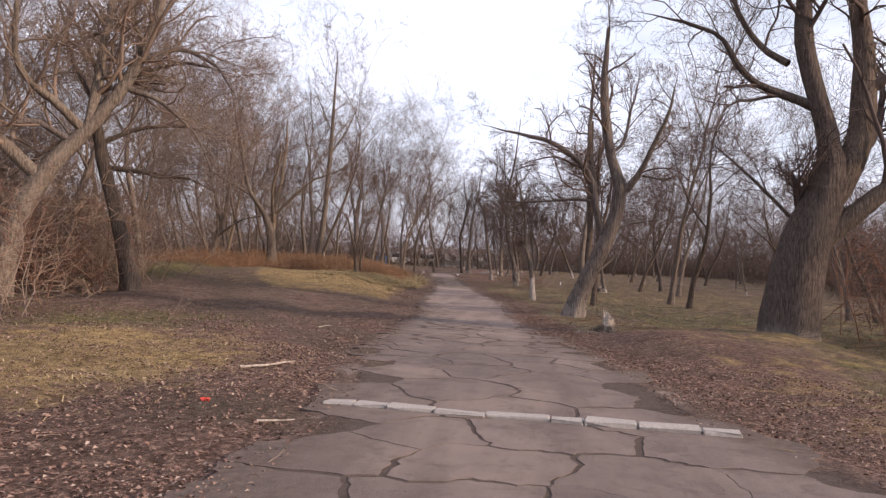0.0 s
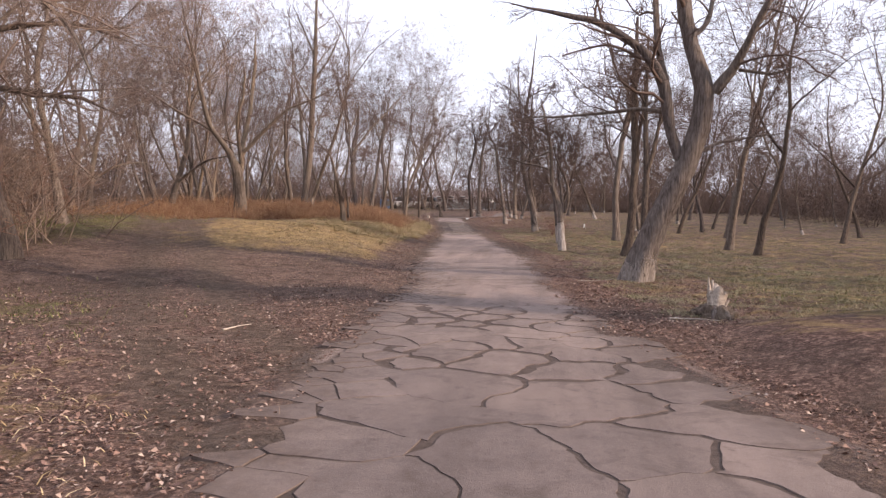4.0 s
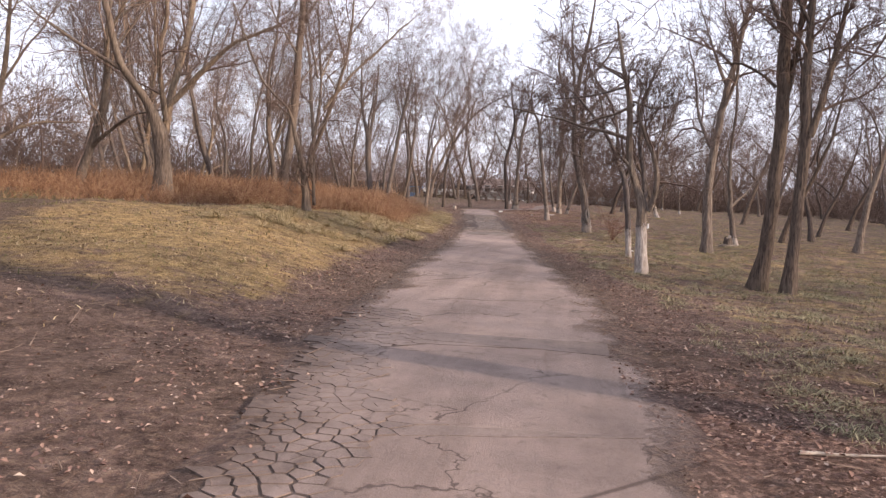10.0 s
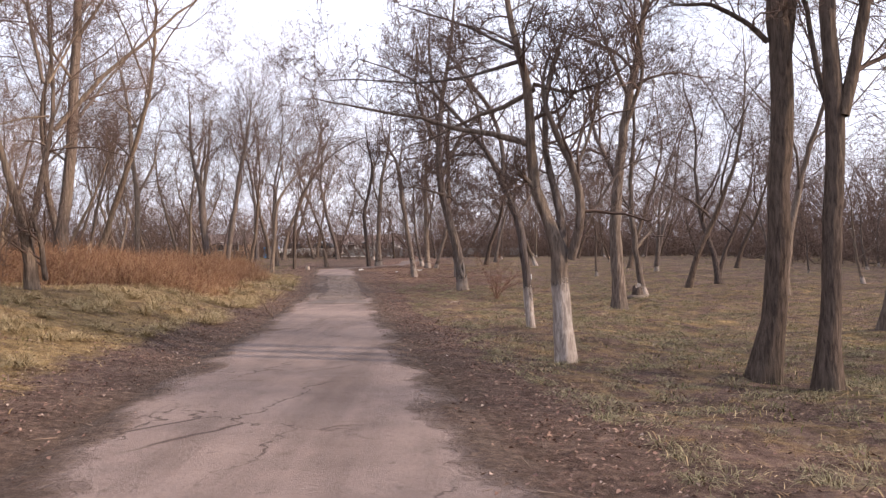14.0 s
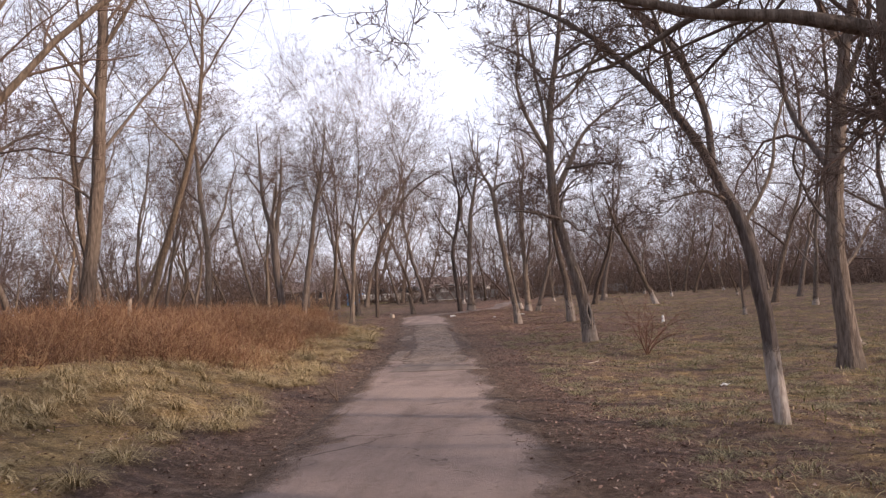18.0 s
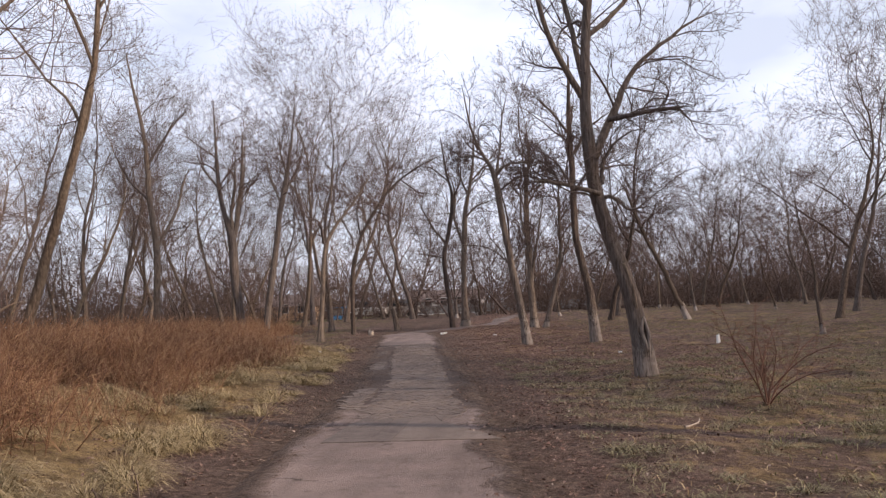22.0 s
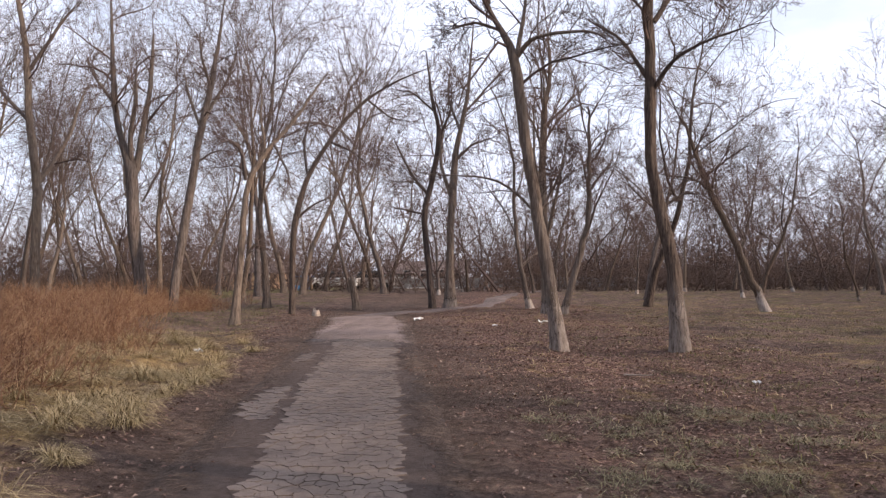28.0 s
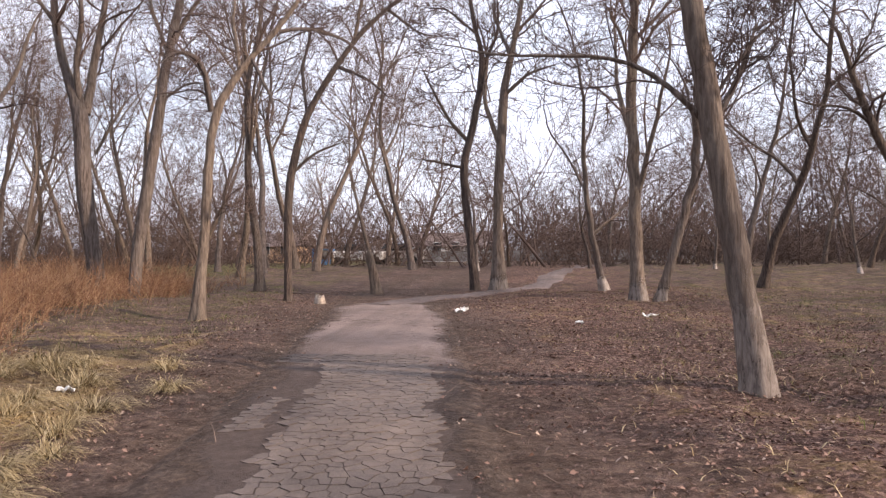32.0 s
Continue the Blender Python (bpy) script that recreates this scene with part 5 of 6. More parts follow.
tree(-7.35, 54.9, stem((0, 0, 0, 0.122), (0.06, 0.03, 0.78, 0.093), (0.12, 0.05, 1.36, 0.081), (0.16, 0.07, 2.24, 0.085), (0.21, 0.1, 3.02, 0.073), (0.3, 0.14, 3.61, 0.077), (0.58, 0.27, 4.12, 0.065), (0.85, 0.39, 4.54, 0.05), (1.29, 0.6, 5.08, 0.045), (1.66, 0.77, 5.72, 0.034), (2.13, 0.98, 6.49, 0.014)), None,
     [bough((0.23, 0.11, 3.56, 0.054), (0.25, -0.1, 4.15, 0.05), (0.16, -0.26, 4.45, 0.046), (-0.09, -0.48, 4.5, 0.03), (-0.28, -0.69, 4.22, 0.015)),
      bough((1.29, 0.6, 5.03, 0.035), (1.7, 0.96, 5.21, 0.031), (2.3, 1.48, 5.13, 0.028), (2.92, 2.11, 4.45, 0.012)),
      bough((0.85, 0.39, 4.54, 0.035), (1.31, 0.22, 3.69, 0.026), (1.26, -0.07, 3.06, 0.011)),
      bough((0.67, 0.31, 4.28, 0.035), (0.46, 0.58, 5.21, 0.032), (0.43, 0.93, 6.15, 0.016)),
      bough((0.24, 0.11, 1.55, 0.027), (0.44, 0.06, 1.94, 0.023), (0.83, 0.11, 1.84, 0.011))],
     28, "knotty forked tree beside the path", BARK, TWIG_DARK, 0.0, TRACED_FAR, flare=1.2)
tree(-10.9, 59.2, stem((0, 0, 0, 0.135), (0.11, 0.06, 1.31, 0.135), (0.28, 0.15, 2.49, 0.134), (0.45, 0.25, 3.69, 0.123), (0.56, 0.31, 4.76, 0.112), (0.67, 0.37, 5.57, 0.111), (0.84, 0.47, 6.39, 0.105), (0.96, 0.53, 7.08, 0.095), (1.19, 0.66, 8.73, 0.045), (1.31, 0.73, 10.11, 0.017)), None,
     [bough((0.76, 0.42, 5.91, 0.07), (0.99, 0.74, 6.74, 0.054), (1.37, 1.18, 7.69, 0.038), (1.62, 1.63, 9.11, 0.017)),
      bough((0.71, 0.39, 5.71, 0.048), (0.2, 0.61, 6.87, 0.039), (-0.1, 0.92, 8.09, 0.017)),
      bough((0.96, 0.53, 7.08, 0.048), (0.79, 0.06, 7.98, 0.037), (0.83, -0.28, 8.88, 0.016)),
      bough((0.56, 0.31, 4.63, 0.038), (1.18, 0.33, 5.01, 0.027), (1.71, 0.39, 5, 0.016))],
     29, "tall slightly leaning pale poplar-like tree", BARK, TWIG, 0.0, TRACED_FAR, flare=1.2)
tree(-12.2, 59.9, stem((0, 0, 0, 0.216), (-0.1, -0.06, 1.24, 0.186), (-0.26, -0.16, 2.62, 0.198), (-0.3, -0.18, 3.99, 0.193), (-0.3, -0.18, 4.54, 0.187), (-0.61, -0.37, 5.47, 0.105), (-0.77, -0.46, 6.54, 0.096), (-0.81, -0.49, 7.35, 0.084), (-0.86, -0.52, 8.98, 0.048), (-0.91, -0.55, 10.33, 0.018)), None,
     [bough((-0.22, -0.13, 4.41, 0.126), (-0.16, 0.08, 5.41, 0.104), (-0.09, 0.35, 6.74, 0.082), (-0.04, 0.53, 7.65, 0.07), (-0.1, 0.78, 9.47, 0.036)),
      bough((-0.28, -0.17, 4.47, 0.086), (-0.22, -0.54, 5.55, 0.068), (0.15, -0.77, 6.68, 0.055), (0.32, -1.14, 7.86, 0.022)),
      bough((-0.04, -0.02, 3.45, 0.04), (0.24, 0.54, 4.5, 0.035), (0.43, 0.89, 5.13, 0.018)),
      bough((-0.77, -0.46, 6.54, 0.052), (-1.39, -0.52, 7.37, 0.041), (-1.84, -0.5, 8.23, 0.018))],
     30, "tall tree dividing into three upright limbs", BARK, TWIG, 0.0, TRACED_FAR, flare=1.1)
tree(6.6, 58.6, [(0, 0, 0), (-0.9, 0, 2.0), (-1.7, 0, 3.6), (-2.3, 0, 5.6)], [0.11, 0.10, 0.08, 0.03],
     fork(4, 2.6, 0.8, np.random.default_rng(8), 0.5), 31, "strongly leaning tree with a whitewashed foot", BARK_DARK, TWIG_DARK, 0.9, LIGHT)
tree(0.5, 58.6, [(0, 0, 0), (-0.05, 0, 2.2), (-0.1, 0, 4.5), (0.1, 0, 8.0)], [0.14, 0.12, 0.10, 0.03], fork(6, 3.4, 0.55, np.random.default_rng(9), 0.3), 32, "bare tree with upright limbs and a whitewashed foot", BARK, TWIG, 0.7, LIGHT, paint=FADED)
tree(0.95, 58.8, [(0, 0, 0), (0.45, 0, 1.4), (0.8, 0, 3.0), (0.8, 0, 6.0)], [0.10, 0.09, 0.07, 0.03], fork(4, 2.8, 0.6, np.random.default_rng(10), 0.4), 33, "thin tree leaning away from its neighbour", BARK, TWIG, 0.5, LIGHT, paint=FADED)
tree(-9.6, 37.8, stem((0, 0, 0, 0.212), (0.06, 0.03, 1.22, 0.168), (0.24, 0.13, 2.64, 0.154), (0.36, 0.19, 4.24, 0.145), (0.39, 0.21, 5.53, 0.135), (0.48, 0.26, 7.16, 0.121), (0.53, 0.29, 8.8, 0.101), (0.59, 0.32, 11.28, 0.053), (0.65, 0.35, 13.45, 0.019)), None,
     [bough((0.37, 0.2, 4.56, 0.05), (0.82, 1.09, 5.88, 0.038), (1.4, 2.11, 7.32, 0.024), (1.8, 2.89, 8.61, 0.015)),
      bough((0.42, 0.22, 5.85, 0.05), (-0.04, -0.46, 6.81, 0.036), (-0.44, -1.15, 7.84, 0.018)),
      bough((0.48, 0.26, 7.16, 0.055), (1.41, 0.2, 8.4, 0.04), (2.16, -0.03, 9.9, 0.018)),
      bough((0.51, 0.27, 8.46, 0.05), (-0.25, 0.48, 9.89, 0.038), (-1.07, 0.71, 11.54, 0.019)),
      bough((0.3, 0.16, 3.44, 0.037), (-0.52, 0.15, 4.1, 0.028), (-1.44, 0.03, 4.1, 0.014))],
     51, "stout pale mottled trunk rising from red-brown brush", BARK_PALE, TWIG_TAN, 0.0, TRACED_FAR, flare=1.1)
tree(-17.2, 62, stem((0, 0, 0, 0.165), (0.02, 0.01, 2.5, 0.154), (0.06, 0.03, 4.27, 0.154), (-0.25, -0.13, 6.8, 0.121), (-0.29, -0.15, 8.6, 0.11), (-0.45, -0.24, 10.13, 0.087), (-0.86, -0.45, 12.17, 0.054), (-1.07, -0.56, 13.7, 0.033)), None,
     [bough((0.08, 0.04, 4.39, 0.084), (0.57, 0.85, 5.88, 0.064), (0.64, 1.25, 6.98, 0.054), (0.86, 1.93, 8.7, 0.033)),
      bough((-0.25, -0.13, 8.34, 0.073), (0.83, -0.2, 9.82, 0.052), (1.74, -0.19, 10.81, 0.031)),
      bough((-0.21, -0.11, 6.55, 0.063), (-1.26, -0.19, 7.61, 0.053), (-2.11, -0.09, 9.22, 0.032))],
     53, "slender forked tree at the edge of the woods", BARK, TWIG, 0.0, TRACED_FAR, flare=1.2)

# ---- copied trees ----
KINDS = [
    pattern(41, 10.5, 0.14, 0.5, 0.24, 7, 0.8, BARK, TWIG_FAR, levels=DENSE),
    pattern(42, 9.5, 0.12, 1.2, 0.28, 7, 0.9, BARK_DARK, TWIG_DARK, label="bare dark leaning park tree in winter"),
    pattern(43, 12.5, 0.15, 0.6, 0.32, 8, 0.6, BARK, TWIG, label="tall bare tree with upright branches"),
    pattern(44, 8.0, 0.10, 0.8, 0.2, 7, 1.0, BARK_DARK, TWIG, 0.75, label="small bare tree with a whitewashed foot"),
    pattern(45, 9.5, 0.12, 0.9, 0.22, 7, 0.95, BARK, TWIG_DARK, 0.5, label="bare orchard tree with a whitewashed foot"),
    pattern(46, 11.0, 0.16, 0.6, 0.16, 8, 0.8, BARK_PALE, TWIG_TAN, levels=DENSE, label="low-forking bare tree with tan twigs"),
    pattern(47, 12.5, 0.13, 0.5, 0.34, 8, 0.65, BARK_PALE, TWIG, label="tall slender bare tree with a pale trunk"),
    pattern(48, 8.5, 0.09, 1.6, 0.24, 7, 1.0, BARK, TWIG, label="thin crooked bare tree"),
]
used = set()


def plant(kind, x, y, turn, size=1.0):
    m = Matrix.Translation((x, y, float(height(x, y)))) @ pose(0, 0, 0, 0, 0, turn) @ Matrix.Diagonal((size, size, size, 1))
    if kind in used:
        copy_thing(KINDS[kind], m)
    else:
        used.add(kind)
        KINDS[kind].matrix_basis = m


for kind, x, y, turn, size in (
        (1, 9.9, 26.2, 20, 1.0), (0, 11.5, 37.8, 60, 0.9), (1, 15.5, 34.3, 130, 1.0), (4, 7.4, 37.4, 10, 0.8), (1, 9.8, 41.3, 80, 0.9), (1, 11.3, 42.7, 200, 0.9), (2, 9.6, 29.0, 30, 0.9),
        (5, -13.0, 30.0, 60, 0.9), (0, -15.5, 27.0, 10, 0.9), (5, -17.5, 31.5, 140, 1.0), (0, -12.5, 33.5, 250, 0.85), (5, -14.8, 22.5, 200, 0.85), (0, -19.5, 25.0, 300, 1.0)):
    plant(kind, x, y, turn, size)
for kind, x, y, turn, size in (
        (2, -11.6, 42.0, 15, 1.0), (6, -11.1, 43.2, 100, 1.0), (2, -8.5, 61.0, 20, 0.9),
        (4, 0.1, 62.0, 0, 1.0), (1, 3.9, 62.1, 50, 1.0), (4, 11.4, 51.6, 70, 1.0), (1, 10.9, 55.0, 120, 1.0), (0, 13.9, 61.1, 30, 1.0), (5, -18.5, 43.0, 0, 1.0)):
    plant(kind, x, y, turn, size)


def scatter_trees():
    """The wood on both sides, with a clear strip along the road."""
    rng = np.random.default_rng(77)
    taken = [(o.location.x, o.location.y) for o in scene.objects if o.get("category") == "tree"]
    made = 0
    for _ in range(4000):
        y = 4 + 96 * rng.random()
        x = -34 + 70 * rng.random()
        left, right = mid(y) - half(y) - x, x - mid(y) - half(y)
        if y > 64:
            if -2.5 < x - (-5.5 + 0.02 * (y - 64)) < 5 and y < 72:
                continue
        elif left > 0 and (left < 8.5 + (2 if y < 40 else 6) or (y < 20 and left < 12)):
            continue
        elif right > 0 and (right < 7.0 or (y < 22 and right < 9)):
            continue
        elif left <= 0 and right <= 0:
            continue
        if track_distance(np.array(x), np.array(y)) < 2.5:
            continue
        space = 2.6 if x < 0 else 4.0
        if y > 75:
            space = 3.4
        if any((x - a) ** 2 + (y - b) ** 2 < space**2 for a, b in taken):
            continue
        taken.append((x, y))
        kind = int(rng.choice([0, 2, 5, 6, 0, 2, 7] if x < mid(y) else [1, 3, 4, 4, 0, 1, 3]))
        plant(kind, x, y, 360 * rng.random(), (0.75 if x < mid(y) else 0.6) + (0.5 if x < mid(y) else 0.38) * rng.random())
        made += 1
        if made >= 185:
            break


scatter_trees()


# ---- details of single trees ----
def hollow_foot(owner):
    """The split in the crooked tree's foot: a shallow strip coloured dark as shade, between two bark lips."""
    rng = np.random.default_rng(2)
    n, s = np.array([-0.28, -0.96, 0.0]), np.array([0.96, -0.28, 0.0])

    def on(off, z, out):
        c = np.array([-0.085 * z, 0.0, z])
        r = 0.198 - 0.02 * z + out
        a = off / r
        return c + r * (math.cos(a) * n + math.sin(a) * s)
    zs = np.linspace(0.36, 1.02, 9)
    left = 0.085 - 0.04 * np.sin((zs - 0.36) / 0.66 * math.pi * 0.9) + 0.02 * np.sin(zs * 14)
    right = 0.105 + 0.022 * np.sin((zs - 0.36) / 0.66 * math.pi) + 0.01 * np.sin(zs * 11)
    v, f = [], []
    for i, z in enumerate(zs):
        for k in range(4):
            t = k / 3
            v.append(on(left[i] * (1 - t) + right[i] * t, z, 0.010 - 0.02 * math.sin(t * math.pi)))
        if i:
            f += [(4 * i - 4 + k, 4 * i - 3 + k, 4 * i + 1 + k, 4 * i + k) for k in range(3)]
    under(tagged(new("hollow", mesh_of("hollow", v, f, HOLLOW_SHADE, True)), "shallow split, the shade inside it coloured near-black"), owner)
    for edge in (left, right):
        line = bent([on(o, z, 0.012) for o, z in zip(edge, zs)], 14)
        r = 0.026 * np.sin(np.linspace(0.35, math.pi - 0.35, 15)) + 0.006
        me = mesh_of("bark_lip", *tubes(line[None], r[None], 8, 0.05, rng), FADED, True)
        me.attributes.new("wear", "FLOAT", "POINT")
        under(tagged(new("bark_lip", me), "rolled pale bark lip"), owner)
    line = bent([on(0.0, 1.15, 0.0), on(0.05, 1.5, 0.004), on(0.02, 1.9, 0.0)], 8)
    line[:, 0] += np.linspace(0, -0.12, 9)
    under(new("bark_ridge", mesh_of("bark_ridge", *tubes(line[None], np.full((1, 9), 0.035), 7, 0.1, rng), BARK, True)), owner)


hollow_foot(hollow)


def broken_stump(x, y, tall, r, seed, label, material, lean=(0.0, 0.0), mound=True, name="tree_stump"):
    """A splintered stump with a root mound."""
    rng = np.random.default_rng(seed)
    base = new(name)
    base.location = (x, y, float(height(x, y) + lumps(x, y)))
    tagged(base, label, "stump")
    line = bent([(0, 0, -0.1), (lean[0] * 0.4, lean[1] * 0.4, tall * 0.4), (lean[0], lean[1], tall)], 9)
    me, rr, v = trunk_mesh("wood", line, [r, r * 0.8, r * 0.72], material, rng, 16, 1.4, 0.08)
    co = v.reshape(-1, 3).copy()
    co[-16:, 2] += 0.35 * r * rng.standard_normal(16)
    co[-16:, :2] = line[-1, :2] + (co[-16:, :2] - line[-1, :2]) * 0.8
    me.vertices.foreach_set("co", co.astype(np.float32).ravel())
    wood = under(new("wood", me), base)
    bm = bmesh.new()
    ring = [bm.verts.new(c) for c in co[-16:]]
    heart = bm.verts.new(Vector(line[-1]) - Vector((0, 0, 0.3 * r)))
    for i in range(16):
        bm.faces.new((ring[i], ring[(i + 1) % 16], heart))
    part("broken_top", bm, DEADWOOD, wood, "splintered pale wood")
    if mound:
        bm = bmesh.new()
        bmesh.ops.create_icosphere(bm, subdivisions=3, radius=1)
        for q in bm.verts:
            q.co = Vector((q.co.x * r * 1.9, q.co.y * r * 1.7, max(q.co.z, -0.2) * r * 0.75)) * (1 + 0.22 * noise.noise(q.co * 4))
        part("root_mound", bm, BARK, base, "dark earth and roots", True)
    return base


def splintered_stump(x, y):
    """What is left of a snapped tree: upright splinters over a dark mound of roots."""
    rng = np.random.default_rng(19)
    base = new("tree_stump")
    base.location = (x, y, float(height(x, y) + lumps(x, y)))
    tagged(base, "pale splintered stump on a dark root mound", "stump")
    line = bent([(0, 0, -0.05), (0.01, 0, 0.2), (0.03, 0, 0.40)], 7)
    me, _, shell = trunk_mesh("core", line, [0.135, 0.092, 0.10], DEADWOOD, rng, 18, 1.3, 0.12)
    co = shell.reshape(-1, 3).copy()
    co[-18:, 2] += 0.02 * rng.standard_normal(18) + 0.1 * np.maximum(0, np.cos(np.arange(18) * 2 * math.pi / 9)) - 0.07
    co[-36:-18, 2] += 0.02 * rng.standard_normal(18)
    me.vertices.foreach_set("co", co.astype(np.float32).ravel())
    core = under(new("core", me), base)
    bm = bmesh.new()
    ring, heart = [bm.verts.new(c) for c in co[-18:]], bm.verts.new((0.03, 0, 0.3))
    for i in range(18):
        bm.faces.new((ring[i], ring[(i + 1) % 18], heart))
    part("broken_top", bm, DEADWOOD, core)
    for i in range(9):
        a, r = 2.4 * i, 0.06 + 0.04 * rng.random()
        foot = np.array([math.cos(a) * r, math.sin(a) * r * 0.8, -0.02])
        tall = (0.46 if i in (1, 6) else 0.22) + 0.1 * rng.random()
        line = bent([foot, foot * [1.1, 1.1, 0] + [0, 0, tall * 0.5], foot * [1.5, 1.4, 0] + [0.03 * rng.standard_normal(), 0.02, tall]], 6)
        rad = np.linspace(1, 0.1, 7) ** 0.8 * (0.04 + 0.025 * rng.random())
        under(new("splinter", mesh_of("splinter", *tubes(line[None], rad[None], 7, 0.16, rng), DEADWOOD)), base)
    bm = bmesh.new()
    bmesh.ops.create_icosphere(bm, subdivisions=4, radius=1)
    for q in bm.verts:
        c = q.co.copy()
        q.co = Vector((c.x * 0.3, c.y * 0.26, max(c.z, -0.3) * 0.17)) * (1 + 0.3 * noise.noise(c * 3) + 0.15 * noise.noise(c * 8))
    part("root_mound", bm, BARK_DARK, base, "dark earth and roots", True)
    for i in range(7):
        a = 0.9 * i + 0.3 * rng.standard_normal()
        d = np.array([math.cos(a), math.sin(a), 0])
        line = bent([d * 0.1 + [0, 0, 0.14], d * 0.2 + [0, 0, 0.09], d * (0.28 + 0.1 * rng.random()) + [0, 0, -0.02]], 7)
        under(new("root", mesh_of("root", *tubes(line[None], np.linspace(0.05, 0.015, 8)[None], 8, 0.1, rng), BARK, True)), base)


splintered_stump(4.98, 9.3)
broken_stump(-5.5, 61.0, 1.05, 0.13, 4, "leaning broken whitewashed trunk at the road's end", BARK_PALE, (-0.22, 0.0), False, "broken_trunk")
broken_stump(-6.1, 58.0, 0.16, 0.11, 5, "low pale sawn stump in the grass", DEADWOOD, (0, 0), False)
broken_stump(-10.0, 40.6, 1.15, 0.08, 6, "thin pale snag among the brush", DEADWOOD, (0.03, 0), False, "dead_snag")
broken_stump(5.2, 47.8, 0.22, 0.05, 7, "short white stake in the grass", PAPER, (0, 0), False, "stake")
broken_stump(7.0, 36.6, 0.32, 0.16, 8, "dark old stump with suckers", BARK_DARK, (0, 0), True)


def sapling(x, y, tall, seed, label, material, stems=3, name="sapling"):
    """A small bare shrub by the path."""
    rng = np.random.default_rng(seed)
    s = np.zeros((stems, 3))
    w = np.c_[0.35 * rng.standard_normal((stems, 2)), np.ones(stems)]
    p, r = grow(s, w, np.full(stems, tall) * (0.7 + 0.5 * rng.random(stems)), np.full(stems, 0.012), 6, 0.12, 0.03, rng)
    pieces = [tubes(p, r, 5)]
    ln = np.full(stems, tall)
    for count, ratio in ((9, 0.42), (5, 0.4)):
        a, b, ln, q = sprout(p, r, count, 0.12, 55, ratio, ln, rng, 0.6, 0.003)
        p, r = grow(a, b, ln, q, 3, 0.16, 0.02, rng)
        pieces.append(tubes(p, r, 3))
    v, f = joined(pieces)
    v[:, 2] -= 0.03
    ob = new(name, mesh_of(name, v, f, material))
    ob.location = (x, y, float(height(x, y) + lumps(x, y)))
    return tagged(ob, label, "shrub")


sapling(3.15, 36.5, 1.25, 1, "low bare bush with red-brown twigs by the path", TWIG_RED, 9, "bush")
sapling(-1.7, 31.0, 0.5, 2, "thin dry weed in the yellow grass", TWIG_TAN, 2, "weed")
sapling(-2.6, 35.0, 0.6, 3, "thin dry weed in the yellow grass", TWIG_TAN, 2, "weed")
sapling(10.2, 14.5, 1.8, 4, "thin bare sapling in the grass", TWIG, 2)
sapling(12.0, 13.5, 2.0, 5, "thin bare sapling in the grass", TWIG, 2)
sapling(-3.4, 6.3, 0.9, 6, "thin bare weed stalk by the thicket", TWIG_TAN, 1, "weed")


# ---- thicket ----
def thicket_pattern(seed, material, stems, tall):
    rng = np.random.default_rng(seed)
    s = np.c_[0.5 * rng.standard_normal((stems, 2)), np.full(stems, -0.05)]
    w = np.c_[0.45 * rng.standard_normal((stems, 2)), np.ones(stems)]
    ln = tall * (0.5 + 0.6 * rng.random(stems))
    p, r = grow(s, w, ln, np.full(stems, 0.013), 5, 0.2, -0.03, rng)
    pieces = [tubes(p, r, 3)]
    for count, ratio in ((6, 0.5), (7, 0.5)):
        a, b, ln, q = sprout(p, r, count, 0.05, 58, ratio, ln, rng, 0.6, 0.0055)
        p, r = grow(a, b, ln, q, 2, 0.2, -0.05, rng)
        pieces.append(tubes(p, r, 3) if count == 6 else spikes(p, r))
    base = new("bush")
    under(new("stem_clump", mesh_of("stem_clump", *pieces[0], material)), base)
    under(new("crown", mesh_of("crown", *joined(pieces[1:]), material)), base)
    return tagged(base, "tangled bare bush with tan-brown twigs in the thicket", "bush", "thicket bushes")


def plant_thicket():
    rng = np.random.default_rng(15)
    kinds = [thicket_pattern(61, TWIG_TAN, 16, 2.8), thicket_pattern(62, TWIG, 16, 3.2), thicket_pattern(63, TWIG_RED, 14, 2.2)]
    first, spots = set(), []
    for _ in range(2000):
        y, x = 6 + 26 * rng.random(), -24 + 18.5 * rng.random()
        if x > -6.6 - 0.22 * max(0, y - 8) or track_distance(np.array(x), np.array(y)) < 2.6 or (y > 22 and x > -17):
            continue
        if any((x - a) ** 2 + (y - b) ** 2 < 0.8 for a, b in spots):
            continue
        spots.append((x, y))
        if len(spots) >= 90:
            break
    spots += [(10.4, 8.4), (11.2, 9.8), (12.0, 8.2)]
    for i, (x, y) in enumerate(spots):
        k = 2 if x > 0 else int(rng.choice([0, 0, 1, 2]))
        m = Matrix.Translation((x, y, float(height(x, y)))) @ pose(0, 0, 0, 0, 0, 360 * rng.random()) @ Matrix.Diagonal((*[0.85 + 0.55 * rng.random()] * 3, 1))
        if k in first:
            copy_thing(kinds[k], m)
        else:
            first.add(k)
            kinds[k].matrix_basis = m


plant_thicket()


# ---- far woods, brush and ground cover ----
def stuff(name, v, f, material, label, category):
    return tagged(new(name, mesh_of(name, v, f, material)), label, category, kind="stuff")


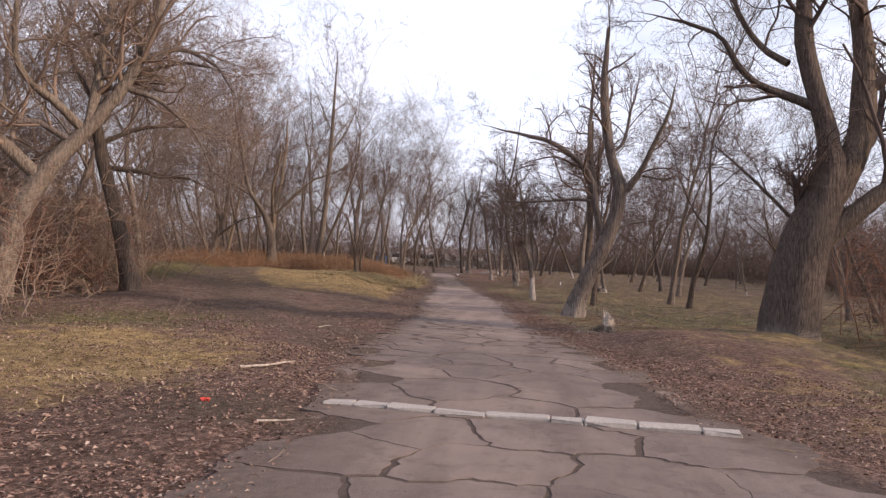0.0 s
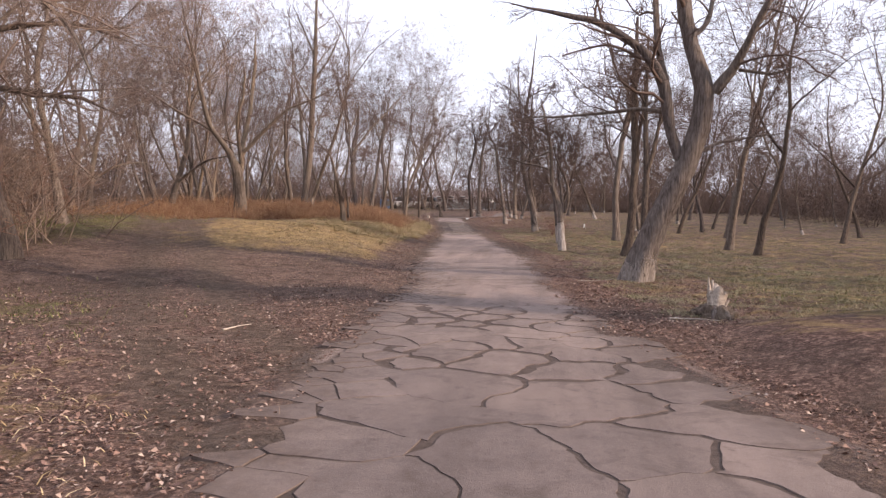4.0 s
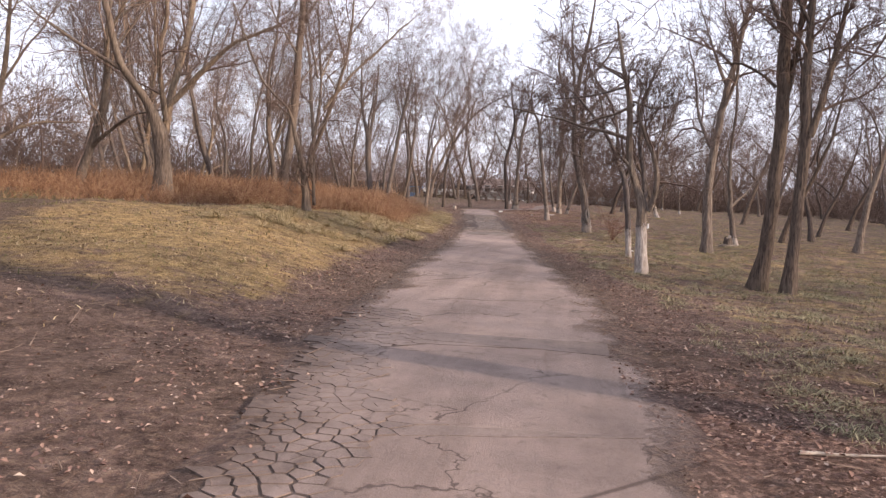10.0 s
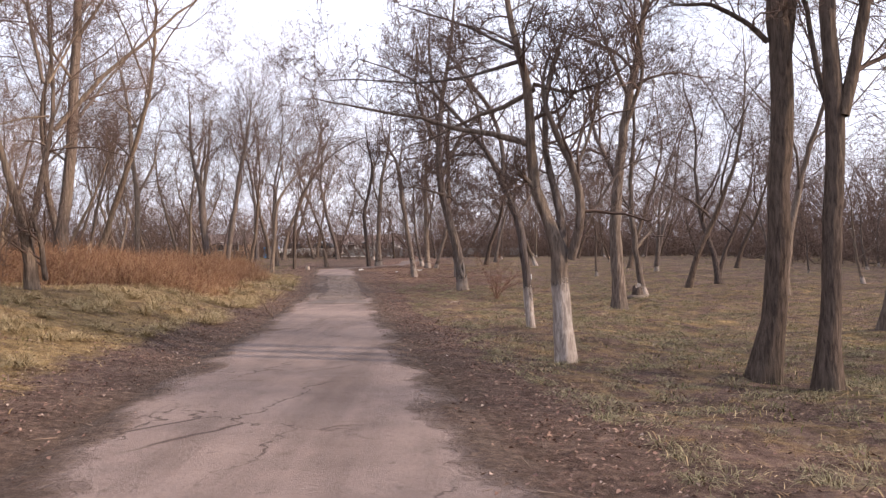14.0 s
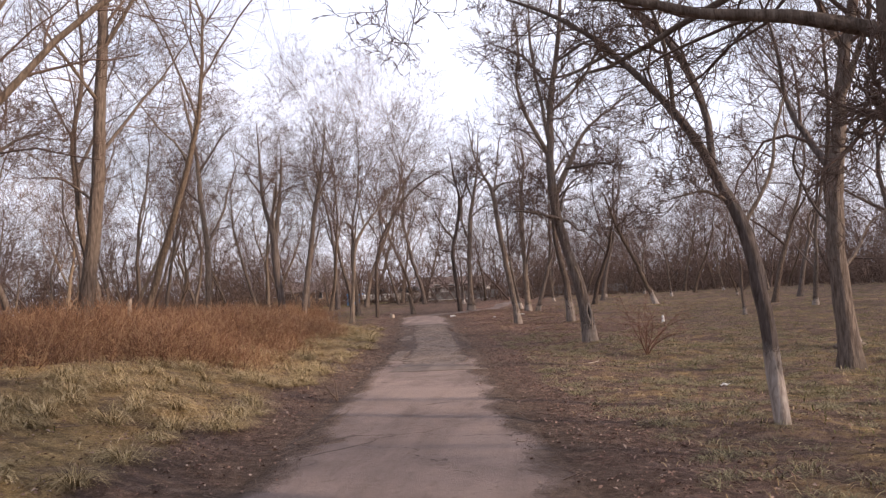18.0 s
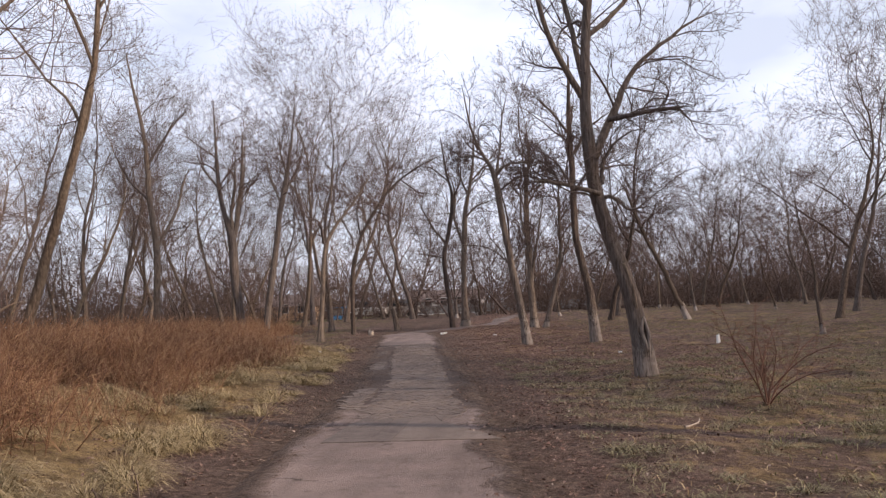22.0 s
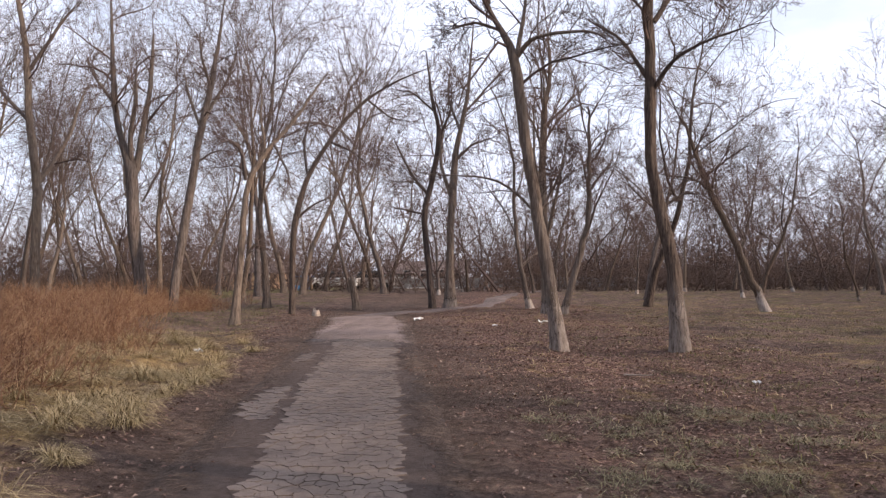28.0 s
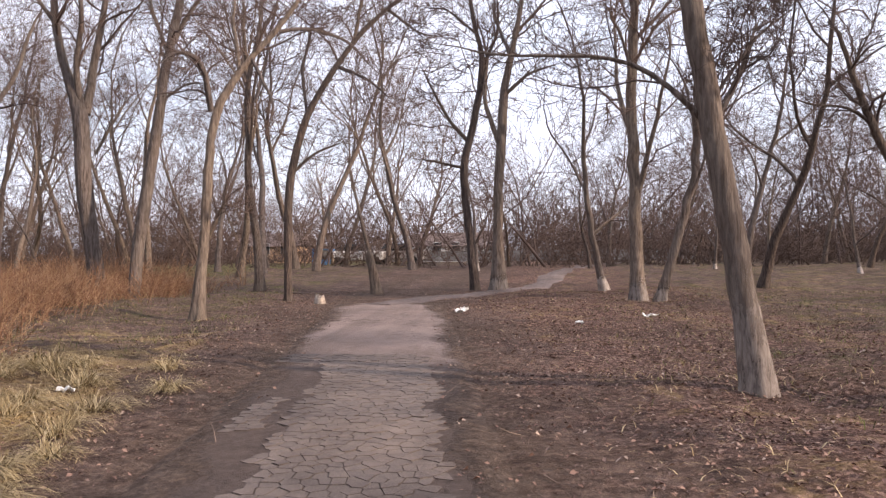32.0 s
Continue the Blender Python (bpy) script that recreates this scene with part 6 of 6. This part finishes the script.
def far_woods():
    rng = np.random.default_rng(31)
    for name, count, lo, hi, thick, material in (("far_woods", 1500, 6.0, 12.0, 0.075, TWIG_FAR), ("far_undergrowth", 9000, 1.2, 6.0, 0.028, TWIG_DARK)):
        x, y = -85 + 180 * rng.random(count * 6), 0 + 165 * rng.random(count * 6)
        near = np.where(x < mid(y), mid(y) - x, x - mid(y))
        least = np.where(x < mid(y), 24, 30) if name == "far_woods" else np.where(x < mid(y), 25, 27)
        keep = ((near > least) & (y < 80)) | ((y > 80) & ((y < 97) | (y > 108)) & ((x > 0) | (x < -26) | (rng.random(count * 6) < 0.6)))
        keep &= (near < (75 if lo > 3 else 58)) & (rng.random(count * 6) < np.where(x > mid(y), 0.55, 0.6 if lo > 3 else 0.4))
        x, y = x[keep][:count], y[keep][:count]
        n = len(x)
        s = np.stack([x, y, height(x, y) - 0.1], 1)
        tall = lo + (hi - lo) * rng.random(n) ** (1.0 if lo > 3 else 1.5)
        p, r = grow(s, np.c_[(0.26 if lo > 3 else 0.55) * rng.standard_normal((n, 2)), np.ones(n)], tall, thick * (0.6 + 0.7 * rng.random(n)), 5 if lo > 3 else 3, 0.13 if lo > 3 else 0.2, 0.02, rng, 0.15)
        pieces = [tubes(p, r, 4 if lo > 3 else 3)]
        rows = ((8, 0.2, 0.5), (7, 0.1, 0.55)) if lo > 3 else ((6, 0.05, 0.5), (5, 0.1, 0.55))
        ln = tall
        for k, low, ratio in rows:
            a, b, ln, q = sprout(p, r, k, low, 54 if lo > 3 else 62, ratio, ln, rng, 0.5, 0.02)
            p, r = grow(a, b, ln, q, 1, 0.15, 0.08, rng, 0.3)
            pieces.append(spikes(p, r))
        v, f = joined(pieces)
        stuff(name, v, f, material, "dense bare woodland far behind the park" if lo > 3 else "dense brown undergrowth at the edge of the woods", "woods")


def brush():
    """Low red-brown dry brush on the bank."""
    rng = np.random.default_rng(32)
    n = 260000
    y = 22 + 42 * rng.random(n)
    left = 1.2 + 12.5 * rng.random(n)
    x = mid(y) - half(y) - left
    clump = np.clip(0.45 + 0.5 * np.sin(1.3 * x + 0.4 * y) * np.sin(0.9 * y - 0.6 * x + 1) + 0.35 * np.sin(2.9 * x - 1.1 * y) * np.sin(2.3 * y + 0.7 * x), 0, 1) + 0.2 * rng.random(n)
    inner = 6.0 - 4.5 * smooth(26, 33, y) + 2.2 * smooth(46, 54, y)
    dense = smooth(inner, inner + 1.6, left) * clump * (0.35 + 0.65 * smooth(28, 34, y) * (1 - smooth(8, 13, left) * 0.5)) * smooth(22, 28, y) * (1 - 0.65 * smooth(42, 48, y))
    keep = rng.random(n) < dense
    x, y, left = x[keep][:44000], y[keep][:44000], left[keep][:44000]
    n = len(x)
    s = np.stack([x, y, height(x, y) + lumps(x, y) - 0.03], 1)
    tall = (0.16 + 0.5 * rng.random(n) ** 2 + 0.42 * clump[keep][:n]) * (0.75 + 0.35 * smooth(2.0, 6.0, left)) * (0.7 + 0.3 * smooth(28, 34, y))
    p, r = grow(s, np.c_[0.55 * rng.standard_normal((n, 2)), np.ones(n)], tall, 0.004 + 0.003 * rng.random(n), 2, 0.12, 0.0, rng, 0.3)
    pieces = [tubes(p, r, 3)]
    a, b, ln, q = sprout(p, r, 4, 0.15, 58, 0.65, tall, rng, 0.7, 0.0035)
    p, r = grow(a, b, ln, q, 1, 0.1, 0.05, rng, 0.4)
    pieces.append(spikes(p, r))
    v, f = joined(pieces)
    stuff("dry_brush", v, f, RED_STEM, "low red-brown dry brush on the bank", "brush")


def near_points(n, rng, lo=-8, hi=62, reach=13.0):
    """Places beside the road, thicker close to it."""
    y = lo + (hi - lo) * rng.random(n)
    side = np.where(rng.random(n) < 0.5, -1, 1)
    off = reach * rng.random(n) ** 1.7
    return mid(y) + side * (half(y) + off - 0.22), y, side, off


def ground_at(x, y):
    return height(x, y) + lumps(x, y)


def leaves():
    rng = np.random.default_rng(33)
    x, y, side, off = near_points(900000, rng)
    straw, green, litter, track = zones(x, y)
    patch = 0.5 + 0.5 * np.sin(2.1 * x + 1.3 * y) * np.sin(1.7 * y - 0.9 * x)
    thin = 0.12 + 0.88 * smooth(0.0, 0.75, off + 0.25 * np.sin(3.1 * y) * np.sin(1.3 * y + side))
    keep = rng.random(len(x)) < np.clip(litter * 1.1 + 0.12 - 0.5 * track, 0.03, 1) * (0.35 + 0.65 * patch) * thin
    x, y = x[keep][:150000], y[keep][:150000]
    n = len(x)
    size = 0.008 + 0.016 * rng.random(n) ** 1.3
    a = rng.random(n) * 2 * math.pi
    fold = 0.3 + 0.9 * rng.random(n)
    u = np.stack([np.cos(a), np.sin(a), 0.25 * rng.standard_normal(n)], 1) * size[:, None]
    w = np.stack([-np.sin(a), np.cos(a), 0.35 * rng.standard_normal(n)], 1) * (size * 0.6)[:, None]
    c = np.stack([x, y, ground_at(x, y) + 0.008 + 0.012 * rng.random(n)], 1)
    lift = np.zeros((n, 3))
    lift[:, 2] = size * 0.5 * fold
    v = np.stack([c - u, c + w + lift, c + u, c - w + lift], 1).reshape(-1, 3)
    i = 4 * np.arange(n)[:, None]
    f = np.concatenate([i + [0, 1, 2], i + [0, 2, 3]])
    stuff("fallen_leaves", v, f, LEAVES, "curled brown fallen leaves on the ground", "leaves")


def blades(name, which, count, tall, material, seed, label, flat):
    rng = np.random.default_rng(seed)
    x, y, side, off = near_points(900000, rng, reach=15.0)
    z = zones(x, y)
    patch = 0.5 + 0.5 * np.sin(1.3 * x + 0.8 * y + seed) * np.sin(1.1 * y - 0.7 * x)
    tuft = 0.5 + 0.5 * np.sin(6.1 * x + 2.0 * y) * np.sin(5.2 * y - 3.0 * x + seed)
    keep = rng.random(len(x)) < z[which] * (0.3 + 0.7 * patch) * (0.25 + 0.75 * tuft) * (1 - z[3]) * np.where(side > 0, 0.9, 1.0)
    x, y = x[keep][:count], y[keep][:count]
    n = len(x)
    a = rng.random(n) * 2 * math.pi
    ln = tall * (0.5 + 0.9 * rng.random(n))
    out = np.stack([np.cos(a), np.sin(a), np.zeros(n)], 1)
    side_v = np.stack([-np.sin(a), np.cos(a), np.zeros(n)], 1) * (0.002 + 0.0025 * rng.random(n))[:, None]
    base = np.stack([x, y, ground_at(x, y) - 0.005], 1)
    rise = flat * (0.4 + 0.9 * rng.random(n))
    mid_p = base + out * (ln * 0.35)[:, None] + np.stack([0 * a, 0 * a, ln * 0.55 * rise], 1)
    tip = base + out * (ln * 0.9)[:, None] + np.stack([0 * a, 0 * a, ln * 0.6 * rise], 1)
    v = np.stack([base - side_v, base + side_v, mid_p + side_v, mid_p - side_v, tip + 0.2 * side_v, tip - 0.2 * side_v], 1).reshape(-1, 3)
    i = 6 * np.arange(n)[:, None]
    f = np.concatenate([i + [0, 1, 2, 3], i + [3, 2, 4, 5]])
    stuff(name, v, f, material, label, "grass")


def fallen_twigs():
    rng = np.random.default_rng(36)
    x, y, side, off = near_points(2600, rng, reach=9.0)
    n = len(x)
    s = np.stack([x, y, ground_at(x, y) + 0.01], 1)
    p, r = grow(s, np.c_[rng.standard_normal((n, 2)), 0.05 * rng.standard_normal(n)], 0.08 + 0.3 * rng.random(n) ** 2, 0.003 + 0.003 * rng.random(n), 2, 0.12, 0.0, rng)
    v, f = tubes(p, r, 3)
    stuff("fallen_twigs", v, f, TWIG_TAN, "thin broken twigs on the ground", "twigs")


def stick(x, y, turn, length, r, seed, label):
    rng = np.random.default_rng(seed)
    d = np.array([[math.cos(math.radians(turn)), math.sin(math.radians(turn)), 0.03]])
    p, q = grow(np.array([[0.0, 0, r]]), d, np.array([length]), np.array([r]), 7, 0.09, 0.0, rng, 0.4)
    p[..., 2] = 0.9 * r + 0.2 * np.abs(p[..., 2] - r)
    ob = new("fallen_branch", mesh_of("fallen_branch", *tubes(p, q, 7, 0.05, rng), DEADWOOD, True))
    ob.location = (x, y, float(ground_at(x, y)))
    tagged(ob, label, "branch")


def scrap(x, y, sx, sy, sz, turn, material, label):
    """A crumpled bit of litter."""
    rng = np.random.default_rng(int(abs(x * 100 + y * 7)))
    bm = bmesh.new()
    bmesh.ops.create_grid(bm, x_segments=5, y_segments=4, size=0.5)
    for q in bm.verts:
        q.co = Vector((q.co.x * sx, q.co.y * sy, sz * (0.5 + 0.5 * rng.standard_normal())))
    extra = bmesh.ops.solidify(bm, geom=bm.faces[:], thickness=0.004)
    ob = part("litter", bm, material)
    ob.location = (x, y, float(ground_at(x, y)) + 0.012)
    ob.rotation_euler = (0, 0, math.radians(turn))
    tagged(ob, label, "litter", "litter on the ground")


def wisps(name, seed, n, m, place, tall, spread, label, material):
    """Clumps of long grass whose blades rise from the middle and droop outwards all round. place(rng, n): the clumps' places."""
    rng = np.random.default_rng(seed)
    cx, cy = place(rng, n)
    k = n * m
    size = np.repeat(0.55 + 0.7 * rng.random(n), m)
    dx, dy = spread * size * rng.standard_normal(k), spread * size * rng.standard_normal(k)
    x, y = np.repeat(cx, m) + dx, np.repeat(cy, m) + dy
    lean = np.repeat(rng.random(n) * 6.28, m)
    a = np.where(rng.random(k) < 0.7, np.arctan2(dy, dx), lean) + 0.5 * rng.standard_normal(k)
    ln = tall * (0.5 + 0.6 * rng.random(k)) * size
    out = np.stack([np.cos(a), np.sin(a), np.zeros(k)], 1)
    w = np.stack([-np.sin(a), np.cos(a), np.zeros(k)], 1) * (0.0013 + 0.0014 * rng.random(k))[:, None]
    base = np.stack([x, y, ground_at(x, y)], 1)
    zed = np.array([[0, 0, 1.0]])
    rise = ln * (0.12 + 0.28 * rng.random(k) ** 1.3)
    p1 = base + out * (ln * 0.34)[:, None] + zed * rise[:, None]
    p2 = base + out * (ln * 0.72)[:, None] + zed * (rise * 0.85)[:, None]
    p3 = base + out * ln[:, None] + zed * (rise * 0.3)[:, None]
    v = np.stack([base - w, base + w, p1 + w, p1 - w, p2 + 0.8 * w, p2 - 0.8 * w, p3 + 0.25 * w, p3 - 0.25 * w], 1).reshape(-1, 3)
    i = 8 * np.arange(k)[:, None]
    stuff(name, v, np.concatenate([i + [0, 1, 2, 3], i + [3, 2, 4, 5], i + [5, 4, 6, 7]]), material, label, "grass")


def bank_places(rng, n):
    y = 22 + 28 * rng.random(n)
    left = 0.75 + 2.3 * rng.random(n) ** 1.2 + 1.5 * (1 - smooth(24, 32, y)) * rng.random(n)
    return mid(y) - half(y) - left, y


def meadow_places(rng, n):
    y = 9 + 35 * rng.random(n)
    right = 0.9 + 7.5 * rng.random(n) ** 1.2
    return mid(y) + half(y) + right, y


far_woods()
brush()
wisps("straw_tufts", 41, 250, 210, bank_places, 0.38, 0.05, "drooping hummocks of long pale dry grass on the bank", TUFT)
wisps("grass_wisps", 42, 1500, 55, meadow_places, 0.16, 0.07, "low pale wisps of dry grass in the meadow", WISP)
leaves()
blades("dry_grass", 0, 60000, 0.11, STRAW, 34, "matted yellow dry grass on the bank", 0.45)
blades("green_grass", 1, 52000, 0.085, GRASS, 35, "short sparse green grass", 0.9)
fallen_twigs()
stick(0.15, 0.95, 25, 0.72, 0.02, 1, "pale bare branch lying in the leaves")
stick(1.35, -1.75, 5, 0.3, 0.012, 2, "short pale stick on the dirt")
stick(4.3, 8.6, 30, 0.6, 0.014, 3, "pale stick lying in the leaves")
stick(-0.6, 6.8, 70, 0.4, 0.012, 4, "short stick on the soil")
stick(3.4, 13.2, 12, 0.7, 0.012, 5, "thin stick lying by the leaning tree")
stick(1.9, 34.9, 40, 0.5, 0.012, 6, "thin stick on the soil")
stick(0.9, 46.0, -30, 0.5, 0.012, 7, "thin pale stick in the leaves")
scrap(-2.9, 55.85, 0.2, 0.12, 0.05, 20, PAPER, "crumpled white paper on the dirt")
scrap(-2.87, 56.25, 0.16, 0.1, 0.05, 70, PAPER, "crumpled white paper on the dirt")
scrap(0.26, 55.0, 0.26, 0.1, 0.04, 30, PAPER, "flattened white wrapper in the grass")
scrap(-0.9, 54.4, 0.12, 0.08, 0.03, 10, PAPER, "small white scrap in the grass")
scrap(3.57, 31.85, 0.12, 0.09, 0.03, 50, PAPER, "small white scrap in the grass")
scrap(-5.6, 48.5, 0.14, 0.08, 0.03, 15, PAPER, "small white scrap in the dry grass")
scrap(0.64, -1.08, 0.07, 0.05, 0.02, 40, RED_PAPER, "small red wrapper in the fallen leaves")
scrap(2.5, 46.0, 0.1, 0.07, 0.03, 40, PAPER, "small white scrap in the leaves")


# ---- the edge of the park, far off ----
def house(x, y, wide, deep, tall, wall, label, windows=3):
    base = new("house")
    base.location = (x, y, float(height(x, y)))
    tagged(base, label, "house")
    part("wall", block(wide, deep, tall, 0.02), wall, base)
    bm = bmesh.new()
    w, d = wide / 2 + 0.3, deep / 2 + 0.3
    vs = [bm.verts.new(c) for c in ((-w, -d, tall), (w, -d, tall), (w, d, tall), (-w, d, tall), (-w, 0, tall + 1.4), (w, 0, tall + 1.4))]
    for q in ((0, 1, 5, 4), (2, 3, 4, 5), (0, 4, 3), (1, 2, 5), (3, 2, 1, 0)):
        bm.faces.new([vs[i] for i in q])
    part("roof", bm, ROOFING, base)
    for i in range(windows):
        px = -wide / 2 + wide * (i + 0.5) / windows
        win = part("window", block(0.9, 0.06, 1.1, 0.01, (px, -deep / 2 - 0.02, 0.9)), PLASTER_WHITE, base)
        part("pane", block(0.76, 0.04, 0.96, 0.0, (px, -deep / 2 - 0.05, 0.97)), DARK_GLASS, win)


def car(x, y, turn, paint, label, tall=1.45, long=4.2):
    base = new("car")
    tagged(base, label, "car")
    bm = block(long, 1.7, tall * 0.5, 0.12, (0, 0, 0.3))
    part("body", bm, paint, base, smooth=False)
    bm = block(long * 0.55, 1.5, tall * 0.42, 0.16, (-0.1, 0, 0.3 + tall * 0.46))
    for q in bm.verts:
        if q.co.z > 0.3 + tall * 0.7:
            q.co.x *= 0.8
    part("cabin", bm, DARK_GLASS, base)
    for sx in (-1, 1):
        for sy in (-1, 1):
            bm = bmesh.new()
            bmesh.ops.create_cone(bm, cap_ends=True, segments=16, radius1=0.31, radius2=0.31, depth=0.2, matrix=pose(sx * long * 0.32, sy * 0.78, 0.31, 90))
            part("wheel", bm, RUBBER, base)
    base.matrix_basis = Matrix.Translation((x, y, float(height(x, y)))) @ pose(0, 0, 0, 0, 0, turn)


def kiosk(x, y):
    base = new("kiosk")
    base.location = (x, y, float(height(x, y)))
    tagged(base, "small bright blue metal kiosk beyond the trees", "kiosk")
    part("wall", block(1.5, 1.3, 1.2, 0.02), BLUE_PAINT, base)
    part("roof", block(1.7, 1.5, 0.08, 0.01, (0, 0, 1.2)), ROOFING, base)
    part("shutter", block(1.1, 0.04, 0.7, 0.005, (0, -0.67, 0.4)), FENCE_PAINT, base)


def fence(x0, x1, y):
    base = new("fence")
    base.location = (x0, y, float(height(x0, y)))
    tagged(base, "long low grey fence along the park's far edge", "fence")
    n = int((x1 - x0) / 2.2)
    for i in range(n + 1):
        part("post", block(0.09, 0.09, 1.25, 0.01, (i * 2.2, 0, -0.1)), FENCE_PAINT, base)
    for i in range(n):
        part("panel", block(2.08, 0.04, 0.8, 0.005, (i * 2.2 + 1.1, 0, 0.15)), FENCE_PAINT, base)


house(-28.5, 119, 6.0, 6.0, 1.7, PLASTER_TAN, "low tan plaster house beyond the park trees")
house(-10.0, 122, 9.0, 6.0, 1.6, PLASTER_WHITE, "long low white building beyond the park trees", 5)
kiosk(-18.0, 100.0)
car(-15.6, 100.6, 8, PLASTER_WHITE, "white parked car beyond the trees")
car(-12.4, 101.2, -5, CONCRETE, "pale grey parked car beyond the trees")
fence(-14.0, 12.0, 104.0)


def side_path():
    """The pale footpath that leaves the road's end."""
    pts = np.array([(-4.75, 57.6), (-4.1, 59.0), (-3.3, 60.6), (-1.9, 62.4), (-1.3, 66), (-0.7, 73), (0.9, 84), (4, 95)])
    t = np.r_[0, np.cumsum(np.hypot(*np.diff(pts, axis=0).T))]
    u = np.arange(0, t[-1], 0.5)
    c = np.stack([np.interp(u, t, pts[:, 0]), np.interp(u, t, pts[:, 1])], 1)
    for _ in range(3):
        c[1:-1] = 0.25 * c[:-2] + 0.5 * c[1:-1] + 0.25 * c[2:]
    d = unit(np.gradient(c, axis=0))
    nrm = np.stack([d[:, 1], -d[:, 0]], 1)
    wide = 0.5 + 0.08 * np.sin(u * 1.3)
    rows = []
    for s in (-1, -0.6, 0, 0.6, 1):
        q = c + nrm * (wide * s)[:, None]
        rows.append(np.c_[q, ground_at(q[:, 0], q[:, 1]) + (0.025 if abs(s) < 1 else -0.05)])
    v = np.stack(rows, 1)
    idx = np.arange(v.shape[0] * 5).reshape(-1, 5)
    f = np.stack([idx[:-1, :-1], idx[:-1, 1:], idx[1:, 1:], idx[1:, :-1]], -1).reshape(-1, 4)
    tagged(new("footpath", mesh_of("footpath", v.reshape(-1, 3), f, ASPHALT, True)), "narrow pale footpath winding off between trees", "path", kind="structure")


side_path()
build_plates(build_road_ob)
